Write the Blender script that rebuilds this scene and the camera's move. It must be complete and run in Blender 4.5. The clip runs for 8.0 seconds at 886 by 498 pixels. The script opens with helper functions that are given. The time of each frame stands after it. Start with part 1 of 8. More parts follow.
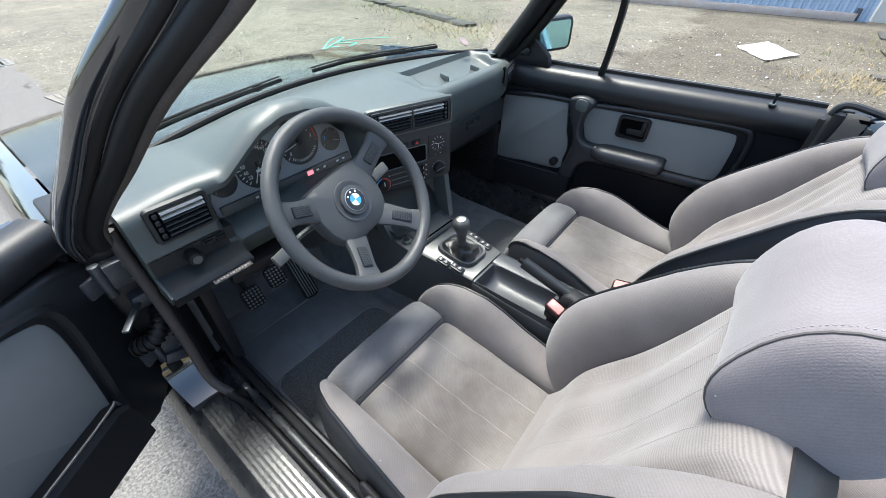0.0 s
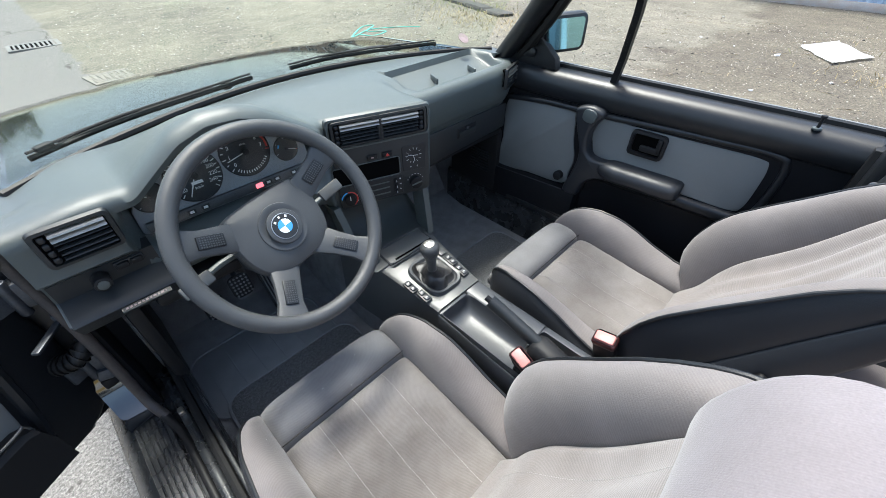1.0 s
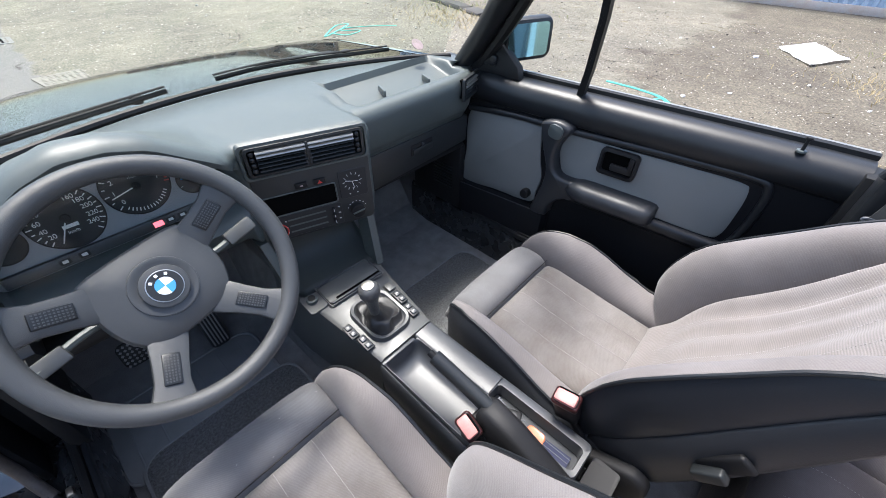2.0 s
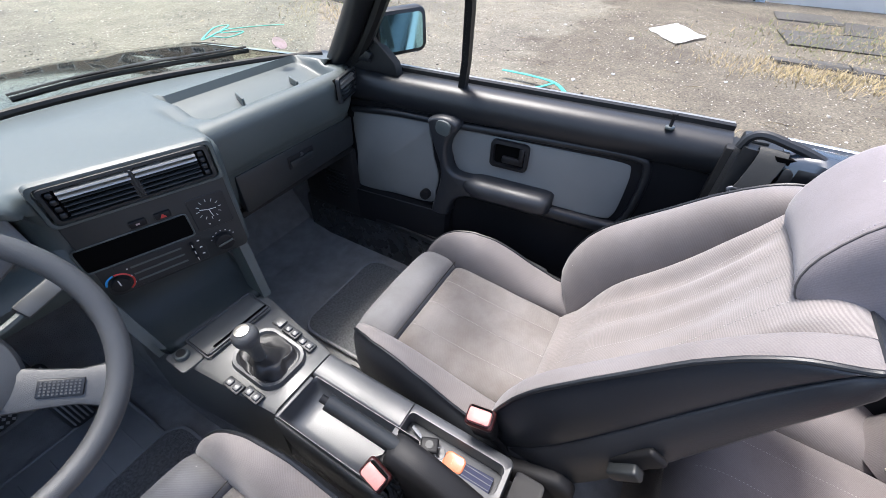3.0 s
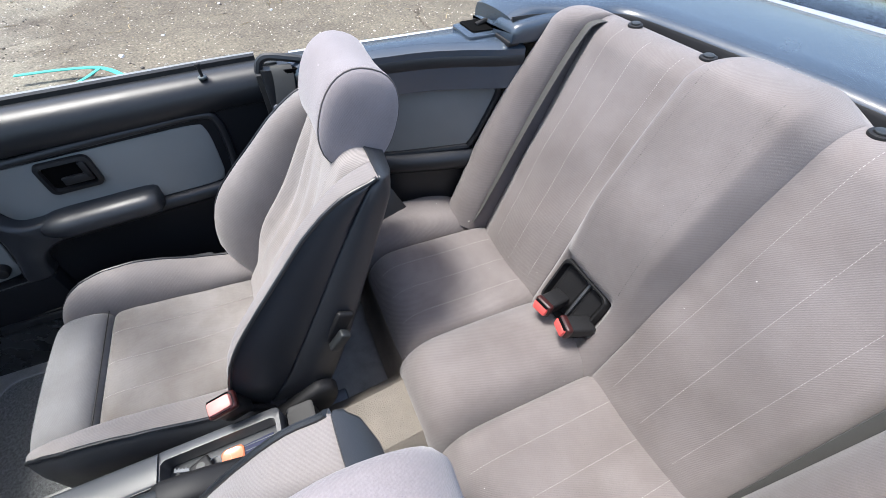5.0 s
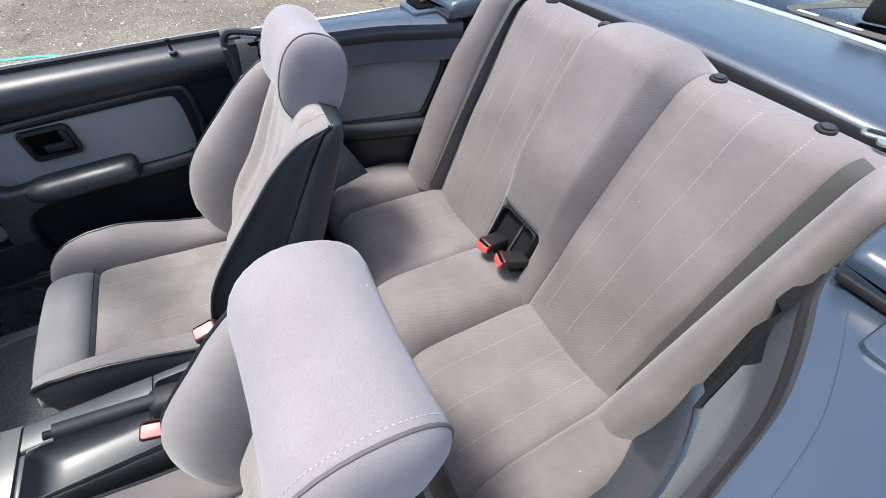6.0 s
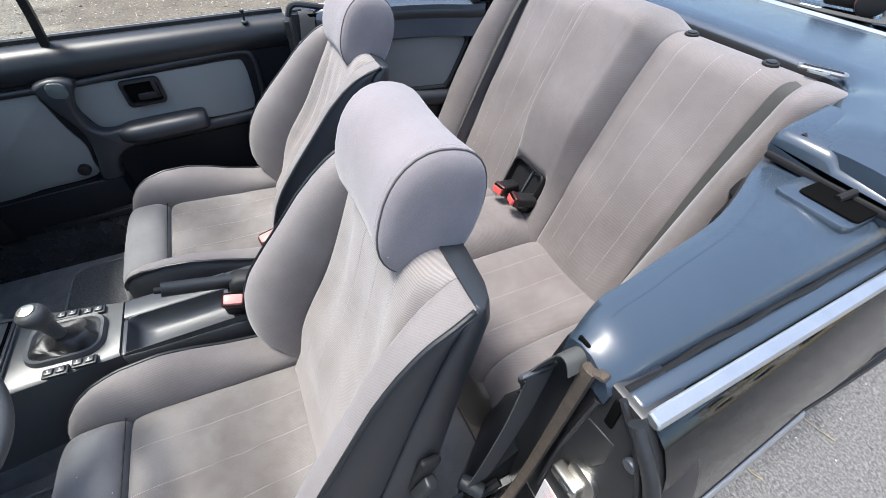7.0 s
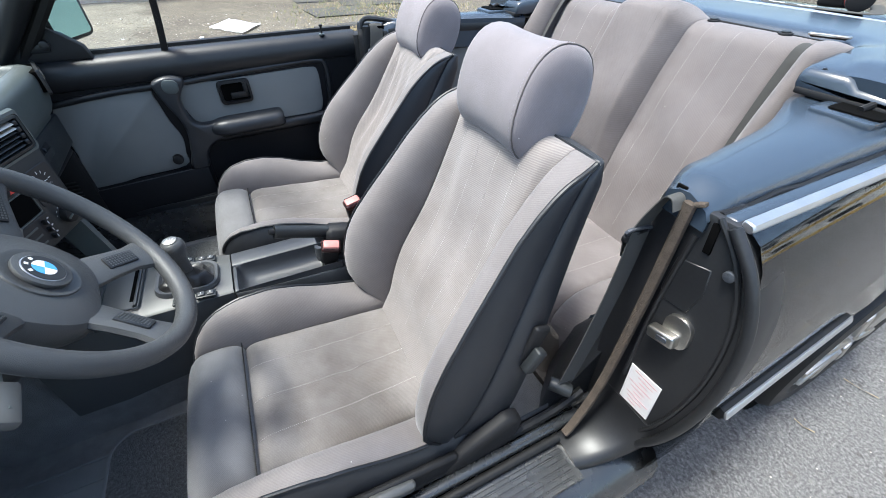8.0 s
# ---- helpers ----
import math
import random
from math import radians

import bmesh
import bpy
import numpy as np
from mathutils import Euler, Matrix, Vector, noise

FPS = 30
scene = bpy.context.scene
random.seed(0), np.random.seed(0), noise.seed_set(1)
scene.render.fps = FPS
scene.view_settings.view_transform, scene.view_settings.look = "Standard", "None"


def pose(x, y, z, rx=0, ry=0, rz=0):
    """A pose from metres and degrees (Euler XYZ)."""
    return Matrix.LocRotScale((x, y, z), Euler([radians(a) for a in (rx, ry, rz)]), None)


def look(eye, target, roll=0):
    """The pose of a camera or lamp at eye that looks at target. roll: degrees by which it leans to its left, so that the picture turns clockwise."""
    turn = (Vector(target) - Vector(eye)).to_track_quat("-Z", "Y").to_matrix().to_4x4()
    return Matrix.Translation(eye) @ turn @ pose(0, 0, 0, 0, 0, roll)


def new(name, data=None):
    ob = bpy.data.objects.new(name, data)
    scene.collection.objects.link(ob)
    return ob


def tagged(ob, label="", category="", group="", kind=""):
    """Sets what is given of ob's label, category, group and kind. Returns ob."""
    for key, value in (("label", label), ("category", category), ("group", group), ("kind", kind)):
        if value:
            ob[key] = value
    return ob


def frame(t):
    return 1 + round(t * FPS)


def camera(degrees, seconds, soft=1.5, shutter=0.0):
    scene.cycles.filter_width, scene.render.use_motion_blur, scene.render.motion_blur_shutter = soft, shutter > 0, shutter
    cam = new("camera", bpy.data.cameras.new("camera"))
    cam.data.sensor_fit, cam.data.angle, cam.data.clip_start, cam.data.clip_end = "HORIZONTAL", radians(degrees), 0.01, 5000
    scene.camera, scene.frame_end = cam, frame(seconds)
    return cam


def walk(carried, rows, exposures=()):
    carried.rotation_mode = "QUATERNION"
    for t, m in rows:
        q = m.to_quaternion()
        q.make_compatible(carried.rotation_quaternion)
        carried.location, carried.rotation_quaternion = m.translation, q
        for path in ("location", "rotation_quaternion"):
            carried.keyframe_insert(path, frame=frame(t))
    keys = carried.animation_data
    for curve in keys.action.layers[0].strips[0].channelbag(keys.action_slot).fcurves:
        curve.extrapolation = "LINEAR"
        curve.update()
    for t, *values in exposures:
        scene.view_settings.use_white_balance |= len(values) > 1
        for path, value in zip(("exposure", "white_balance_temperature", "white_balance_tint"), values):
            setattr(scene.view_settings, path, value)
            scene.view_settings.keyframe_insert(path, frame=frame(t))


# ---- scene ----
cam = camera(97.7, 8.0, soft=0.6)
PATH = [
    (0, (-0.742, -0.505, 1.251), (0.457, 0.454, -0.03), 0.1),
    (0.5, (-0.618, -0.524, 1.251), (0.505, 0.49, -0.058), -0.0),
    (1, (-0.523, -0.53, 1.247), (0.548, 0.525, -0.071), 0.1),
    (1.2, (-0.486, -0.527, 1.245), (0.574, 0.529, -0.081), 0.3),
    (2.3, (-0.3, -0.488, 1.224), (0.853, 0.47, -0.099), 1.2),
    (2.5, (-0.274, -0.487, 1.215), (0.915, 0.423, -0.11), 1.4),
    (3, (-0.224, -0.515, 1.213), (1.078, 0.211, -0.121), 1.5),
    (3.5, (-0.204, -0.587, 1.218), (1.22, -0.185, -0.126), 1.7),
    (4, (-0.211, -0.655, 1.223), (1.238, -0.695, -0.155), 1.5),
    (4.5, (-0.259, -0.674, 1.248), (1.087, -1.067, -0.178), 0.8),
    (4.7, (-0.284, -0.676, 1.251), (1.012, -1.159, -0.194), 0.7),
    (5.8, (-0.457, -0.668, 1.272), (0.691, -1.32, -0.231), 1.8),
    (6, (-0.505, -0.657, 1.278), (0.649, -1.313, -0.218), 2.0),
    (6.5, (-0.629, -0.606, 1.278), (0.554, -1.257, -0.198), 2.6),
    (7, (-0.735, -0.5, 1.251), (0.491, -1.143, -0.192), 2.3),
    (7.5, (-0.821, -0.355, 1.194), (0.473, -1.006, -0.186), 1.2),
    (8, (-0.879, -0.241, 1.163), (0.494, -0.932, -0.117), 0.7),
]
walk(cam, [(t, look(eye, target, roll)) for t, eye, target, roll in PATH], [
    (0.0, 1.30, 6360, 4), (1.0, 1.28, 6400, 4), (2.5, 1.37, 6410, 12), (3.5, 1.37, 6420, 12), (4.5, 1.33, 6370, 8), (6.5, 1.24, 6380, 8), (8.0, 1.36, 6240, 4)])


# ---- light ----
world = bpy.data.worlds.new("sky")
scene.world = world
world.use_nodes = True
wn = world.node_tree
for n in list(wn.nodes):
    wn.nodes.remove(n)
sky = wn.nodes.new("ShaderNodeTexSky")
sky.sky_type = "NISHITA"
sky.sun_disc = False
SUN_DIR = Vector((0.09, 0.28, 0.955)).normalized()
sky.sun_elevation = math.asin(SUN_DIR.z)
sky.sun_rotation = math.atan2(SUN_DIR.x, SUN_DIR.y)
sky.air_density, sky.dust_density, sky.ozone_density = 1.0, 3.0, 1.0
back = wn.nodes.new("ShaderNodeBackground")
back.inputs["Strength"].default_value = 0.16
wo = wn.nodes.new("ShaderNodeOutputWorld")
wn.links.new(sky.outputs[0], back.inputs[0])
wn.links.new(back.outputs[0], wo.inputs[0])
sun = bpy.data.lights.new("sun", "SUN")
sun.energy, sun.angle, sun.color = 2.65, radians(12.0), (1.0, 0.97, 0.93)
sun_ob = new("sun", sun)
sun_ob.matrix_world = look(SUN_DIR * 50, (0, 0, 0))

# ---- materials ----


def material(name, color, rough=0.5, metal=0.0, vary=0.12, scale=30.0, fine=400.0, bump=0.1, coat=0.0, spec=0.5, stain=None, dist=0.0006):
    """Principled surface with a blotchy variation, a fine grain and a little relief, in object coordinates (metres)."""
    m = bpy.data.materials.new(name)
    m.use_nodes = True
    nt = m.node_tree
    b = nt.nodes["Principled BSDF"]
    b.inputs["Metallic"].default_value = metal
    b.inputs["Specular IOR Level"].default_value = spec
    b.inputs["Coat Weight"].default_value = coat
    b.inputs["Coat Roughness"].default_value = 0.04
    co = nt.nodes.new("ShaderNodeTexCoord")
    big = nt.nodes.new("ShaderNodeTexNoise")
    big.inputs["Scale"].default_value = scale
    big.inputs["Detail"].default_value = 4
    small = nt.nodes.new("ShaderNodeTexNoise")
    small.inputs["Scale"].default_value = fine
    small.inputs["Detail"].default_value = 2
    for n in (big, small):
        nt.links.new(co.outputs["Object"], n.inputs["Vector"])
    mix = nt.nodes.new("ShaderNodeMix")
    mix.data_type = "RGBA"
    nt.links.new(big.outputs["Fac"], mix.inputs[0])
    dark = [c * (1 - vary) for c in color]
    light = stain if stain else [min(1, c * (1 + vary)) for c in color]
    mix.inputs[6].default_value = (*dark, 1)
    mix.inputs[7].default_value = (*light, 1)
    grain = nt.nodes.new("ShaderNodeMix")
    grain.data_type = "RGBA"
    grain.blend_type = "OVERLAY"
    grain.inputs[0].default_value = vary
    nt.links.new(mix.outputs[2], grain.inputs[6])
    nt.links.new(small.outputs["Color"], grain.inputs[7])
    sat = nt.nodes.new("ShaderNodeRGBToBW")
    nt.links.new(small.outputs["Color"], sat.inputs[0])
    nt.links.new(sat.outputs[0], grain.inputs[7])
    nt.links.new(grain.outputs[2], b.inputs["Base Color"])
    rr = nt.nodes.new("ShaderNodeMapRange")
    rr.inputs[3].default_value = max(0.02, rough - 0.08)
    rr.inputs[4].default_value = min(1, rough + 0.08)
    nt.links.new(big.outputs["Fac"], rr.inputs[0])
    nt.links.new(rr.outputs[0], b.inputs["Roughness"])
    if bump > 0:
        bp = nt.nodes.new("ShaderNodeBump")
        bp.inputs["Strength"].default_value = bump
        bp.inputs["Distance"].default_value = dist
        nt.links.new(small.outputs["Fac"], bp.inputs["Height"])
        nt.links.new(bp.outputs[0], b.inputs["Normal"])
    return m


def fabric(name, color, rib=75.0, way=(0.75, -0.35, 0.55), amount=0.25, worn=0.25, relief=0.5):
    """Ribbed upholstery cloth: fine diagonal ribs, faded patches, dust specks and a soft sheen. rib: ribs are 0.31 / rib metres apart."""
    m = material(name, color, 0.95, 0, max(0.2, worn * 0.55), 9.0, 620.0, 0.4, spec=0.15, dist=0.001)
    nt = m.node_tree
    b = nt.nodes["Principled BSDF"]
    co = nt.nodes.new("ShaderNodeTexCoord")
    dot = nt.nodes.new("ShaderNodeVectorMath")
    dot.operation = "DOT_PRODUCT"
    dot.inputs[1].default_value = Vector(way).normalized()
    warp = nt.nodes.new("ShaderNodeTexNoise")
    warp.inputs["Scale"].default_value = 14.0
    add = nt.nodes.new("ShaderNodeMath")
    add.operation = "MULTIPLY_ADD"
    add.inputs[1].default_value = 0.004
    comb = nt.nodes.new("ShaderNodeCombineXYZ")
    wv = nt.nodes.new("ShaderNodeTexWave")
    wv.inputs["Scale"].default_value = rib
    nt.links.new(co.outputs["Object"], dot.inputs[0])
    nt.links.new(co.outputs["Object"], warp.inputs["Vector"])
    nt.links.new(warp.outputs["Fac"], add.inputs[0])
    nt.links.new(dot.outputs["Value"], add.inputs[2])
    nt.links.new(add.outputs[0], comb.inputs[0])
    nt.links.new(comb.outputs[0], wv.inputs[0])
    old = b.inputs["Base Color"].links[0].from_socket
    mul = nt.nodes.new("ShaderNodeMix")
    mul.data_type = "RGBA"
    mul.blend_type = "MULTIPLY"
    mul.inputs[0].default_value = amount
    nt.links.new(old, mul.inputs[6])
    nt.links.new(wv.outputs["Color"], mul.inputs[7])
    # rubbed and stained patches
    worn_n = nt.nodes.new("ShaderNodeTexNoise")
    worn_n.inputs["Scale"].default_value, worn_n.inputs["Detail"].default_value, worn_n.inputs["Roughness"].default_value = 6.5, 5.0, 0.65
    nt.links.new(co.outputs["Object"], worn_n.inputs["Vector"])
    rp = nt.nodes.new("ShaderNodeValToRGB")
    rp.color_ramp.elements[0].position, rp.color_ramp.elements[0].color = 0.35, (1 - worn * 0.55, 1 - worn * 0.6, 1 - worn * 0.65, 1)
    rp.color_ramp.elements[1].position, rp.color_ramp.elements[1].color = 0.62, (1, 1, 1, 1)
    nt.links.new(worn_n.outputs["Fac"], rp.inputs[0])
    m2 = nt.nodes.new("ShaderNodeMix")
    m2.data_type, m2.blend_type = "RGBA", "MULTIPLY"
    m2.inputs[0].default_value = 1.0
    nt.links.new(mul.outputs[2], m2.inputs[6])
    nt.links.new(rp.outputs[0], m2.inputs[7])
    # lint
    vo = nt.nodes.new("ShaderNodeTexVoronoi")
    vo.inputs["Scale"].default_value = 22.0
    nt.links.new(co.outputs["Object"], vo.inputs["Vector"])
    lt = nt.nodes.new("ShaderNodeMath")
    lt.operation = "LESS_THAN"
    lt.inputs[1].default_value = 0.024
    nt.links.new(vo.outputs["Distance"], lt.inputs[0])
    m3 = nt.nodes.new("ShaderNodeMix")
    m3.data_type = "RGBA"
    nt.links.new(lt.outputs[0], m3.inputs[0])
    nt.links.new(m2.outputs[2], m3.inputs[6])
    m3.inputs[7].default_value = (0.5, 0.48, 0.46, 1)
    nt.links.new(m3.outputs[2], b.inputs["Base Color"])
    bp = nt.nodes.new("ShaderNodeBump")
    bp.inputs["Strength"].default_value = relief
    bp.inputs["Distance"].default_value = 0.0007
    nt.links.new(wv.outputs["Fac"], bp.inputs["Height"])
    nt.links.new(b.inputs["Normal"].links[0].from_socket, bp.inputs["Normal"])
    nt.links.new(bp.outputs[0], b.inputs["Normal"])
    b.inputs["Sheen Weight"].default_value = 0.25
    b.inputs["Sheen Roughness"].default_value = 0.5
    return m


def glow(name, color, strength):
    m = bpy.data.materials.new(name)
    m.use_nodes = True
    b = m.node_tree.nodes["Principled BSDF"]
    b.inputs["Base Color"].default_value = (*color, 1)
    b.inputs["Emission Color"].default_value = (*color, 1)
    b.inputs["Emission Strength"].default_value = strength
    return m


def glass(name, color=(0.90, 0.955, 0.925)):
    """Thin clear sheet glass: lets light straight through with a slight tint and mirrors more at a flat angle."""
    m = bpy.data.materials.new(name)
    m.use_nodes = True
    nt = m.node_tree
    nt.nodes.remove(nt.nodes["Principled BSDF"])
    clear = nt.nodes.new("ShaderNodeBsdfTransparent")
    clear.inputs["Color"].default_value = (*color, 1)
    gloss = nt.nodes.new("ShaderNodeBsdfGlossy")
    gloss.inputs["Roughness"].default_value = 0.01
    lw = nt.nodes.new("ShaderNodeLayerWeight")
    power = nt.nodes.new("ShaderNodeMath")
    power.operation, power.inputs[1].default_value = "POWER", 5.0
    fr = nt.nodes.new("ShaderNodeMath")
    fr.operation, fr.inputs[1].default_value, fr.inputs[2].default_value = "MULTIPLY_ADD", 0.25, 0.02
    nt.links.new(lw.outputs["Facing"], power.inputs[0])
    nt.links.new(power.outputs[0], fr.inputs[0])
    mixer = nt.nodes.new("ShaderNodeMixShader")
    nt.links.new(fr.outputs[0], mixer.inputs[0])
    nt.links.new(clear.outputs[0], mixer.inputs[1])
    nt.links.new(gloss.outputs[0], mixer.inputs[2])
    nt.links.new(mixer.outputs[0], nt.nodes["Material Output"].inputs["Surface"])
    return m


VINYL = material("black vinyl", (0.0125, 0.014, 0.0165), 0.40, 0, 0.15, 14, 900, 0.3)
SHELL = material("black seat back vinyl", (0.024, 0.026, 0.030), 0.40, 0, 0.2, 10, 700, 0.35, spec=0.5)
DOORBLACK = material("black door card vinyl", (0.0085, 0.009, 0.011), 0.5, 0, 0.2, 10, 700, 0.3, spec=0.2)
VINYL_DULL = material("dull black plastic", (0.012, 0.012, 0.013), 0.55, 0, 0.2, 20, 700, 0.3, spec=0.3)
DASH = material("grained dark grey dashboard plastic", (0.072, 0.086, 0.084), 0.42, 0, 0.14, 8, 1300, 0.45, spec=0.6)
DASH.node_tree.nodes["Principled BSDF"].inputs["Coat Weight"].default_value = 0.22
DASH.node_tree.nodes["Principled BSDF"].inputs["Coat Roughness"].default_value = 0.5
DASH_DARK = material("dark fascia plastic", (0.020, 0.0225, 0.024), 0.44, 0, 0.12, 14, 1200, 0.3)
CONSOLE = material("worn console plastic", (0.090, 0.091, 0.088), 0.38, 0, 0.2, 10, 900, 0.25, spec=0.7)
CONSOLE_DARK = material("dark console plastic", (0.052, 0.055, 0.060), 0.40, 0, 0.15, 12, 900, 0.25, spec=0.7)
WHEEL = material("grained steering wheel foam", (0.062, 0.064, 0.066), 0.38, 0, 0.12, 20, 1300, 0.55, dist=0.0008)
CLOTH_WARM = fabric("sun-faded ribbed seat cloth", (0.285, 0.258, 0.245), rib=92, way=(0.14, -0.36, 0.92), amount=0.24, worn=0.30, relief=0.26)
CLOTH_SEAT = fabric("rubbed seat cushion cloth", (0.214, 0.198, 0.188), rib=130, way=(0.55, 0.82, 0.1), amount=0.15, worn=0.55, relief=0.2)
CLOTH_EDGE = fabric("bolster cloth", (0.205, 0.187, 0.182), rib=105, way=(0.60, -0.66, 0.45), amount=0.10, worn=0.24, relief=0.14)
CLOTH_ROLL = fabric("bluish grey front roll cloth", (0.185, 0.183, 0.187), rib=120, way=(0.85, 0.5, 0.2), amount=0.12, worn=0.3, relief=0.14)
CLOTH_HEAD = fabric("lilac grey headrest cloth", (0.240, 0.218, 0.228), rib=190, way=(0.9, 0.3, 0.3), amount=0.05, worn=0.24, relief=0.10)
CLOTH_REAR = fabric("rear seat cloth", (0.182, 0.162, 0.158), rib=100, way=(0.78, -0.42, 0.46), amount=0.09, worn=0.28, relief=0.2)
THREAD = material("pale thread", (0.40, 0.38, 0.365), 0.9, 0, 0.1, 60, 900, 0)
THREAD_DARK = material("dark thread", (0.10, 0.092, 0.09), 0.9, 0, 0.1, 60, 900, 0)
THREAD_HEAD = material("lilac thread", (0.33, 0.31, 0.335), 0.9, 0, 0.1, 60, 900, 0)
DOORCLOTH = material("grey door cloth", (0.182, 0.188, 0.186), 0.85, 0, 0.14, 10, 1400, 0.3)
CARPET = material("dark grey carpet", (0.28, 0.275, 0.27), 1.0, 0, 0.35, 25, 600, 1.0, spec=0.1, dist=0.004)
CARPET_TAN = material("dusty brownish carpet", (0.21, 0.187, 0.16), 1.0, 0, 0.3, 14, 500, 1.0, spec=0.1, dist=0.004)
PILE = material("black tufted mat pile", (0.22, 0.225, 0.23), 1.0, 0, 0.7, 160, 420, 1.0, spec=0.1, dist=0.01)
RUBBER = material("black rubber", (0.011, 0.011, 0.0115), 0.5, 0, 0.25, 30, 500, 0.3, spec=0.3)
TREAD = material("scuffed glossy black sill plastic", (0.024, 0.026, 0.028), 0.27, 0, 0.35, 26, 300, 0.2, spec=1.0)
MATRUB = material("dusty grey rubber mat", (0.23, 0.233, 0.236), 0.6, 0, 0.25, 16, 500, 0.4)
PAINT = material("glossy black car paint", (0.008, 0.009, 0.011), 0.045, 0.0, 0.15, 6, 300, 0.0, coat=1.0)
PAINT.node_tree.nodes["Principled BSDF"].inputs["Coat IOR"].default_value = 1.75
JAMB = material("black door jamb paint", (0.014, 0.0145, 0.016), 0.40, 0.0, 0.4, 8, 200, 0.08, spec=0.55)
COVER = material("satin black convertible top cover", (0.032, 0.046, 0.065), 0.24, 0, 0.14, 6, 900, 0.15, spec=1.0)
CHROME = material("bright brushed metal strip", (0.55, 0.56, 0.575), 0.32, 0.85, 0.1, 30, 300, 0.05)
STEEL = material("zinc plated steel", (0.52, 0.5, 0.46), 0.35, 1.0, 0.2, 60, 500, 0.1)
DARKSTEEL = material("dirty dark hinge metal", (0.085, 0.092, 0.105), 0.45, 0.5, 0.4, 40, 300, 0.3)
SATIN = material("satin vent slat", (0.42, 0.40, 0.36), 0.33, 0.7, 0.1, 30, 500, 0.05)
# near-zero black painted for the shade inside holes, slots and hollows
SHADE_BLACK = material("flat shade black", (0.003, 0.003, 0.003), 0.9, 0, 0.1, 30, 300, 0, spec=0.05)
DIAL = material("black dial face", (0.018, 0.019, 0.021), 0.5, 0, 0.1, 30, 300, 0)
CLUSTER = material("blue grey cluster face", (0.27, 0.28, 0.30), 0.5, 0, 0.1, 30, 300, 0)
MARK = material("white dial print", (0.76, 0.76, 0.74), 0.6, 0, 0.05, 60, 300, 0)
STICKERPRINT = material("faded red print", (0.55, 0.25, 0.25), 0.6, 0, 0.2, 60, 300, 0)
REDMARK = material("red dial print", (0.55, 0.05, 0.04), 0.6, 0, 0.05, 60, 300, 0)
BLUEMARK = material("blue dial print", (0.05, 0.35, 0.75), 0.5, 0, 0.05, 60, 300, 0)
REDBUCKLE = material("red release button plastic", (0.72, 0.10, 0.09), 0.35, 0, 0.1, 40, 300, 0)
REDSHELL = material("dark red buckle plastic", (0.035, 0.008, 0.008), 0.4, 0, 0.2, 40, 700, 0.1)
FADEBUCKLE = material("sun-bleached red button plastic", (0.52, 0.21, 0.19), 0.45, 0, 0.15, 60, 300, 0)
BELT = material("dark grey belt webbing", (0.075, 0.075, 0.072), 0.85, 0, 0.15, 40, 1500, 0.6, spec=0.2)
LEATHER = material("wrinkled black leather", (0.02, 0.02, 0.021), 0.42, 0, 0.15, 40, 500, 0.4, dist=0.0008)
ORANGE = material("orange translucent plastic tag", (0.52, 0.17, 0.085), 0.25, 0, 0.15, 60, 300, 0)
STRAPBLUE = material("navy strap", (0.018, 0.022, 0.055), 0.8, 0, 0.1, 60, 1200, 0.4)
PAPER = material("white weathered paper sheet", (0.82, 0.82, 0.82), 0.8, 0, 0.06, 4, 90, 0.1)
TEAL = material("teal plastic strapping", (0.06, 0.45, 0.37), 0.4, 0, 0.15, 20, 300, 0.1)
FADED = material("faded pink sticker", (0.36, 0.27, 0.27), 0.5, 0, 0.3, 90, 400, 0)
STICKER = material("white sticker stock", (0.72, 0.7, 0.69), 0.5, 0, 0.08, 60, 400, 0)
GARAGE = material("pale blue painted sheet metal", (0.42, 0.53, 0.66), 0.5, 0, 0.12, 2.5, 60, 0.1)
RUSTWHITE = material("flaking white door rail", (0.72, 0.72, 0.72), 0.6, 0, 0.2, 12, 90, 0.2, stain=(0.5, 0.36, 0.27))
WALLWHITE = material("white rendered wall", (0.74, 0.74, 0.72), 0.85, 0, 0.12, 3, 80, 0.4)
STONE = material("dark grey stone slab", (0.075, 0.072, 0.066), 0.9, 0, 0.45, 3, 40, 0.8, dist=0.006)
STRAW = material("dry straw grass", (0.36, 0.29, 0.16), 0.9, 0, 0.3, 20, 300, 0)
WEED = material("yellow green weed", (0.16, 0.19, 0.05), 0.8, 0, 0.3, 20, 300, 0)
SEALBROWN = material("dusty brown black rubber seal", (0.065, 0.055, 0.051), 0.6, 0, 0.4, 40, 300, 0.4)
FELT = material("worn brown door seal felt", (0.085, 0.069, 0.056), 1.0, 0, 0.4, 60, 500, 0.8, spec=0.1, dist=0.003)
CHIP = material("pale stone chip", (0.46, 0.43, 0.38), 0.9, 0, 0.3, 40, 200, 0)
DARKCHIP = material("dark asphalt crumb", (0.07, 0.064, 0.058), 0.9, 0, 0.3, 40, 200, 0)
CASTIRON = material("weathered cast iron", (0.20, 0.195, 0.185), 0.7, 0.2, 0.3, 12, 200, 0.3)
BRICK = material("pale brown brick wall", (0.34, 0.26, 0.20), 0.9, 0, 0.3, 3, 40, 0.3)
YELLOW = material("ochre painted band", (0.62, 0.43, 0.14), 0.8, 0, 0.1, 3, 40, 0.1)
DARKPANE = material("dark window pane", (0.02, 0.025, 0.03), 0.08, 0, 0.1, 3, 40, 0)
LEAF = material("green leaves", (0.05, 0.085, 0.025), 0.6, 0, 0.4, 2, 20, 0)
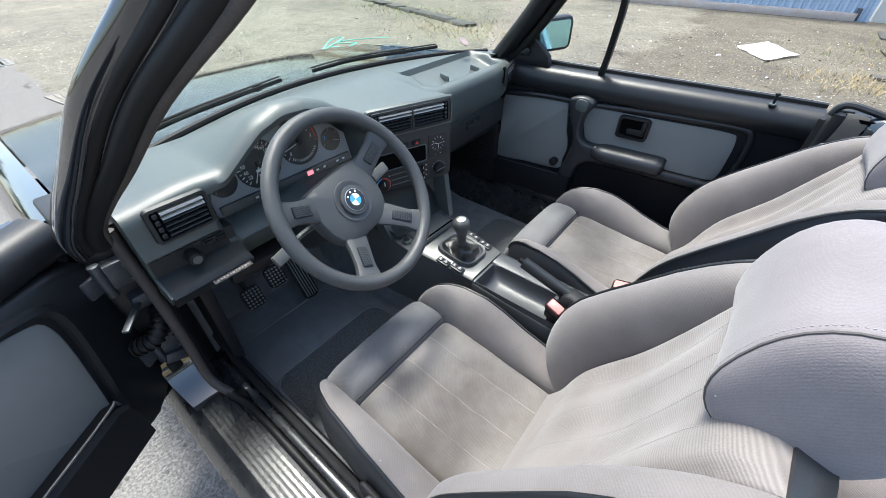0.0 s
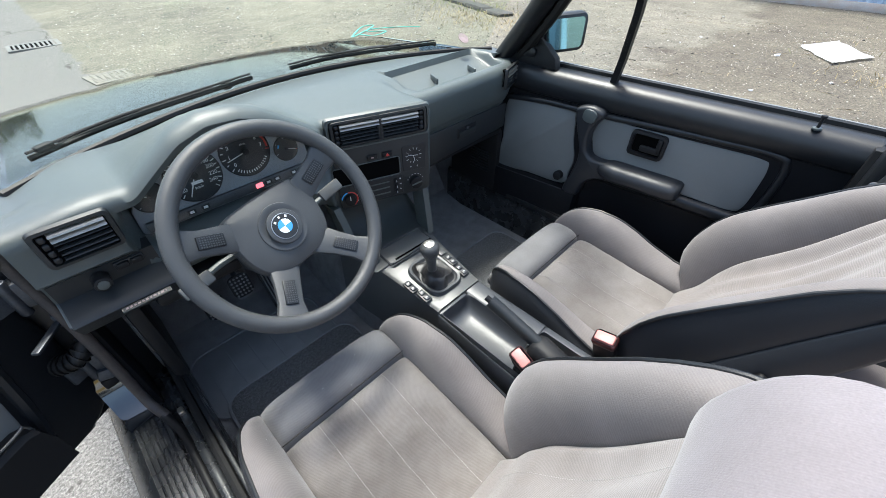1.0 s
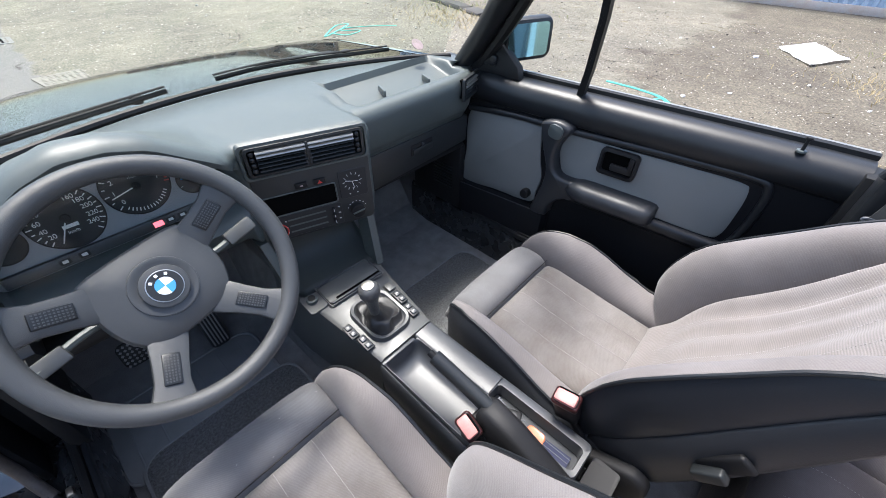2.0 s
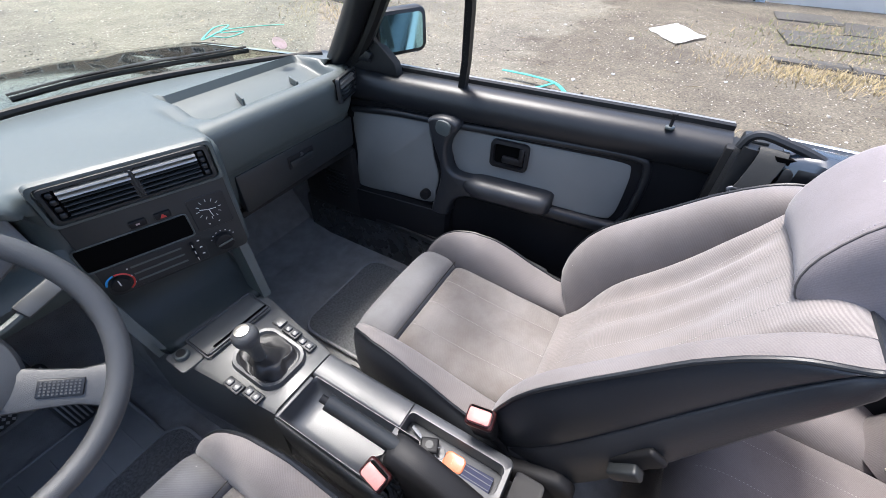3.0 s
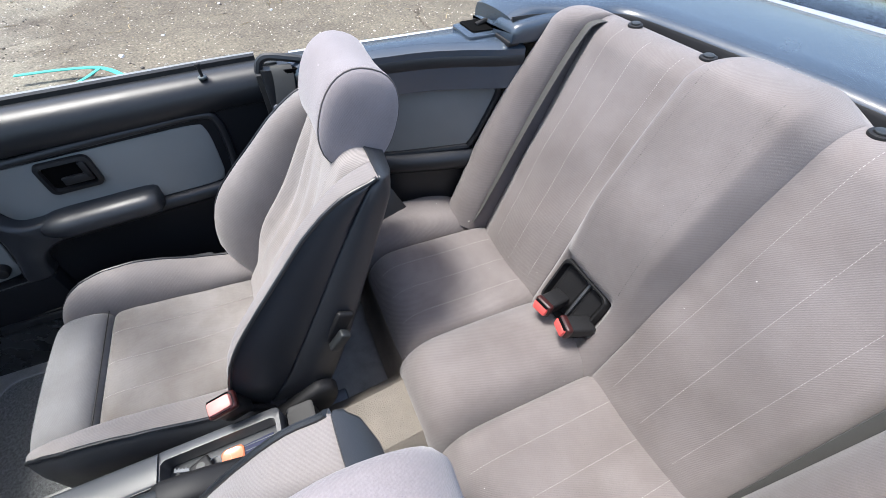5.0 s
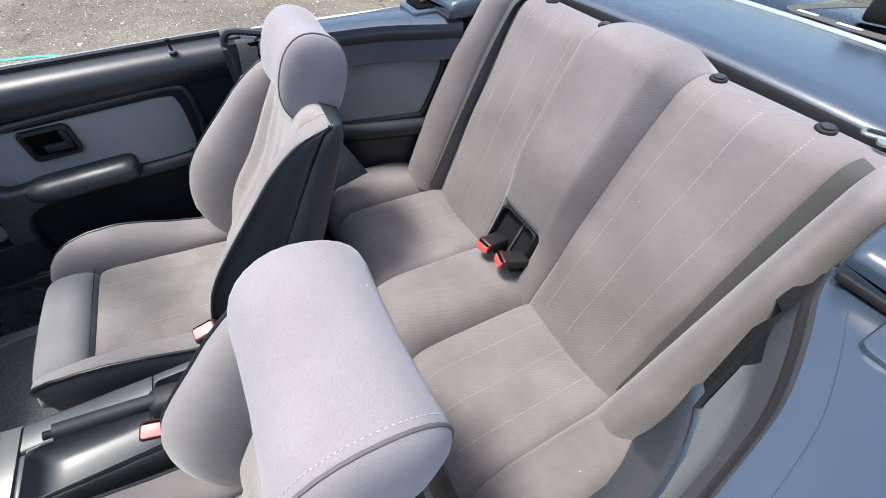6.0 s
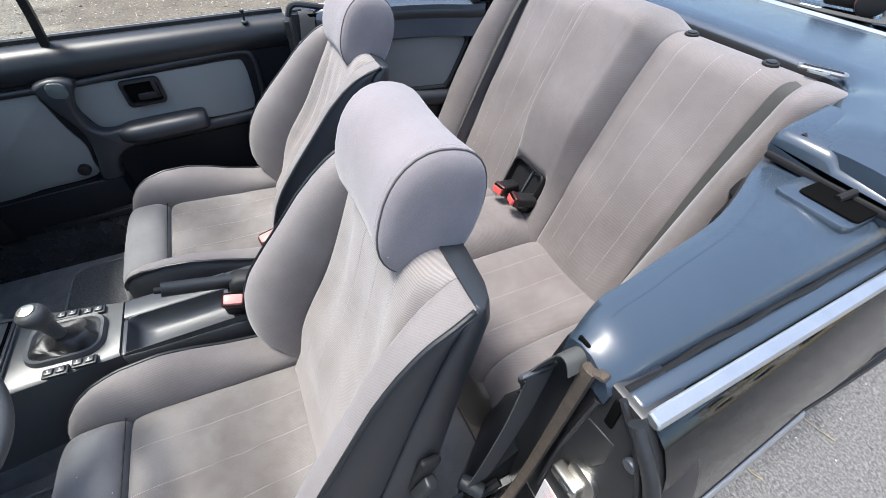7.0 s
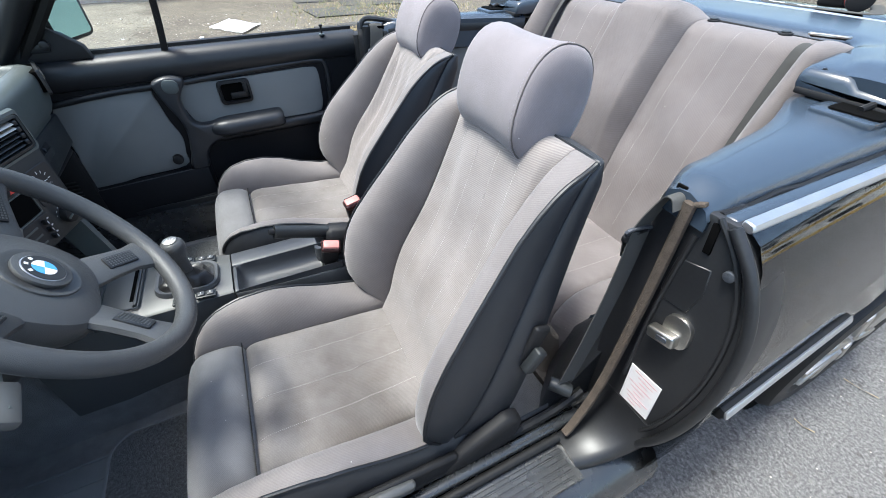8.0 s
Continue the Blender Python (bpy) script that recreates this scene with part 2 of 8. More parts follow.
BARK = material("grey brown bark", (0.13, 0.10, 0.075), 0.9, 0, 0.3, 8, 60, 0.5, dist=0.01)
PLATEIRON = material("sandy worn iron plate", (0.235, 0.22, 0.19), 0.8, 0.1, 0.4, 20, 200, 0.3, spec=0.2)
WINDOW = glass("windscreen glass", (0.925, 0.972, 0.925))
SIDEGLASS = glass("side window glass", (0.975, 0.99, 0.985))
MIRROR = material("mirror glass", (0.42, 0.78, 0.88), 0.02, 1.0, 0.0, 5, 50, 0.0)
EMBLEM_BLUE = material("blue enamel", (0.08, 0.36, 0.78), 0.25, 0, 0.03, 50, 300, 0)
ENAMEL_WHITE = material("white enamel", (0.85, 0.85, 0.85), 0.25, 0, 0.03, 50, 300, 0)
LAMP_RED = glow("lit red warning lamp", (0.9, 0.12, 0.16), 1.2)

# ---- mesh helpers ----


def finish(bm, angle=38):
    bmesh.ops.recalc_face_normals(bm, faces=bm.faces)
    lim = radians(angle)
    for f in bm.faces:
        f.smooth = True
    for e in bm.edges:
        e.smooth = not (len(e.link_faces) == 2 and e.calc_face_angle(0) > lim)


def part(name, bm, mat, parent=None, label="", angle=38):
    """Links a bmesh as one mesh object under a thing or a part."""
    finish(bm, angle)
    me = bpy.data.meshes.new(name)
    bm.to_mesh(me)
    bm.free()
    me.materials.append(mat)
    ob = new(name, me)
    if parent:
        ob.parent = parent
        ob.matrix_parent_inverse = parent.matrix_world.inverted()
    if label:
        ob["label"] = label
    return ob


def thing(name, label, category, at=(0, 0, 0), group="", kind=""):
    e = new(name)
    e.empty_display_size = 0.05
    e.matrix_world = Matrix.Translation(at)
    e.location = at
    bpy.context.view_layer.update()
    return tagged(e, label, category, group, kind)


def join(*bms):
    a = bms[0]
    for b in bms[1:]:
        me = bpy.data.meshes.new("tmp")
        b.to_mesh(me)
        b.free()
        a.from_mesh(me)
        bpy.data.meshes.remove(me)
    return a


def moved(bm, m):
    bmesh.ops.transform(bm, matrix=m, verts=bm.verts)
    return bm


def rbox(c, s, b=0.005, seg=2, m=None):
    """A box of size s round c with rounded edges."""
    bm = bmesh.new()
    bmesh.ops.create_cube(bm, size=1)
    bmesh.ops.scale(bm, vec=s, verts=bm.verts)
    if b > 0:
        bmesh.ops.bevel(bm, geom=bm.edges[:], offset=min(b, min(s) * 0.49), segments=seg, affect="EDGES", profile=0.5)
    if m is not None:
        bmesh.ops.transform(bm, matrix=m, verts=bm.verts)
    bmesh.ops.translate(bm, vec=c, verts=bm.verts)
    return bm


def disc(c, r, h, axis=(0, 0, 1), n=24, b=0.0, r2=None):
    """A round plate or cone with its middle at c and its axis along axis."""
    bm = bmesh.new()
    bmesh.ops.create_cone(bm, cap_ends=True, segments=n, radius1=r, radius2=r if r2 is None else r2, depth=h)
    if b > 0:
        rim = [e for e in bm.edges if len(e.link_faces) == 2 and e.calc_face_angle(0) > 1.0]
        bmesh.ops.bevel(bm, geom=rim, offset=b, segments=2, affect="EDGES", profile=0.5)
    return moved(bm, Matrix.Translation(c) @ Vector(axis).to_track_quat("Z", "Y").to_matrix().to_4x4())


def loft(rings, closed=True, cap=True, loop=False):
    """A skin over rings of equally many points."""
    bm = bmesh.new()
    vs = [[bm.verts.new(p) for p in r] for r in rings]
    n = len(rings[0])
    span = len(rings) if loop else len(rings) - 1
    for i in range(span):
        a, b = vs[i], vs[(i + 1) % len(rings)]
        for j in range(n if closed else n - 1):
            k = (j + 1) % n
            bm.faces.new((a[j], a[k], b[k], b[j]))
    if cap and closed and not loop:
        bm.faces.new(vs[0])
        bm.faces.new(vs[-1])
    return bm


def smooth_path(pts, n=8, closed=False):
    """A Catmull-Rom line through the points."""
    p = [Vector(q) for q in pts]
    out = []
    count = len(p) if closed else len(p) - 1
    for i in range(count):
        if closed:
            a, b, c, d = p[i - 1], p[i], p[(i + 1) % len(p)], p[(i + 2) % len(p)]
        else:
            a, b, c, d = p[max(i - 1, 0)], p[i], p[i + 1], p[min(i + 2, len(p) - 1)]
        for k in range(n):
            t = k / n
            out.append(0.5 * (2 * b + (c - a) * t + (2 * a - 5 * b + 4 * c - d) * t * t + (3 * b - a - 3 * c + d) * t ** 3))
    if not closed:
        out.append(p[-1])
    return out


def sweep(pts, section, closed=False, up=(0, 0, 1), cap=True, scales=None):
    """Carries a flat section (pairs: across, up) along a line."""
    pts = [Vector(p) for p in pts]
    rings = []
    up = Vector(up)
    for i, p in enumerate(pts):
        a = pts[i - 1] if closed or i else pts[0]
        b = pts[(i + 1) % len(pts)] if closed or i < len(pts) - 1 else pts[-1]
        d = (b - a).normalized()
        side = d.cross(up)
        side = side.normalized() if side.length > 1e-4 else Vector((1, 0, 0))
        top = side.cross(d)
        k = scales[i] if scales else 1
        rings.append([p + side * u * k + top * v * k for u, v in section])
    return loft(rings, True, cap, closed)


def circle(r, n=10, ry=None, power=2.0):
    ry = r if ry is None else ry
    out = []
    for i in range(n):
        a = 2 * math.pi * i / n
        c, s = math.cos(a), math.sin(a)
        out.append((r * math.copysign(abs(c) ** (2 / power), c), ry * math.copysign(abs(s) ** (2 / power), s)))
    return out


def tube(pts, r, n=8, closed=False, up=(0, 0, 1)):
    return sweep(pts, circle(r, n), closed, up)


def ribbon(pts, across, width, thick=0.0016, n=6, taper=1.0):
    """A flat band through the points, its width along the given way; taper: the share of it left at the first point."""
    p = smooth_path(pts, n)
    rings = []
    for i, q in enumerate(p):
        w = Vector(across).normalized() * (width / 2) * (taper + (1 - taper) * i / (len(p) - 1))
        d = (p[min(i + 1, len(p) - 1)] - p[max(i - 1, 0)]).normalized()
        t = d.cross(w).normalized() * (thick / 2)
        rings.append([q - w - t, q + w - t, q + w + t, q - w + t])
    return loft(rings)


def prism(poly, axis, lo, hi, b=0.0, seg=2):
    """A flat outline pushed out along an axis; the outline's pairs are the other two axes in order."""
    def place(p, w):
        return {"x": (w, p[0], p[1]), "y": (p[0], w, p[1]), "z": (p[0], p[1], w)}[axis]
    bm = loft([[place(p, lo) for p in poly], [place(p, hi) for p in poly]])
    if b > 0:
        bmesh.ops.recalc_face_normals(bm, faces=bm.faces)
        rim = [e for e in bm.edges if e.calc_face_angle(0) > 0.9]
        bmesh.ops.bevel(bm, geom=rim, offset=b, segments=seg, affect="EDGES", profile=0.5)
    return bm


def rounded(w, h, r, n=5, cx=0.0, cy=0.0):
    """A rounded rectangle's outline."""
    out = []
    for sx, sy, a0 in ((1, 1, 0), (-1, 1, 90), (-1, -1, 180), (1, -1, 270)):
        for i in range(n + 1):
            a = radians(a0 + 90 * i / n)
            out.append((cx + sx * (w / 2 - r) + r * math.cos(a), cy + sy * (h / 2 - r) + r * math.sin(a)))
    return out


def ease(a, b, x):
    t = min(1, max(0, (x - a) / (b - a)))
    return t * t * (3 - 2 * t)


def pad(f, nu=20, nv=20, pu=5.0, pv=5.0):
    """A closed cushion: f(u, v) gives the middle point, the way out, the height in front and the depth behind; both fall to nothing round the rim."""
    bm = bmesh.new()
    front, rear = [], []
    us = [-math.cos(math.pi * i / nu) for i in range(nu + 1)]
    vs = [-math.cos(math.pi * j / nv) for j in range(nv + 1)]
    for u in us:
        fr, rr = [], []
        for v in vs:
            p, n, h, d = f(u, (v + 1) / 2)
            k = max(0, 1 - abs(u) ** pu) ** (1 / 2.2) * max(0, 1 - abs(v) ** pv) ** (1 / 2.2)
            rim = k < 1e-6
            a = bm.verts.new(p + n * h * k)
            fr.append(a)
            rr.append(a if rim else bm.verts.new(p - n * d * k))
        front.append(fr)
        rear.append(rr)
    for i in range(nu):
        for j in range(nv):
            bm.faces.new((front[i][j], front[i + 1][j], front[i + 1][j + 1], front[i][j + 1]))
            q = (rear[i][j], rear[i][j + 1], rear[i + 1][j + 1], rear[i + 1][j])
            if len(set(q)) == 4 and not all(w in (front[i][j], front[i + 1][j], front[i + 1][j + 1], front[i][j + 1]) for w in q):
                bm.faces.new(q)
    return bm


def seam_line(pts, r=0.0006, dash=True):
    """A row of short pale stitches lying along a line."""
    bm = bmesh.new()
    pts = [Vector(p) for p in pts]
    for i in range(len(pts) - 1):
        if dash and i % 2:
            continue
        a, b = pts[i], pts[i + 1]
        d = (b - a)
        mid = (a + b) / 2
        q = d.to_track_quat("Y", "Z").to_matrix().to_4x4()
        t = bmesh.ops.create_cube(bm, size=1)["verts"]
        bmesh.ops.transform(bm, matrix=Matrix.Translation(mid) @ q @ Matrix.Diagonal((r * 2, d.length * 0.95, r * 1.5, 1)), verts=t)
    return bm


def lettering(name, text, size, mat, m, parent, label=""):
    """Raised flat print made of the built-in font, as a mesh."""
    cu = bpy.data.curves.new(name, "FONT")
    cu.body, cu.size, cu.align_x, cu.align_y, cu.extrude = text, size, "CENTER", "CENTER", 0.0002
    tmp = bpy.data.objects.new("tmp_text", cu)
    me = bpy.data.meshes.new_from_object(tmp)
    bpy.data.objects.remove(tmp)
    bpy.data.curves.remove(cu)
    me.name = name
    me.transform(m)
    me.materials.append(mat)
    ob = new(name, me)
    ob.parent = parent
    ob.matrix_parent_inverse = parent.matrix_world.inverted()
    if label:
        ob["label"] = label
    return ob


def plane_frame(o, right, up):
    """A pose whose x runs along right, y along up and z out of that plane."""
    x = Vector(right).normalized()
    z = x.cross(Vector(up)).normalized()
    y = z.cross(x)
    m = Matrix((x, y, z)).transposed().to_4x4()
    m.translation = o
    return m

# ---- the yard ----


def ground_z(x):
    return 0.15 * min(1, max(0, (x + 0.9) / 3.9))


def ground_material():
    """Worn yard: brownish crumbled asphalt with pale grit, darker smooth asphalt on the near side, patches and cracks."""
    m = bpy.data.materials.new("worn yard asphalt")
    m.use_nodes = True
    nt = m.node_tree
    b = nt.nodes["Principled BSDF"]
    b.inputs["Specular IOR Level"].default_value = 0.2
    co = nt.nodes.new("ShaderNodeTexCoord")

    def noise_node(scale, detail=6, rough=0.6):
        n = nt.nodes.new("ShaderNodeTexNoise")
        n.inputs["Scale"].default_value, n.inputs["Detail"].default_value, n.inputs["Roughness"].default_value = scale, detail, rough
        nt.links.new(co.outputs["Object"], n.inputs["Vector"])
        return n

    def ramp(src, stops):
        r = nt.nodes.new("ShaderNodeValToRGB")
        while len(r.color_ramp.elements) < len(stops):
            r.color_ramp.elements.new(0.5)
        for e, (p, c) in zip(r.color_ramp.elements, stops):
            e.position, e.color = p, (*c, 1)
        nt.links.new(src, r.inputs[0])
        return r.outputs[0]

    def mix(a, c, fac, kind="MIX"):
        x = nt.nodes.new("ShaderNodeMix")
        x.data_type, x.blend_type = "RGBA", kind
        for v, s in ((fac, 0), (a, 6), (c, 7)):
            if isinstance(v, (int, float)):
                x.inputs[s].default_value = v
            elif isinstance(v, tuple):
                x.inputs[s].default_value = (*v, 1)
            else:
                nt.links.new(v, x.inputs[s])
        return x.outputs[2]

    def math_node(op, a, c):
        x = nt.nodes.new("ShaderNodeMath")
        x.operation = op
        for v, s in ((a, 0), (c, 1)):
            if isinstance(v, (int, float)):
                x.inputs[s].default_value = v
            else:
                nt.links.new(v, x.inputs[s])
        return x.outputs[0]

    sep = nt.nodes.new("ShaderNodeSeparateXYZ")
    nt.links.new(co.outputs["Object"], sep.inputs[0])
    big = noise_node(0.55, 5).outputs["Fac"]
    mid = noise_node(4.0, 6, 0.7).outputs["Fac"]
    grit = noise_node(55.0, 4, 0.75).outputs["Fac"]
    fine = noise_node(220.0, 2).outputs["Fac"]
    base = ramp(mid, [(0.30, (0.15, 0.138, 0.118)), (0.5, (0.25, 0.23, 0.195)), (0.72, (0.36, 0.335, 0.28))])
    dust = ramp(big, [(0.35, (0.19, 0.178, 0.16)), (0.62, (0.40, 0.38, 0.31))])
    base = mix(base, dust, 0.45)
    # smooth asphalt strip on the driver's side and ahead of it
    edge = math_node("ADD", math_node("MULTIPLY", sep.outputs[0], -1.6), math_node("MULTIPLY", math_node("SUBTRACT", mid, 0.5), 0.5))
    near = ramp(edge, [(0.17, (0, 0, 0)), (0.24, (1, 1, 1))])
    tar = ramp(noise_node(120.0, 5, 0.85).outputs["Fac"], [(0.30, (0.045, 0.044, 0.043)), (0.5, (0.19, 0.184, 0.178)), (0.70, (0.42, 0.408, 0.388))])
    # tar tone scaled along y with noise, palest in the middle of the range
    toned = ramp(math_node("ADD", math_node("MULTIPLY", sep.outputs[1], 0.25), math_node("ADD", math_node("MULTIPLY", big, 0.5), 0.12)), [(0.10, (0.74, 0.74, 0.75)), (0.45, (1.12, 1.11, 1.10)), (0.80, (0.92, 0.91, 0.89))])
    base = mix(base, mix(tar, toned, 1.0, "MULTIPLY"), near)
    chips = nt.nodes.new("ShaderNodeTexVoronoi")
    chips.inputs["Scale"].default_value = 26.0
    nt.links.new(co.outputs["Object"], chips.inputs["Vector"])
    chip_shape = ramp(chips.outputs["Distance"], [(0.16, (1, 1, 1)), (0.24, (0, 0, 0))])
    chip_pick = nt.nodes.new("ShaderNodeSeparateColor")
    nt.links.new(chips.outputs["Color"], chip_pick.inputs[0])
    pale = math_node("MULTIPLY", chip_shape, ramp(chip_pick.outputs[0], [(0.80, (0, 0, 0)), (0.83, (1, 1, 1))]))
    murk = math_node("MULTIPLY", chip_shape, ramp(chip_pick.outputs[1], [(0.72, (0, 0, 0)), (0.76, (1, 1, 1))]))
    # darker broken surface beside the car, sandier ahead of it
    ahead = math_node("ADD", math_node("MULTIPLY", sep.outputs[1], 0.5), math_node("MULTIPLY", big, 1.2))
    sand = ramp(ahead, [(0.9, (0.52, 0.495, 0.47)), (2.0, (0.72, 0.715, 0.69))])
    base = mix(base, mix(sand, (1.0, 1.0, 1.0), near), 1.0, "MULTIPLY")
    base = mix(base, (0.50, 0.47, 0.42), math_node("MULTIPLY", pale, math_node("SUBTRACT", 0.75, math_node("MULTIPLY", near, 0.6))))
    base = mix(base, (0.05, 0.045, 0.04), math_node("MULTIPLY", murk, 0.6))
    speck = ramp(grit, [(0.30, (0.30, 0.29, 0.28)), (0.46, (0.85, 0.85, 0.85)), (0.58, (1.1, 1.1, 1.1)), (0.72, (2.3, 2.2, 2.0))])
    base = mix(base, mix(speck, (1.0, 1.0, 1.0), near), 0.9, "MULTIPLY")
    # cracks
    vor = nt.nodes.new("ShaderNodeTexVoronoi")
    vor.feature = "DISTANCE_TO_EDGE"
    vor.inputs["Scale"].default_value = 0.55
    warp = mix(co.outputs["Object"], noise_node(2.5, 5).outputs["Color"], 0.28)
    nt.links.new(warp, vor.inputs["Vector"])
    crack = ramp(vor.outputs["Distance"], [(0.0, (0.34, 0.31, 0.28)), (0.006, (1, 1, 1))])
    keep = ramp(noise_node(0.9, 3).outputs["Fac"], [(0.50, (0, 0, 0)), (0.60, (1, 1, 1))])
    base = mix(base, mix((1.0, 1.0, 1.0), crack, keep), 1.0, "MULTIPLY")
    nt.links.new(base, b.inputs["Base Color"])
    b.inputs["Roughness"].default_value = 0.92
    bp = nt.nodes.new("ShaderNodeBump")
    bp.inputs["Strength"].default_value, bp.inputs["Distance"].default_value = 0.7, 0.012
    nt.links.new(math_node("ADD", math_node("MULTIPLY", grit, 0.45), math_node("ADD", mid, math_node("MULTIPLY", fine, 0.25))), bp.inputs["Height"])
    nt.links.new(bp.outputs[0], b.inputs["Normal"])
    return m


def build_ground():
    xs = [-400, -60, -12, -4, -2, -0.9, -0.5, 0, 0.5, 1, 1.5, 2, 2.5, 3.0, 4, 6, 9, 14, 60, 400]
    ys = [-400, -60, -14, -6, -3, 0, 3, 6, 14, 60, 400]
    bm = loft([[(x, y, ground_z(x)) for y in ys] for x in xs], closed=False)
    ob = part("ground", bm, ground_material())
    tagged(ob, "worn brownish asphalt yard with grit, cracks and dry patches", "ground", kind="structure")


build_ground()


def garage():
    """Corrugated sheet metal door with a flaking rail at its foot, and a white wall beside it."""
    a, bb = Vector((8.15, 9.0, 0)), Vector((8.42, -1.30, 0))
    d = (bb - a).normalized()
    nrm = Vector((-d.y, d.x, 0))
    if nrm.x > 0:
        nrm = -nrm
    g = thing("garage_door", "pale blue corrugated metal garage door with flaking paint", "garage door", (8.2, 3, 0.15), kind="structure")
    length = (bb - a).length
    n = int(length / 0.11)
    prof = []
    for i in range(n + 1):
        s = i * 0.11
        for ds, h in ((0, 0), (0.04, 0), (0.055, 0.03), (0.095, 0.03)):
            prof.append((s + ds, h))
    rings = []
    for z in (0.15, 1.3, 2.5):
        rings.append([a + d * s + nrm * h + Vector((0, 0, z)) for s, h in prof])
    back_rings = [[p - nrm * 0.09 for p in r] for r in rings]
    bm = loft(rings, closed=False)
    part("sheet", bm, GARAGE, g, angle=20)
    for k, s0 in enumerate((0.0, 3.4, 6.8)):
        p0, p1 = a + d * s0, a + d * min(length, s0 + 3.36)
        mid = (p0 + p1) / 2
        rot = plane_frame((0, 0, 0), d, (0, 0, 1))
        part("rail", rbox(mid + nrm * 0.045 + Vector((0, 0, 0.20)), ((p1 - p0).length, 0.11, 0.06), 0.006, m=rot), RUSTWHITE, g)
        part("hinge", rbox(p1 + nrm * 0.05 + Vector((0, 0, 0.24)), (0.06, 0.16, 0.03), 0.004, m=rot), DARKSTEEL, g)
    w = rbox((8.62, -3.35, 1.35), (0.3, 4.0, 2.6), 0.01)
    tagged(part("wall_white", w, WALLWHITE), "white rendered wall beside the garage door", "wall", kind="structure")


garage()


def sheet_of_paper():
    def f(u, v):
        c = Vector((5.36, -0.36, 0))
        e1, e2 = Vector((-0.62, -0.36, 0)), Vector((0.52, -0.27, 0))
        p = c + e1 * u * 0.5 + e2 * (v - 0.5)
        p.x += 0.01 * math.sin(9 * v + 3 * u)
        p.y += 0.012 * math.sin(7 * u)
        p.z = 0.158 + 0.012 * max(0, u) ** 3 + 0.006 * abs(math.sin(5 * u + 4 * v))
        return p
    top = [[f(-1 + i / 10 * 2, j / 10) for j in range(11)] for i in range(11)]
    bm = loft(top, closed=False)
    bmesh.ops.solidify(bm, geom=bm.faces[:], thickness=0.002)
    tagged(part("paper_sheet", bm, PAPER), "large white sheet of paper lying on the yard", "paper", kind="thing")


sheet_of_paper()


def strap(pts, width, name, label):
    p = smooth_path([(x, y, ground_z(x) + z) for x, y, z in pts], 8)
    bm = sweep(p, [(-width / 2, -0.002), (width / 2, -0.002), (width / 2, 0.002), (-width / 2, 0.002)])
    return part(name, bm, TEAL)


s1 = strap([(2.91, 0.72, 0.06), (2.90, 0.45, 0.06), (2.84, 0.25, 0.06), (2.66, 0.11, 0.055), (2.44, 0.05, 0.05)], 0.032, "plastic_strap", "")
tagged(s1, "flat teal plastic packing strap lying on the ground", "strap", "packing straps")
s2 = strap([(2.83, 0.26, 0.066), (2.71, 0.34, 0.06), (2.60, 0.47, 0.055), (2.55, 0.54, 0.05)], 0.022, "plastic_strap", "")
tagged(s2, "flat teal plastic packing strap lying on the ground", "strap", "packing straps")
s3 = strap([(3.15, 3.49, 0.004), (3.02, 3.62, 0.004), (2.81, 3.79, 0.004), (2.63, 3.87, 0.004), (2.38, 3.77, 0.004), (2.33, 3.78, 0.004), (2.66, 4.04, 0.004), (2.81, 3.99, 0.004), (2.58, 3.83, 0.004), (2.73, 3.65, 0.004), (2.51, 3.61, 0.004), (2.44, 3.79, 0.004)], 0.018, "plastic_strap", "")
tagged(s3, "tangled teal plastic packing strap on the yard", "strap", "packing straps")


def tufts(name, mat, centre, size, count, height, label, seed):
    rnd = random.Random(seed)
    bm = bmesh.new()
    for i in range(count):
        x = centre[0] + rnd.gauss(0, size[0])
        y = centre[1] + rnd.gauss(0, size[1])
        a, r = rnd.uniform(0, 6.28), rnd.uniform(0.3, 1) * height
        lean = Vector((math.cos(a), math.sin(a), 0)) * r * rnd.uniform(0.4, 2.2)
        side = Vector((-math.sin(a), math.cos(a), 0)) * 0.003
        p = Vector((x, y, ground_z(x)))
        v = [bm.verts.new(q) for q in (p - side, p + side, p + lean * 0.5 + side * 0.7 + Vector((0, 0, r * 0.7)), p + lean + Vector((0, 0, r * 0.75)), p + lean * 0.5 - side * 0.7 + Vector((0, 0, r * 0.7)))]
        bm.faces.new(v)
    tagged(part(name, bm, mat), label, "grass", kind="stuff")


tufts("dry_grass", STRAW, (4.45, -1.75, 0), (0.22, 0.5), 1700, 0.06, "dry straw-coloured grass tufts on the yard", 1)
tufts("dry_grass", STRAW, (4.1, 3.2, 0), (0.35, 0.5), 900, 0.06, "dry straw-coloured grass beside the kerb", 2)
tufts("dry_grass", STRAW, (6.0, -2.6, 0), (0.45, 0.6), 1400, 0.07, "dry grass among stone slabs", 3)
tufts("weeds", WEED, (5.9, -2.3, 0), (0.5, 0.7), 900, 0.07, "yellow green weeds between the slabs", 4)
tufts("weeds", WEED, (4.8, 4.8, 0), (0.3, 0.9), 900, 0.06, "low weeds along the kerb", 5)


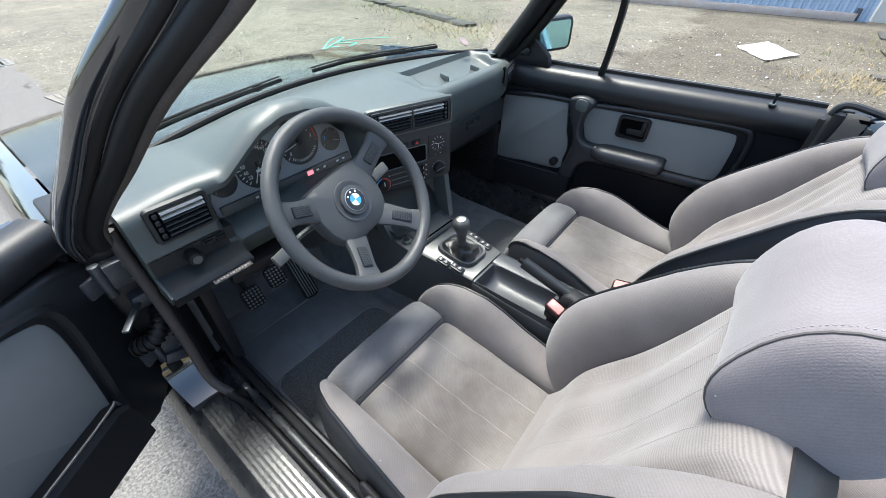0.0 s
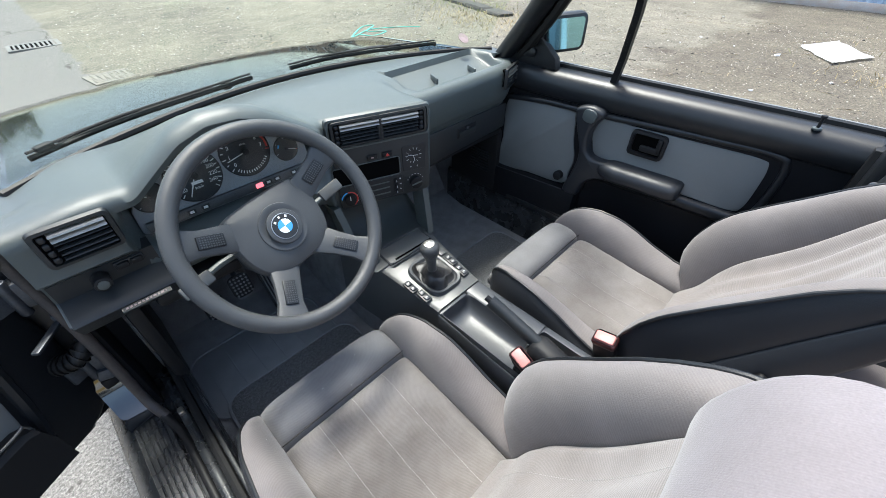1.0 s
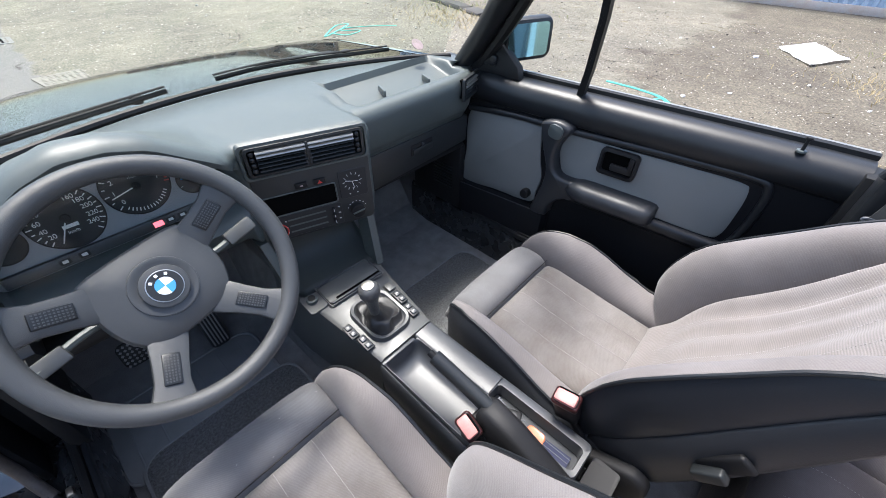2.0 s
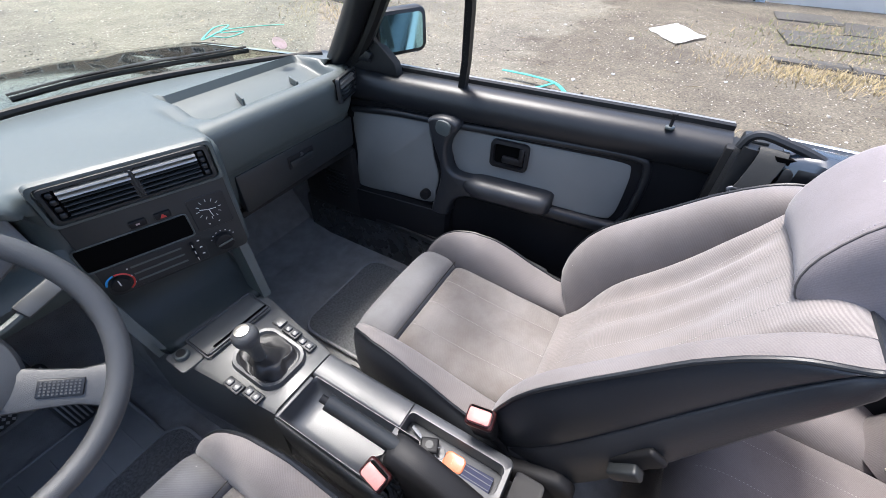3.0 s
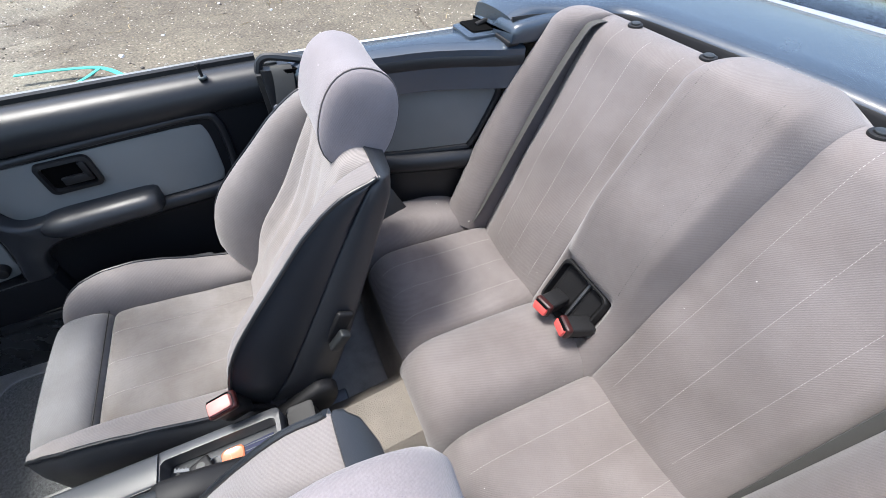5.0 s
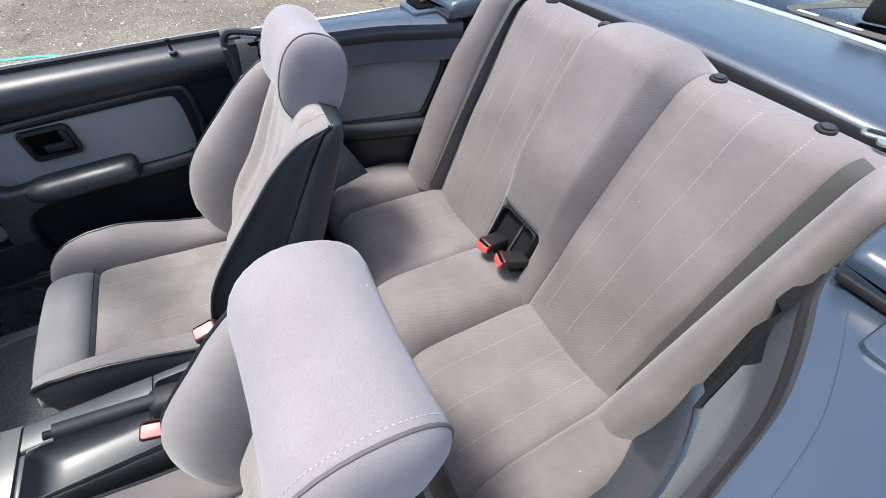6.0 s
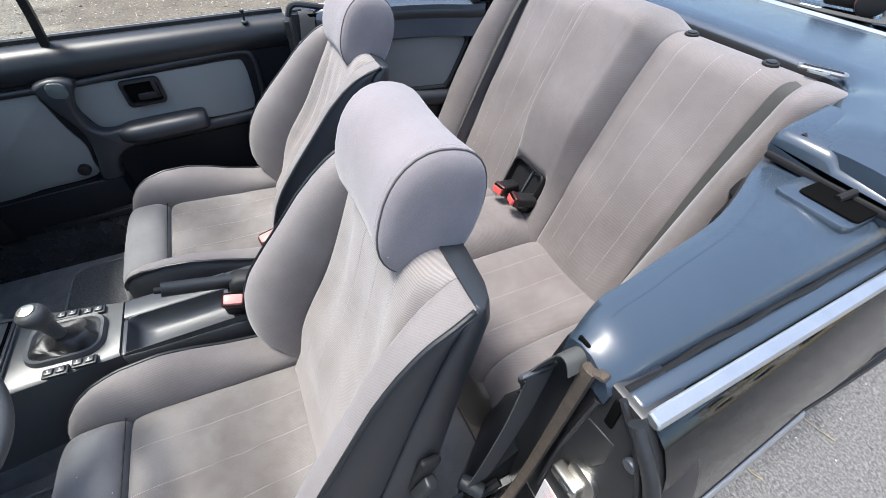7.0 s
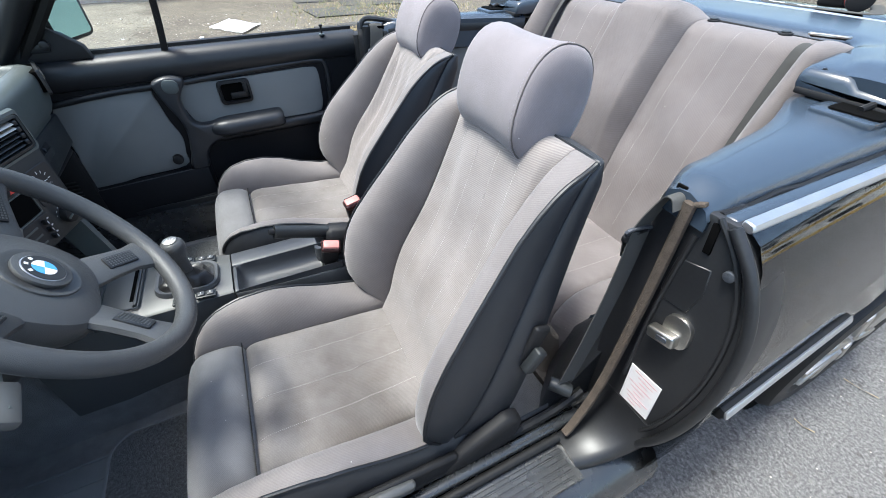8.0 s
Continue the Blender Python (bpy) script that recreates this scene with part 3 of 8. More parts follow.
def slab(name, c, s, turn, label, seed):
    rnd = random.Random(seed)
    bm = rbox((0, 0, 0), s, 0.03, 2)
    for v in bm.verts:
        v.co += Vector((rnd.uniform(-1, 1), rnd.uniform(-1, 1), rnd.uniform(-0.6, 0.6))) * 0.02
    moved(bm, pose(c[0], c[1], ground_z(c[0]) + c[2], 0, 0, turn))
    tagged(part(name, bm, STONE), label, "stone", "old kerb stones")


for k in range(8):
    slab("kerb_stone", (4.78 + 0.03 * math.sin(2.1 * k), -1.42 - 0.30 * k, -0.012), (0.16 + 0.03 * math.sin(3 * k), 0.33, 0.09), 5 * math.sin(2 * k), "weathered grey kerb stone sunk in the yard", 10 + k)
for x, y, w, l, tn, sd in ((5.95, -1.95, 0.75, 1.1, 4, 30), (6.75, -2.75, 0.9, 1.3, -8, 31), (5.7, -3.1, 0.7, 0.9, 10, 32), (7.3, -1.75, 0.6, 0.7, 3, 33)):
    slab("stone_slab", (x, y, -0.005), (w, l, 0.05), tn, "dark worn stone slab among dry grass", sd)
for k in range(8):
    slab("kerb_stone", (4.45 + 0.13 * k, 3.3 + 0.46 * k, -0.01), (0.24, 0.42 + 0.03 * math.sin(k), 0.10), -16 + 3 * math.sin(4 * k), "dark kerb stone along the yard's edge", 50 + k)


def litter(name, mat, count, size, area, label, seed):
    """Small flat chips and flakes lying about."""
    rnd = random.Random(seed)
    bm = bmesh.new()
    for i in range(count):
        x, y = rnd.uniform(area[0], area[1]), rnd.uniform(area[2], area[3])
        r = size * rnd.uniform(0.3, 1.0) * (2.0 if rnd.random() < 0.03 else 1)
        a0, n = rnd.uniform(0, 6.28), rnd.choice((4, 5, 6))
        z = ground_z(x) + 0.001
        top = [bm.verts.new((x + r * rnd.uniform(0.5, 1.2) * math.cos(a0 + 6.283 * k / n), y + 0.8 * r * rnd.uniform(0.5, 1.2) * math.sin(a0 + 6.283 * k / n), z + r * rnd.uniform(0.25, 0.6))) for k in range(n)]
        low = [bm.verts.new((v.co.x * 1.0 + 0.15 * (v.co.x - x), v.co.y + 0.15 * (v.co.y - y), z)) for v in top]
        bm.faces.new(top)
        for k in range(n):
            bm.faces.new((low[k], low[(k + 1) % n], top[(k + 1) % n], top[k]))
    tagged(part(name, bm, mat), label, "litter", kind="stuff")


litter("stone_chips", CHIP, 5200, 0.0085, (1.0, 6.5, -4.0, 5.0), "pale stone chips scattered over the yard", 21)
litter("dark_grit", DARKCHIP, 3600, 0.009, (1.0, 6.5, -4.0, 5.0), "dark crumbs of broken asphalt", 22)
litter("paper_flakes", PAPER, 60, 0.022, (1.6, 7.5, -3.6, 5.0), "small white flakes of litter", 23)
litter("stone_chips", CHIP, 900, 0.012, (-0.2, 4.0, 1.9, 8.5), "pale stone chips ahead of the car", 24)
litter("stone_chips", CHIP, 500, 0.004, (-3.5, -0.85, -4.0, 0.6), "fine pale chips on the asphalt", 25)


def twigs(count, area, seed):
    rnd = random.Random(seed)
    bm = bmesh.new()
    for i in range(count):
        x, y, a, l = rnd.uniform(area[0], area[1]), rnd.uniform(area[2], area[3]), rnd.uniform(0, 3.14), rnd.uniform(0.03, 0.16)
        d, s = Vector((math.cos(a), math.sin(a), 0)) * l / 2, Vector((-math.sin(a), math.cos(a), 0)) * 0.0022
        p = Vector((x, y, ground_z(x) + 0.004))
        bend = s * rnd.uniform(-4, 4)
        v = [bm.verts.new(q) for q in (p - d - s, p + bend - s, p + d - s, p + d + s, p + bend + s + Vector((0, 0, 0.003)), p - d + s)]
        bm.faces.new(v)
    tagged(part("straw_stalks", bm, STRAW), "dry straw stalks scattered on the yard", "straw", kind="stuff")


twigs(420, (1.2, 6.5, -4.0, 4.5), 31)
twigs(60, (-3.0, -0.85, -3.5, 0.5), 32)

# drain and cover plate ahead of the car
dg = thing("drain_grate", "grey cast iron drain grate in the asphalt", "drain", (-0.34, 6.47, 0.022))
part("grate_frame", loft([[(x, y, z) for x, y in rounded(w, h, 0.02, 3, -0.34, 6.47)] for w, h, z in ((0.50, 0.36, 0.018), (0.50, 0.36, 0.034), (0.42, 0.28, 0.034), (0.42, 0.28, 0.018))], True, False), CASTIRON, dg)
part("grate_pit", rbox((-0.34, 6.47, 0.022), (0.44, 0.30, 0.012), 0), SHADE_BLACK, dg)
for k in range(9):
    part("grate_bar", rbox((-0.52 + 0.045 * k, 6.47, 0.030), (0.022, 0.29, 0.010), 0.002, 1), CASTIRON, dg)
cp = thing("cover_plate", "square chequered iron cover plate in the yard", "manhole cover", (0.02, 4.48, 0.036))
part("plate", rbox((0.02, 4.48, 0.034), (0.40, 0.36, 0.014), 0.003, 1, m=Matrix.Rotation(radians(8), 4, "Z")), PLATEIRON, cp)
for i in range(7):
    for j in range(6):
        part("plate_stud", rbox((0.02 + 0.05 * (i - 3), 4.48 + 0.05 * (j - 2.5), 0.0425), (0.028, 0.028, 0.004), 0.001, 1), PLATEIRON, cp)


def far_building(name, label, c, size, wallmat, bands, storeys, cols, turn):
    """A plain block of flats with rows of windows, some way off."""
    m = Matrix.Translation((c[0], c[1], 0)) @ Matrix.Rotation(radians(turn), 4, "Z")
    w, d, h = size
    b = thing(name, label, "building", (c[0], c[1], 0.0))
    part("wall", moved(rbox((0, 0, h / 2), (w, d, h), 0.02, 1), m), wallmat, b)
    part("roof", moved(rbox((0, 0, h + 0.15), (w + 0.6, d + 0.6, 0.3), 0.05, 1), m), STONE, b)
    fh = h / storeys
    for j in range(storeys):
        if bands:
            part("band", moved(rbox((0, d / 2 + 0.03, fh * (j + 0.18)), (w, 0.08, fh * 0.3), 0.01, 1), m), bands, b)
        for i in range(cols):
            x = -w / 2 + w * (i + 0.5) / cols
            wi = part("window", moved(rbox((x, d / 2 + 0.02, fh * (j + 0.62)), (w / cols * 0.55, 0.08, fh * 0.45), 0.01, 1), m), WALLWHITE, b)
            part("pane", moved(rbox((x, d / 2 + 0.055, fh * (j + 0.62)), (w / cols * 0.46, 0.03, fh * 0.37), 0.005, 1), m), DARKPANE, wi)
    return b


far_building("brick_building", "pale brown brick building with rows of white windows", (26, 66, 0), (30, 10, 5.6), BRICK, None, 2, 9, 180)
far_building("yellow_building", "yellow and white building with rows of windows", (-11, -27, 0), (24, 10, 6.0), WALLWHITE, YELLOW, 2, 9, -20)


def tree(at, h, seed, label):
    rnd = random.Random(seed)
    t = thing("tree", label, "tree", (at[0], at[1], 0), "trees ahead of the yard")
    base = Vector((at[0], at[1], 0))
    part("trunk", sweep([base + Vector((0.05 * math.sin(k), 0.04 * k, h * 0.1 * k)) for k in range(6)], circle(0.22, 10), up=(0, 1, 0), scales=[1.25, 1, 0.9, 0.8, 0.65, 0.5]), BARK, t)
    bm = bmesh.new()
    for k in range(7):
        a = 6.283 * k / 7 + rnd.uniform(-0.3, 0.3)
        tip = base + Vector((math.cos(a) * h * 0.28, math.sin(a) * h * 0.28, h * rnd.uniform(0.6, 0.85)))
        part("limb", sweep([base + Vector((0.05, 0.15, h * 0.42)), (base + Vector((0, 0, h * 0.55)) + tip) / 2, tip], circle(0.08, 6), up=(0.3, 0.2, 1), scales=[1, 0.7, 0.3]), BARK, t)
        for c in range(7):
            o = tip + Vector((rnd.gauss(0, 1), rnd.gauss(0, 1), rnd.gauss(0, 0.8))) * h * 0.085
            for l in range(55):
                p = o + Vector((rnd.gauss(0, 1), rnd.gauss(0, 1), rnd.gauss(0, 0.8))) * h * 0.05
                u = Vector((rnd.uniform(-1, 1), rnd.uniform(-1, 1), rnd.uniform(-1, 1))).normalized() * 0.13
                w = u.cross(Vector((rnd.uniform(-1, 1), rnd.uniform(-1, 1), rnd.uniform(-1, 1)))).normalized() * 0.08
                bm.faces.new([bm.verts.new(q) for q in (p - u, p + w, p + u, p - w)])
    part("crown", bm, LEAF, t)


for k, (x, y, hh) in enumerate(((-17, 30, 4.5), (-11, 33, 5.5), (-5, 34, 5.5), (-25, 24, 4.5))):
    tree((x, y), hh, 70 + k, "broad green tree at the end of the yard")

# ---- the car's body ----


def belt_x(y):
    """Half width at the door's inner belt line."""
    return 0.655 - 0.09 * (max(y, -0.62) + 0.05)


car = thing("convertible_car", "black convertible car with its top folded and driver's door open", "car", (0, 0, 0))


def floor_pan():
    bm = prism([(-0.62, -0.75), (0.62, -0.75), (0.62, 0.55), (-0.62, 0.55)], "z", 0.17, 0.215)
    part("floor_carpet", bm, CARPET, car, "dark grey floor carpet")
    # toe board
    for sx in (-1, 1):
        rings = []
        for x in (0.10 * sx, 0.62 * sx):
            rings.append([(x, y, z) for y, z in ((0.45, 0.212), (0.58, 0.24), (0.74, 0.50), (0.78, 0.75), (0.80, 0.75), (0.80, 0.2))])
        part("toe_board", loft(rings), CARPET, car)
    # tunnel
    rings = []
    for y, w, h in ((0.75, 0.14, 0.50), (0.2, 0.13, 0.46), (-0.1, 0.105, 0.42), (-0.5, 0.095, 0.38), (-0.80, 0.10, 0.36)):
        rings.append([(-w, y, 0.20), (-w * 0.92, y, h * 0.75), (-w * 0.7, y, h * 0.96), (0, y, h), (w * 0.7, y, h * 0.96), (w * 0.92, y, h * 0.75), (w, y, 0.20)])
    part("tunnel_carpet", loft(rings), CARPET, car, "carpeted transmission tunnel")
    # rear foot well and the carpeted heel board under the bench
    for sx in (-1, 1):
        rings = []
        for x in (0.112, 0.20, 0.35, 0.452, 0.470):
            back = 0.02 * ease(0.44, 0.47, x)
            rings.append([(sx * x, y - back, z) for y, z in ((-0.735, 0.232), (-0.752, 0.250), (-0.764, 0.30), (-0.769, 0.352), (-0.774, 0.364), (-0.790, 0.368), (-0.82, 0.368), (-0.82, 0.232))])
        part("heel_board_carpet", loft(rings), CARPET_TAN, car, "dusty brownish carpet on the heel board", 60)
    part("rear_floor_carpet", prism([(-0.60, -1.0), (0.60, -1.0), (0.60, -0.74), (-0.60, -0.74)], "z", 0.19, 0.235), CARPET_TAN, car, "dusty brownish rear carpet")
    rings = []
    for y, h in ((-0.50, 0.375), (-0.62, 0.37), (-0.80, 0.40), (-0.90, 0.42)):
        rings.append([(-0.115, y, 0.22), (-0.105, y, h * 0.85), (-0.06, y, h), (0.06, y, h), (0.105, y, h * 0.85), (0.115, y, 0.22)])
    part("rear_tunnel_carpet", loft(rings), CARPET_TAN, car, "faded brown tunnel carpet")


floor_pan()


def sill(sx):
    sec = [(0.602, 0.20), (0.602, 0.345), (0.606, 0.366), (0.613, 0.373), (0.626, 0.372), (0.638, 0.36), (0.646, 0.348), (0.74, 0.338), (0.765, 0.325), (0.785, 0.295), (0.79, 0.25), (0.775, 0.19), (0.70, 0.165), (0.60, 0.165)]
    rings = [[(sx * x, y, z) for x, z in sec] for y in (0.55, 0.42, 0.0, -0.4, -0.70, -0.80)]
    part("sill", loft(rings), TREAD, car, "black painted door sill")
    bm = prism([(sx * x, z) for x, z in ((0.676, 0.3465), (0.742, 0.3405), (0.742, 0.3465), (0.676, 0.3525))], "y", -0.622, 0.25)
    part("tread_plate", bm, TREAD, car, "ribbed black tread plate")
    for k in range(6):
        x = 0.681 + 0.0112 * k
        part("tread_rib", rbox((sx * x, -0.181, 0.3526 - 0.09 * (x - 0.676)), (0.0090, 0.858, 0.0042), 0.0012, 1), TREAD, car)
    part("door_seal", tube(smooth_path([(sx * 0.612, 0.46, 0.60), (sx * 0.615, 0.40, 0.47), (sx * 0.619, 0.30, 0.390), (sx * 0.620, 0.1, 0.381), (sx * 0.620, -0.3, 0.381), (sx * 0.620, -0.60, 0.381), (sx * 0.621, -0.70, 0.42)], 6), 0.0095, 8), RUBBER, car, "rubber door seal")
    part("seal_carrier", rbox((sx * 0.605, -0.12, 0.376), (0.010, 1.1, 0.02), 0.003), VINYL, car)
    part("sill_trim", rbox((sx * 0.640, -0.18, 0.368), (0.021, 1.02, 0.024), 0.008, 3), TREAD, car, "smooth black sill trim")


for side in (-1, 1):
    sill(side)
part("sill_clip", rbox((-0.643, 0.19, 0.385), (0.012, 0.02, 0.012), 0.003), STEEL, car)

QUARTER = [(0.712, 0.882), (0.728, 0.872), (0.745, 0.845), (0.768, 0.78), (0.788, 0.69), (0.797, 0.60), (0.798, 0.53), (0.792, 0.44), (0.782, 0.36), (0.768, 0.28), (0.74, 0.22)]
WHEEL_Y, WHEEL_Z = -1.55, 0.30


def quarter_panel(sx):
    ys = [-0.742 - 0.02 * i for i in range(6)] + [-0.88 - 0.07 * i for i in range(24)]
    rings = []
    for y in ys:
        d = abs(y - WHEEL_Y)
        low = WHEEL_Z + math.sqrt(max(0, 0.36 ** 2 - d * d)) if d < 0.36 else 0.2
        back = max(0, -1.2 - y)
        ring = []
        for x, z in QUARTER:
            zz = max(z, low) if z < 0.7 else z
            xx = x - 0.05 * back ** 2 - 0.045 * max(0, -0.75 - y)
            if d < 0.40 and z < 0.72:
                xx += 0.012 * math.exp(-((math.hypot(d, zz - WHEEL_Z) - 0.37) / 0.03) ** 2)
            ring.append((sx * xx, y, zz + 0.012 * back))
        rings.append(ring)
    bm = loft(rings, closed=False)
    bmesh.ops.solidify(bm, geom=bm.faces[:], thickness=0.004)
    part("quarter_panel", bm, PAINT, car, "glossy black rear quarter panel", 50)
    # bright belt strip on its foot
    part("belt_strip", prism([(sx * 0.696, 0.878), (sx * 0.712, 0.878), (sx * 0.715, 0.884), (sx * 0.711, 0.891), (sx * 0.698, 0.893)], "y", -1.9, -0.742, 0.002, 1), CHROME, car, "bright metal belt strip")
    part("belt_rail", rbox((sx * 0.6845, -1.32, 0.874), (0.0215, 1.156, 0.024), 0.006, 3), COVER, car, "black belt rail")
    part("rail_seal", tube(smooth_path([(sx * (0.6715 + 0.0016 * math.sin(9.0 * k)), -0.745 - 0.06 * k, 0.8815 + 0.0022 * math.sin(4.1 * k)) for k in range(15)], 4), 0.0046, 8), RUBBER, car, "cracked black rubber rail seal")
    # rub strip
    part("rub_strip", moved(prism([(sx * 0.793, 0.532), (sx * 0.806, 0.536), (sx * 0.809, 0.548), (sx * 0.806, 0.560), (sx * 0.793, 0.564)], "y", -1.19, -0.76, 0.002, 1), Matrix.Translation((0, -0.75, 0)) @ Matrix.Rotation(-sx * 0.045, 4, "Z") @ Matrix.Translation((0, 0.75, 0))), VINYL_DULL, car, "black side rub strip")
    part("rub_strip_trim", moved(rbox((sx * 0.8080, -0.975, 0.5535), (0.006, 0.43, 0.015), 0.002, m=pose(0, 0, 0, 0, -sx * 24, 0)), Matrix.Translation((0, -0.75, 0)) @ Matrix.Rotation(-sx * 0.045, 4, "Z") @ Matrix.Translation((0, 0.75, 0))), CHROME, car)


def road_wheel(sx, y):
    w = part("wheel", disc((sx * 0.70, y, WHEEL_Z), 0.20, 0.17, (1, 0, 0), 40, 0.01), CHROME, car, "silver alloy wheel")
    ring = [[(sx * 0.70 + du, y + math.cos(a) * (0.25 + dv), WHEEL_Z + math.sin(a) * (0.25 + dv)) for du, dv in circle(0.095, 14, 0.05, 3.5)] for a in [2 * math.pi * i / 40 for i in range(40)]]
    part("tyre", loft(ring, True, False, True), RUBBER, w, "black tyre")
    for k in range(10):
        a = 2 * math.pi * k / 10
        part("spoke", moved(rbox((0, 0, 0.12), (0.02, 0.03, 0.13), 0.005), Matrix.Translation((sx * 0.785, y, WHEEL_Z)) @ Matrix.Rotation(a, 4, "X")), STEEL, w)
    # solid black disc painted for the shade inside the wheel arch
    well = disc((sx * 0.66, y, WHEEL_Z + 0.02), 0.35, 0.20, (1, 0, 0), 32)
    part("wheel_well_shade", well, SHADE_BLACK, car)


for side in (-1, 1):
    quarter_panel(side)
    road_wheel(side, WHEEL_Y)
    road_wheel(side, 1.02)


def b_pillar(sx):
    out = smooth_path([(sx * 0.700, 0, 0.885), (sx * 0.745, 0, 0.835), (sx * 0.778, 0, 0.76), (sx * 0.792, 0, 0.66), (sx * 0.788, 0, 0.56), (sx * 0.772, 0, 0.47), (sx * 0.745, 0, 0.40), (sx * 0.70, 0, 0.345)], 8)
    inn = smooth_path([(sx * 0.615, 0, 0.36), (sx * 0.600, 0, 0.45), (sx * 0.584, 0, 0.60), (sx * 0.580, 0, 0.75), (sx * 0.592, 0, 0.880)], 4)
    poly = [(p.x, p.z) for p in out + inn]
    part("door_jamb", prism(poly, "y", -0.80, -0.735, 0.006), JAMB, car, "black painted rear door jamb")
    rim = [(p.x, -0.728, p.z) for p in out]
    part("jamb_seal", tube(rim, 0.008, 10, up=(0, 1, 0)), JAMB, car, "black rubber jamb seal")
    part("jamb_lip", tube([(p.x - sx * 0.022, -0.733, p.z) for p in out[:-4]], 0.0042, 8, up=(0, 1, 0)), JAMB, car)
    felt = smooth_path([(sx * 0.640, -0.724, 0.888), (sx * 0.643, -0.722, 0.76), (sx * 0.648, -0.712, 0.60), (sx * 0.655, -0.690, 0.48), (sx * 0.662, -0.650, 0.395), (sx * 0.664, -0.630, 0.374)], 6)
    part("felt_seal", sweep(felt, circle(0.0085, 10, 0.006, 3), up=(0, 1, 0)), FELT, car, "worn brown felt door seal")
    # lower jamb flare on to the sill
    rings = []
    for k in range(11):
        a = radians(9 * k)
        y, z = -0.618 - 0.1155 * math.sin(a), 0.3595 + 0.100 * (1 - math.cos(a))
        x0, x1 = 0.652 - 0.012 * k / 10, 0.722 + 0.050 * (k / 10) ** 0.8
        ny, nz = math.sin(a), math.cos(a)
        rings.append([(sx * x, y + ny * d, z + nz * d) for x, d in ((x0, -0.03), (x0, -0.003), (x0 + 0.004, 0.0), (x1 - 0.022, 0.0), (x1 - 0.010, -0.003), (x1 - 0.002, -0.010), (x1, -0.020), (x1 - 0.002, -0.03))])
    part("jamb_foot", loft(rings), JAMB, car, "glossy black jamb foot on the sill", 60)
    # pressed field and rib of the jamb
    part("jamb_field", prism([(sx * x, z) for x, z in ((0.652, 0.80), (0.700, 0.812), (0.707, 0.77), (0.700, 0.728), (0.655, 0.722), (0.650, 0.745))], "y", -0.738, -0.7335, 0.0012, 1), JAMB, car)
    part("jamb_rib", tube(smooth_path([(sx * 0.660, -0.7345, 0.845), (sx * 0.657, -0.7345, 0.70), (sx * 0.660, -0.7345, 0.60), (sx * 0.664, -0.7345, 0.52)], 6), 0.0045, 8, up=(0, 1, 0)), JAMB, car)


for side in (-1, 1):
    b_pillar(side)
sp = part("striker_plate", moved(prism(rounded(0.044, 0.058, 0.019, 5), "z", -0.006, 0.004, 0.0015), plane_frame((-0.704, -0.731, 0.690), (-1, 0, 0.10), (0.10, 0, 1))), STEEL, car, "zinc plated door striker")
part("striker_block", rbox((-0.693, -0.722, 0.674), (0.046, 0.020, 0.022), 0.005, 3, m=pose(0, 0, 0, 0, 14, 0)), STEEL, sp)
part("striker_slot", rbox((-0.697, -0.7115, 0.676), (0.018, 0.002, 0.009), 0.001, 1, m=pose(0, 0, 0, 0, 14, 0)), DARKSTEEL, sp)
part("jamb_bolt", disc((-0.722, -0.731, 0.822), 0.008, 0.008, (0, 1, 0), 12, 0.002), DARKSTEEL, car)
part("jamb_slit", rbox((-0.680, -0.7335, 0.853), (0.011, 0.004, 0.046), 0.004, 2, m=pose(0, 0, 0, 0, 6, 0)), SHADE_BLACK, car)
part("torn_seal_end", rbox((-0.650, -0.728, 0.890), (0.016, 0.012, 0.006), 0.002, m=pose(0, 0, 0, 0, 24, 10)), FELT, car, "torn brown seal end")
part("belt_hole", rbox((-0.616, -0.7335, 0.888), (0.016, 0.004, 0.024), 0.007, 3), SHADE_BLACK, car)
lab = part("jamb_label", rbox((-0.703, -0.7335, 0.515), (0.062, 0.0016, 0.095), 0.0006, 1, m=pose(0, 0, 0, 0, 4, 0)), STICKER, car, "white information sticker with red print")
for k in range(9):
    part("print_bar", rbox((-0.703 + 0.003 * math.sin(5 * k), -0.7322, 0.553 - 0.0095 * k), (0.046 - 0.014 * (k % 3), 0.0006, 0.0009), 0), STICKERPRINT, lab)


def side_panel_x(sx, y):
    """Half width at the inner face of the rear side panel."""
    s = (-0.80 - y) / 0.42
    return 0.626 - 0.118 * s if sx > 0 else 0.626 - 0.035 * s - 0.112 * max(0, s) ** 4


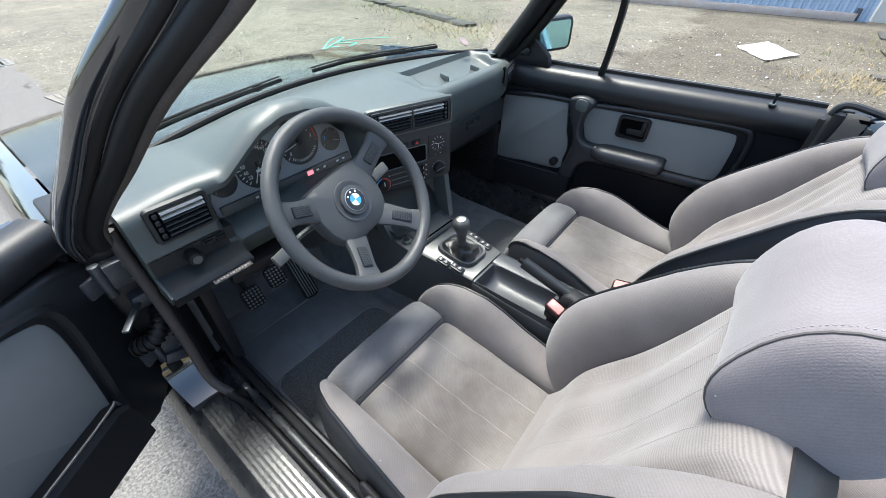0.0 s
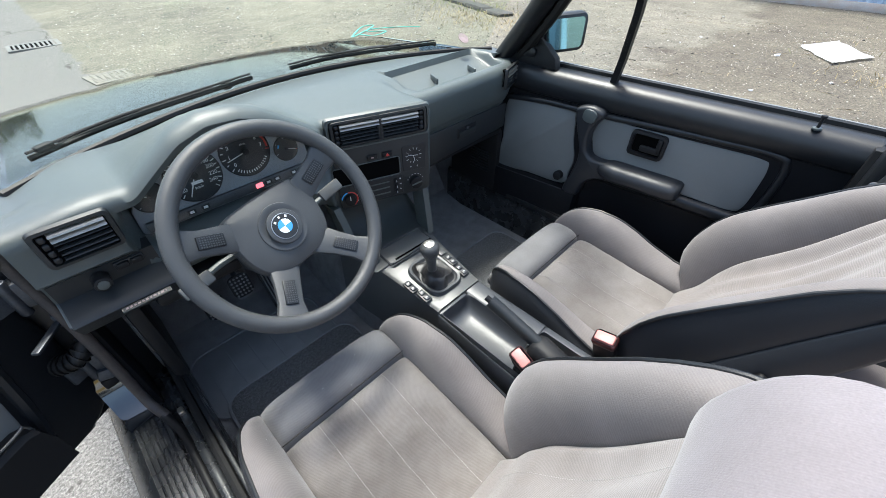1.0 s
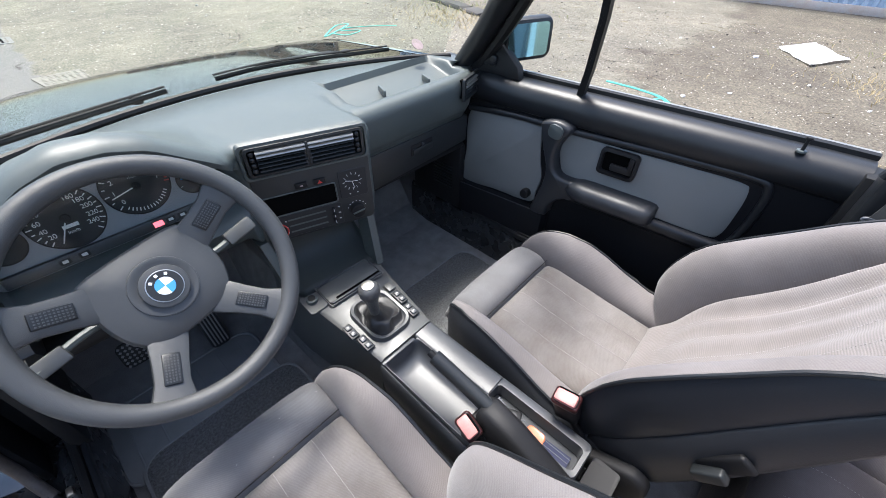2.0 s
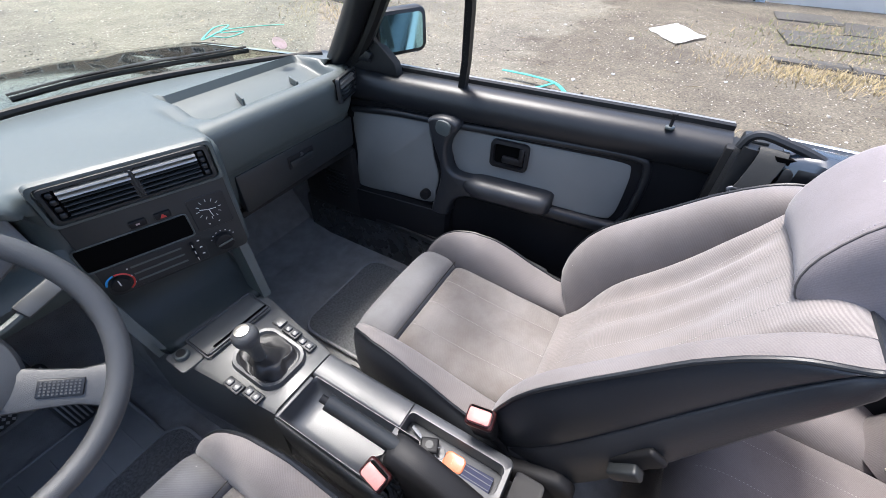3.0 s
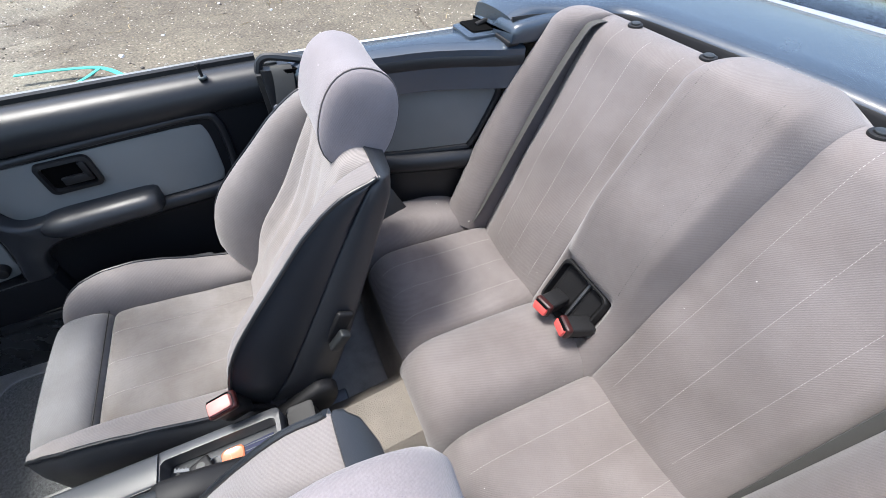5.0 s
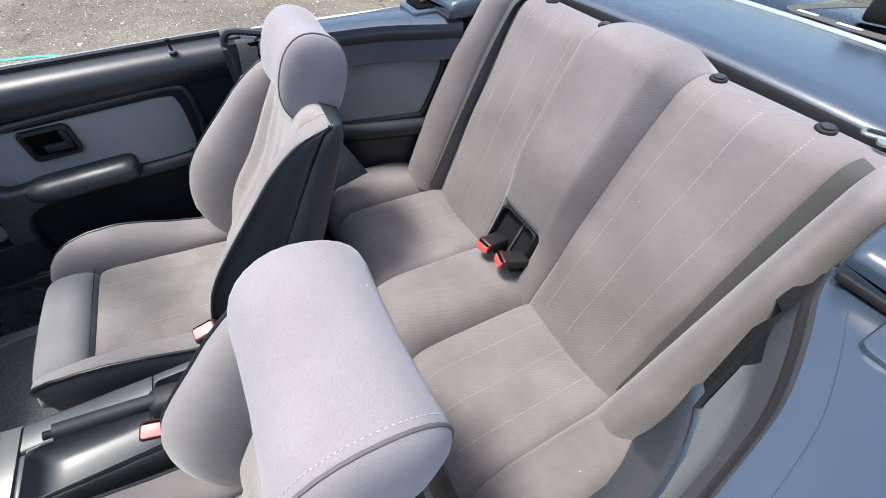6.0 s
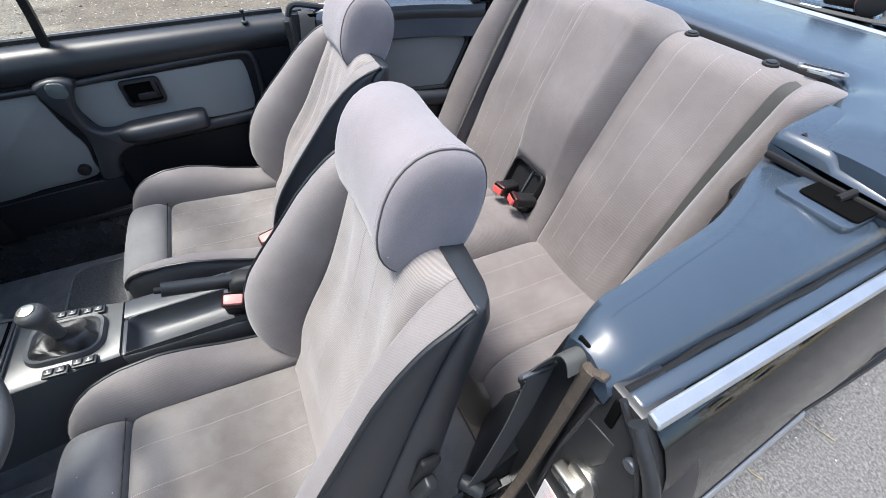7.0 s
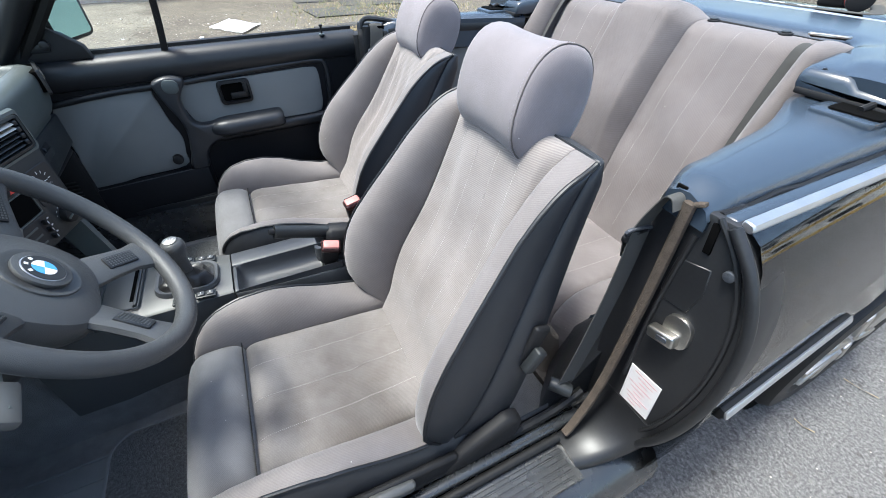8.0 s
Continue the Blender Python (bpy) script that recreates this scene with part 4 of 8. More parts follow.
def quarter_top(sx):
    """Padded cap on the car's side, between the rear seat and the outer skin."""
    inner = smooth_path([(0.594, -0.729, 0), (0.574, -0.785, 0), (0.568, -0.835, 0), (0.559, -0.89, 0), (0.540, -1.02, 0), (0.508, -1.12, 0), (0.482, -1.185, 0), (0.464, -1.25, 0)], 4)
    rings = []
    for i, p in enumerate(inner):
        xo = 0.668
        z = 0.908 + 0.006 * (1 - ease(-1.15, -0.78, p.y)) - 0.013 * ease(-0.765, -0.729, p.y)
        xi = p.x
        deep = 0.10 - 0.062 * ease(-0.775, -0.740, p.y)
        ring = [(sx * (xi + 0.03), p.y, z - 0.10), (sx * (xi + 0.008), p.y, z - 0.06), (sx * (xi - 0.002), p.y, z - 0.03), (sx * (xi + 0.006), p.y, z - 0.008), (sx * (xi + 0.022), p.y, z), (sx * ((xi + xo) / 2), p.y, z + 0.002), (sx * (xo - 0.022), p.y, z - 0.004), (sx * (xo - 0.008), p.y, z - 0.012), (sx * xo, p.y, z - 0.026), (sx * xo, p.y, z - 0.6 * deep), (sx * xo, p.y, z - deep)]
        rings.append(ring)
    part("side_cap", loft([r[3:] + [(r[3][0], r[3][1], r[10][2])] for r in rings]), COVER, car, "satin black padded side cap", 60)
    skin = []
    for r in [r for r in rings if r[3][1] < -0.741]:
        y, xi, z = r[3][1], abs(r[3][0]), r[3][2]
        px = side_panel_x(sx, min(-0.758, max(-1.283, y)))
        skin.append([(sx * x, y, h) for x, h in ((xi + 0.012, z - 0.003), (xi + 0.003, z - 0.007), (xi - 0.002, z - 0.018), (xi - 0.001, z - 0.036), (xi * 0.82 + px * 0.18, z - 0.048), (xi * 0.5 + px * 0.5, z - 0.062), (xi * 0.18 + px * 0.82 - 0.002, z - 0.074), (px - 0.002, 0.826), (px + 0.03, 0.826), (xi + 0.03, z - 0.01))])
    part("cap_roll", loft(skin), VINYL, car, "black vinyl inner roll of the side cap", 85)
    part("cap_seam", tube([Vector(r[4]) + Vector((sx * 0.010, 0, 0.0)) for r in rings[3:-4]], 0.0013, 6), COVER, car)
    # latch opening at its rear
    fr = prism(rounded(0.10, 0.135, 0.012, 3, sx * 0.592, -1.205), "z", 0.908, 0.922, 0.003)
    part("latch_frame", fr, COVER, car, "plastic frame round a top latch opening")
    # the opening's inner shade is a flat black plate
    part("latch_hole", prism(rounded(0.078, 0.10, 0.008, 3, sx * 0.602, -1.208), "z", 0.915, 0.9255, 0.001, 1), SHADE_BLACK, car)
    part("latch", tube([(sx * 0.60, -1.235, 0.925), (sx * 0.604, -1.21, 0.932), (sx * 0.60, -1.185, 0.926)], 0.006, 8), VINYL_DULL, car)


for side in (-1, 1):
    quarter_top(side)


def tonneau():
    """Satin black cover over the folded top: two side arms and a broad rear deck."""
    half_in = [(0.505, -1.225), (0.50, -1.30), (0.47, -1.36), (0.445, -1.40), (0.44, -1.45), (0.40, -1.487), (0.30, -1.50), (0.15, -1.51), (0.0, -1.515)]
    half_out = [(0.665, -1.215), (0.69, -1.32), (0.70, -1.45), (0.70, -1.58), (0.685, -1.72), (0.62, -1.83), (0.45, -1.865), (0.22, -1.875), (0.0, -1.88)]
    inn = [(-x, y) for x, y in half_in] + [(x, y) for x, y in reversed(half_in[:-1])]
    out = [(-x, y) for x, y in half_out] + [(x, y) for x, y in reversed(half_out[:-1])]
    inn = smooth_path([(x, y, 0) for x, y in inn], 4)
    out = smooth_path([(x, y, 0) for x, y in out], 4)
    rings = []
    for p, q in zip(inn, out):
        front = ease(-1.30, -1.20, max(p.y, -1.30))
        top = 0.975 - 0.02 * front
        ring = [p + Vector((0, 0, top - 0.055)), p + Vector((0, 0, top - 0.014))]
        for k, h in ((0.02, -0.004), (0.06, 0.002), (0.2, 0.005), (0.4, 0.007), (0.6, 0.007), (0.8, 0.005), (0.94, 0.0), (0.985, -0.014)):
            ring.append(p.lerp(q, k) + Vector((0, 0, top + h)))
        ring.append(q + Vector((0, 0, top - 0.05)))
        rings.append(ring)
    bm = loft(rings, closed=True)
    # added dull black strip that gives the cover's front face its shade
    lip = []
    for p in inn:
        q = p + (Vector((0, -1.10, 0)) - p).normalized() * 0.007
        lip.append([Vector((r.x, r.y, z)) for r, z in ((q, 0.905), (q, 0.960), (q.lerp(p, 0.5), 0.966), (p.lerp(q, -0.6), 0.964), (p, 0.905))])
    part("cover_front_shade", loft(lip), VINYL_DULL, car, "added black strip for the shaded front face of the cover", 60)
    part("top_cover", bm, COVER, car, "satin black cover over the folded convertible top", 45)
    for sx in (-1, 1):
        dz = 0.0 if sx < 0 else -0.008
        nose = [[(sx * x, y, z + dz) for x, z in ((x0 + 0.004, 0.926), (x0, 0.934), (x0, t - 0.010), (x0 + 0.004, t - 0.003), (x0 + 0.012, t), (0.545, t), (0.556, t - 0.003), (0.570, t - 0.016), (0.640, t - 0.019), (0.660, t - 0.022), (0.668, t - 0.032), (0.668, 0.934), (0.662, 0.926))] for y, x0, t in ((-1.212, 0.478, 0.950), (-1.215, 0.474, 0.958), (-1.222, 0.472, 0.963), (-1.240, 0.470, 0.967), (-1.28, 0.466, 0.971), (-1.34, 0.462, 0.976))]
        part("cover_nose", loft(nose), COVER, car, "stepped front end of the top cover", 50)
        part("nose_lip", rbox((sx * 0.572, -1.222, 0.924 + dz), (0.185, 0.030, 0.012), 0.004, 2), VINYL_DULL, car)
    part("cover_channel", sweep(smooth_path([(-0.47, -1.385, 0.925), (-0.43, -1.462, 0.925), (-0.3, -1.488, 0.928), (0, -1.50, 0.928), (0.3, -1.488, 0.928), (0.43, -1.462, 0.925), (0.47, -1.385, 0.925)], 6), [(-0.02, -0.02), (0.02, -0.02), (0.02, 0.015), (-0.02, 0.015)]), VINYL_DULL, car)
    # boot lid behind the cover
    rings = []
    for y, z in ((-1.885, 0.955), (-1.90, 0.962), (-2.1, 0.965), (-2.35, 0.955), (-2.42, 0.935), (-2.44, 0.80)):
        rings.append([(x, y, z - 0.03 * (x / 0.68) ** 4) for x in [-0.68 + 0.136 * i for i in range(11)]])
    bm = loft(rings, closed=False)
    bmesh.ops.solidify(bm, geom=bm.faces[:], thickness=0.01)
    part("boot_lid", bm, PAINT, car, "glossy black boot lid", 50)
    part("boot_gap_strip", tube(smooth_path([(-0.66, -1.84, 0.955), (-0.45, -1.878, 0.965), (0, -1.889, 0.97), (0.45, -1.878, 0.965), (0.66, -1.84, 0.955)], 6), 0.007, 8), CHROME, car, "bright strip behind the top cover")


tonneau()


def front_body():
    half = 0.712
    rings = []
    for j in range(21):
        k = j / 20
        row = []
        for x in [half * (-1 + i / 14) for i in range(29)]:
            y = (0.626 - 0.47 * x * x) * (1 - k) + 1.68 * k
            s = y - 0.66
            z = 0.827 - 0.075 * s - 0.60 * max(0, s - 0.45) ** 2 + 0.034 * (1 - (abs(x) / half) ** 2.2) - 0.005 * math.exp(-((abs(x) - 0.40) / 0.03) ** 2)
            row.append((x, y, z - (0.05 if j == 20 else 0)))
        rings.append(row)
    bm = loft(rings, closed=False)
    bmesh.ops.solidify(bm, geom=bm.faces[:], thickness=0.008)
    part("bonnet", bm, PAINT, car, "glossy black bonnet", 50)
    for sx in (-1, 1):
        rings = []
        for y in (0.40, 0.55, 0.8, 1.1, 1.2, 1.3, 1.4, 1.5, 1.6, 1.68):
            z = 0.836 - 0.075 * (y - 0.66) - 0.60 * max(0, y - 1.11) ** 2
            rings.append([(sx * x, y, z + dz) for x, dz in ((0.715, -0.04), (0.717, -0.008), (0.738, -0.007), (0.760, -0.012), (0.780, -0.026), (0.794, -0.055), (0.80, -0.16), (0.80, -0.3), (0.79, -0.5), (0.72, -0.55), (0.71, -0.3))])
        part("wing", loft(rings), PAINT, car, "glossy black front wing", 45)
    # cowl and wipers
    rings = []
    for i in range(17):
        x = -0.64 + 0.08 * i
        y = 0.612 - 0.47 * x * x
        rings.append([(x, y - 0.02, 0.862), (x, y - 0.006, 0.866), (x, y + 0.008, 0.858), (x, y + 0.020, 0.815), (x, y + 0.020, 0.79), (x, y - 0.02, 0.79)])
    part("cowl_panel", loft(rings), DOORBLACK, car, "black plastic cowl panel")
    part("screen_seal", tube(smooth_path([(-0.655, 0.395, 0.878), (-0.5, 0.482, 0.882), (-0.25, 0.570, 0.885), (0, 0.600, 0.886), (0.25, 0.570, 0.885), (0.5, 0.482, 0.882), (0.655, 0.395, 0.878)], 6), 0.009, 8), RUBBER, car, "black windscreen rubber seal")
    for arm, blade in (([(-0.16, 0.665, 0.878), (-0.24, 0.640, 0.892), (-0.42, 0.575, 0.898), (-0.545, 0.512, 0.897)], [(-0.60, 0.478, 0.896), (-0.42, 0.560, 0.896), (-0.10, 0.628, 0.898)]), ([(0.42, 0.625, 0.880), (0.36, 0.635, 0.896), (0.24, 0.648, 0.900), (0.14, 0.648, 0.899)], [(0.02, 0.638, 0.896), (0.2, 0.632, 0.897), (0.52, 0.535, 0.896)])):
        w = part("wiper_arm", sweep(smooth_path(arm, 6), circle(0.010, 8, 0.004)), VINYL_DULL, car, "black windscreen wiper")
        part("wiper_blade", sweep(smooth_path(blade, 6), circle(0.004, 6, 0.006)), RUBBER, w)
        part("blade_frame", sweep(smooth_path([Vector(p) + Vector((0, 0.008, 0.008)) for p in blade], 6), circle(0.004, 6, 0.0025)), VINYL_DULL, w)
        part("wiper_hub", disc(Vector(arm[0]) + Vector((0, 0, 0.006)), 0.014, 0.02, (0, 0, 1), 16, 0.004), VINYL_DULL, w)
    part("wiper_joint", rbox((-0.572, 0.497, 0.903), (0.034, 0.018, 0.014), 0.005, m=Matrix.Rotation(radians(28), 4, "Z")), VINYL_DULL, car)


front_body()


def screen_y(x, k):
    """The windscreen's place ahead, from its foot (k 0) to its top rail (k 1)."""
    return (0.600 - 0.47 * x * x) * (1 - k) + (0.03 - 0.12 * x * x) * k


def windscreen():
    rings = []
    for j in range(9):
        k = j / 8
        w = 0.64 * (1 - k) + 0.46 * k
        rings.append([(w * (-1 + i / 8), screen_y(w * (-1 + i / 8), k), 0.89 + 0.43 * k) for i in range(17)])
    bm = loft(rings, closed=False)
    bmesh.ops.solidify(bm, geom=bm.faces[:], thickness=0.004)
    g = part("windscreen_glass", bm, WINDOW, car, "clear slightly green windscreen", 60)
    g.visible_shadow = False
    top = [(0.50 * (-1 + i / 8), screen_y(0.50 * (-1 + i / 8), 1) - 0.015, 1.33) for i in range(17)]
    part("screen_header", sweep(top, circle(0.035, 12, 0.02, 3)), VINYL, car, "black windscreen header rail")
    line = smooth_path([(0.672, 0.40, 0.80), (0.652, 0.315, 0.895), (0.590, 0.17, 1.05), (0.515, 0.045, 1.20), (0.462, -0.03, 1.325)], 6)
    part("screen_pillar", sweep(line, circle(0.034, 14, 0.026, 2.6)), VINYL, car, "black windscreen pillar trim")
    part("pillar_seal", tube([p + Vector((0.012, -0.045, -0.012)) for p in line], 0.016, 8), RUBBER, car, "black rubber pillar seal")
    part("pillar_skin", sweep([p + Vector((0.036, 0.012, 0.006)) for p in line], circle(0.014, 10, 0.03, 3)), PAINT, car)
    # driver's side: open door, so the seals and the painted flange lie bare
    inner = [(-0.694, 0.262, 0.835), (-0.692, 0.228, 0.885), (-0.670, 0.168, 0.945), (-0.640, 0.098, 1.008), (-0.596, -0.012, 1.110), (-0.534, -0.115, 1.200), (-0.470, -0.19, 1.290)]
    outward = [(-0.052, 0.0, 0.0), (-0.055, 0.005, 0.0), (-0.060, 0.022, 0.0), (-0.066, 0.045, 0.0), (-0.069, 0.070, 0.0), (-0.070, 0.094, 0.0), (-0.070, 0.10, 0.0)]

    def flange(f, ahead=0.0):
        return smooth_path([Vector(p) + Vector(d) * f + Vector((0, ahead, 0)) for p, d in zip(inner, outward)], 6)
    part("screen_pillar", sweep(flange(0.30, 0.022), circle(0.019, 16, 0.017, 2.4)), RUBBER, car, "black windscreen pillar trim", 80)
    part("pillar_core", sweep(flange(0.68, 0.022), circle(0.021, 16, 0.017, 2.4)), RUBBER, car, "", 80)
    part("pillar_seal", sweep(flange(0.06), circle(0.008, 14, 0.010, 2.2)), SEALBROWN, car, "dusty brown rubber door seal", 80)
    part("pillar_seal", tube(flange(0.27), 0.0145, 18), RUBBER, car, "black rubber pillar seal", 80)
    part("pillar_channel", tube(flange(0.47, 0.010), 0.012, 14), PAINT, car, "", 80)
    part("pillar_seal", tube(flange(0.62), 0.0105, 14), RUBBER, car, "", 80)
    part("pillar_skin", sweep(flange(0.83, 0.002), circle(0.011, 18, 0.016, 2.4)), PAINT, car, "glossy black pillar skin", 80)
    part("pillar_strip", tube(flange(0.99), 0.0035, 10), CHROME, car, "bright pillar strip", 80)
    part("round_sticker", disc((0.535, screen_y(0.535, 0.09) - 0.004, 0.928), 0.019, 0.0012, (0, -0.6, 0.75), 24), FADED, car, "round faded sticker on the windscreen")


windscreen()


def rear_side_trim(sx):
    """Inner side panel beside the rear seat, with a cloth inset, an elbow ledge and a black frame."""
    t = thing("rear_side_panel", "black vinyl rear side panel with a grey cloth inset", "side panel", (sx * 0.6, -0.95, 0.22), "rear side panels")

    def at(s, z, off=0.0):
        y = -0.80 - 0.42 * s
        lean = 0.22 * (0.80 - max(0.64, min(0.80, z))) if sx < 0 else 0.0
        return Vector((sx * (side_panel_x(sx, y) - lean - off), y, z))
    rings = []
    for i in range(9):
        s = i / 8
        rings.append([at(s, 0.22), at(s, 0.60), at(s, 0.86), at(s, 0.86, -0.05), at(s, 0.22, -0.05)])
    part("panel", loft(rings), VINYL, t)
    ol = [(p.x, p.y) for p in smooth_path([(0.16, 0.785, 0), (0.20, 0.797, 0), (0.60, 0.806, 0), (0.90, 0.808, 0), (0.955, 0.800, 0), (0.945, 0.770, 0), (0.86, 0.690, 0), (0.81, 0.655, 0), (0.74, 0.648, 0), (0.20, 0.640, 0), (0.16, 0.655, 0)], 4, True)]
    pts = [at(a, b) for a, b in ol]
    fr = [at(0.55 + (a - 0.55) * 1.05, 0.725 + (b - 0.725) * 1.12, 0.004) for a, b in ol]
    part("inset_frame", tube(fr, 0.009 if sx > 0 else 0.005, 8, True, up=(sx, 0, 0)), VINYL, t)
    bm = loft([[p - Vector((sx * 0.004, 0, 0)) for p in pts], [p + Vector((sx * 0.02, 0, 0)) for p in pts]])
    part("cloth_inset", bm, DOORCLOTH, t, "grey cloth inset")
    rings = []
    for i in range(9):
        s = 0.12 + 0.86 * i / 8
        e = math.sin(math.pi * min(1, 0.15 + 0.7 * i / 8)) ** 0.6
        rings.append([at(s, 0.570, 0.0), at(s, 0.575, 0.022 * e), at(s, 0.590, 0.034 * e), at(s, 0.608, 0.038 * e), at(s, 0.622, 0.030 * e), at(s, 0.632, 0.014 * e), at(s, 0.636, 0.0), at(s, 0.61, -0.02)])
    if sx < 0:
        # broad sloping ledge down to the cushion's edge
        rings = []
        for i in range(11):
            s = 0.02 + 0.98 * i / 10
            y = -0.80 - 0.42 * s
            xa, xc = side_panel_x(sx, y) - 0.034, 0.505 + 0.020 * (1 - ease(-0.95, -0.82, y)) - 0.048 * (1 - ease(-1.17, -1.00, y)) - 0.018 * (1 - ease(-1.23, -1.15, y))
            prof = [(xa + 0.01, 0.650), (xa - 0.004, 0.646), (xa - 0.012, 0.636)]
            prof += [(xa - 0.012 + (xc - xa + 0.020) * q ** 1.15, 0.636 - 0.145 * q - 0.014 * math.sin(math.pi * q)) for q in (0.2, 0.4, 0.6, 0.8, 0.93)]
            prof += [(xc + 0.002, 0.482), (xc, 0.465), (xc + 0.002, 0.42), (xa + 0.01, 0.42)]
            rings.append([(sx * x, y, z) for x, z in prof])
    # bluish cover colour on the driver's side stands in for reflected sky
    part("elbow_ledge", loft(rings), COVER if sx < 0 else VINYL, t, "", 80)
    # curved foot between the cushion, the floor and the door post
    rings = []
    for w, f in (((0.600, -0.88, 0.60), (0.525, -0.955, 0.46)), ((0.603, -0.82, 0.57), (0.478, -0.888, 0.42)), ((0.606, -0.77, 0.55), (0.456, -0.82, 0.36)), ((0.608, -0.72, 0.50), (0.475, -0.765, 0.27)), ((0.609, -0.68, 0.455), (0.515, -0.715, 0.235)), ((0.610, -0.650, 0.425), (0.565, -0.668, 0.235)), ((0.610, -0.635, 0.395), (0.598, -0.638, 0.235))):
        w, f = Vector(w), Vector(f)
        ring = []
        for k in range(9):
            q = k / 8
            p = w.lerp(f, q) + Vector((-0.30, 0.35, 0.75)) * (0.035 * math.sin(math.pi * q) * min(1, (w - f).length / 0.2))
            ring.append((sx * p.x, p.y, p.z))
        ring.append((sx * 0.612, w.y - 0.02, f.z))
        rings.append(ring)
    part("panel_foot", loft(rings), VINYL, t, "", 70)
    return t


for side in (-1, 1):
    rear_side_trim(side)

# ---- seats ----


def front_seat(name, cx, y0, recline, outer, label):
    """Bucket seat: a separate front roll, stitched centre, raised side bolsters with piping, black shell and a barrel headrest. outer: the door's side."""
    seat = thing(name, label, "car seat", (cx, y0 - 0.2, 0.215), "front seats")
    up = Vector((0, -math.sin(radians(recline)), math.cos(radians(recline))))
    out = Vector((0, up.z, -up.y))
    foot = Vector((cx, y0 - 0.375, 0.395))

    def cush(x, y, z):
        return Vector((cx + x, y0 + y, z))

    def back_at(x, v, n):
        return foot + Vector((x, 0, 0)) + up * v + out * n

    def along(table, v):
        for (v0, n0), (v1, n1) in zip(table, table[1:]):
            if v <= v1:
                t = max(0, (v - v0) / (v1 - v0))
                return n0 + (n1 - n0) * t
        return table[-1][1]

    # cushion
    def roll(u, v):
        y = 0.118 - 0.118 * v
        drop = 0.03 * max(0, 1 - v * 2.2) ** 2
        return cush(u * 0.170, y, 0.40 - drop * 0.6), Vector((0, 0.30 * (1 - v) ** 2, 1)).normalized(), 0.064 - drop + 0.004 * math.cos(u * 2), 0.08
    part("front_roll", pad(roll, 22, 18, 9, 3.6), CLOTH_ROLL, seat, "bluish grey ribbed front roll")

    def centre(u, v):
        w = 0.168 - 0.012 * v
        y = 0.004 - 0.40 * v
        z = 0.40 - 0.03 * v
        dish = 0.012 * (1 - u * u) * math.sin(math.pi * min(1, v * 1.2))
        wrinkle = (0.0012 * math.sin(22 * v + 3 * u) * math.sin(9 * u + 2) + (0.0026 * math.sin(34 * v + 9 * u + 3 * math.sin(6 * u)) * math.exp(-((u - 0.1) / 0.55) ** 2 - ((v - 0.5) / 0.2) ** 2) if outer < 0 else 0)) * math.sin(math.pi * v)
        return cush(u * w, y, z), Vector((0, 0, 1)), 0.047 - dish + wrinkle, 0.06
    # thin black line painting the shade in the crease behind the roll
    part("roll_groove_shade", tube([cush(-0.160 + 0.32 * i / 12, 0.003, 0.4385) for i in range(13)], 0.0013, 6), RUBBER, seat)
    part("cushion_centre", pad(centre, 44, 56, 10, 10), CLOTH_SEAT, seat, "sun-faded ribbed cloth with pale stitching")
    for k in (-0.5, 0.0, 0.5):
        pts = []
        for i in range(201):
            v = 0.03 + 0.90 * i / 200
            p, n, h, d = centre(k, v)
            kk = max(0, 1 - abs(k) ** 10) ** 0.45 * max(0, 1 - abs(2 * v - 1) ** 10) ** 0.45
            pts.append(p + n * (h * kk + 0.0010))
        part("stitching", seam_line(pts, 0.0005), THREAD, seat)
    for sx in (-1, 1):
        rings, ridge, skirt = [], [], []
        for i in range(30):
            t = i / 29
            y = 0.101 - 0.475 * (0.35 * t + 0.65 * t * t)
            zp = along(((-0.40, 0.440), (-0.27, 0.450), (-0.20, 0.470), (-0.14, 0.494), (-0.08, 0.511), (-0.02, 0.514), (0.03, 0.506), (0.06, 0.491), (0.082, 0.468), (0.095, 0.445), (0.101, 0.424)), y)
            xp = along(((-0.40, 0.228), (-0.25, 0.232), (-0.10, 0.228), (0.0, 0.217), (0.05, 0.203), (0.08, 0.187), (0.095, 0.174), (0.101, 0.166)), y)
            gx, gz = 0.158, 0.424 - 0.05 * max(0, -y)
            w, h = xp - gx, zp - gz
            sec = []
            for k in range(13):
                q = k / 12
                r = 1 - q
                fat = 0.010 * min(1, max(0, h) / 0.05)
                x = gx * r ** 3 + 3 * (gx + 0.05 * w) * r * r * q + 3 * (gx + 0.55 * w) * r * q * q + xp * q ** 3
                z = gz * r ** 3 + 3 * (gz + 0.72 * h + fat) * r * r * q + 3 * (zp + fat * 1.4) * r * q * q + zp * q ** 3
                sec.append(tuple(cush(sx * x, y, z)))
            sec += [tuple(cush(sx * (xp - 0.003), y, zp - 0.012)), tuple(cush(sx * gx, y, gz - 0.05))]
            rings.append(sec)
            ridge.append(cush(sx * (xp + 0.0012), y, zp + 0.0005))
            nose = ease(0.06, 0.101, y)
            skirt.append([tuple(cush(sx * x, y, z)) for x, z in ((gx, 0.30), (gx, gz - 0.03), (xp - 0.006, zp - 0.008), (xp + 0.001, zp - 0.002), (xp + 0.010 - 0.006 * nose, zp - 0.016), (xp + 0.018 - 0.012 * nose, zp * 0.5 + 0.195), (xp + 0.020 - 0.014 * nose, 0.375), (xp + 0.014 - 0.010 * nose, 0.325), (xp - 0.004, 0.302))])
        part("cushion_bolster", loft(rings), CLOTH_EDGE, seat, "padded grey side bolster", 70)
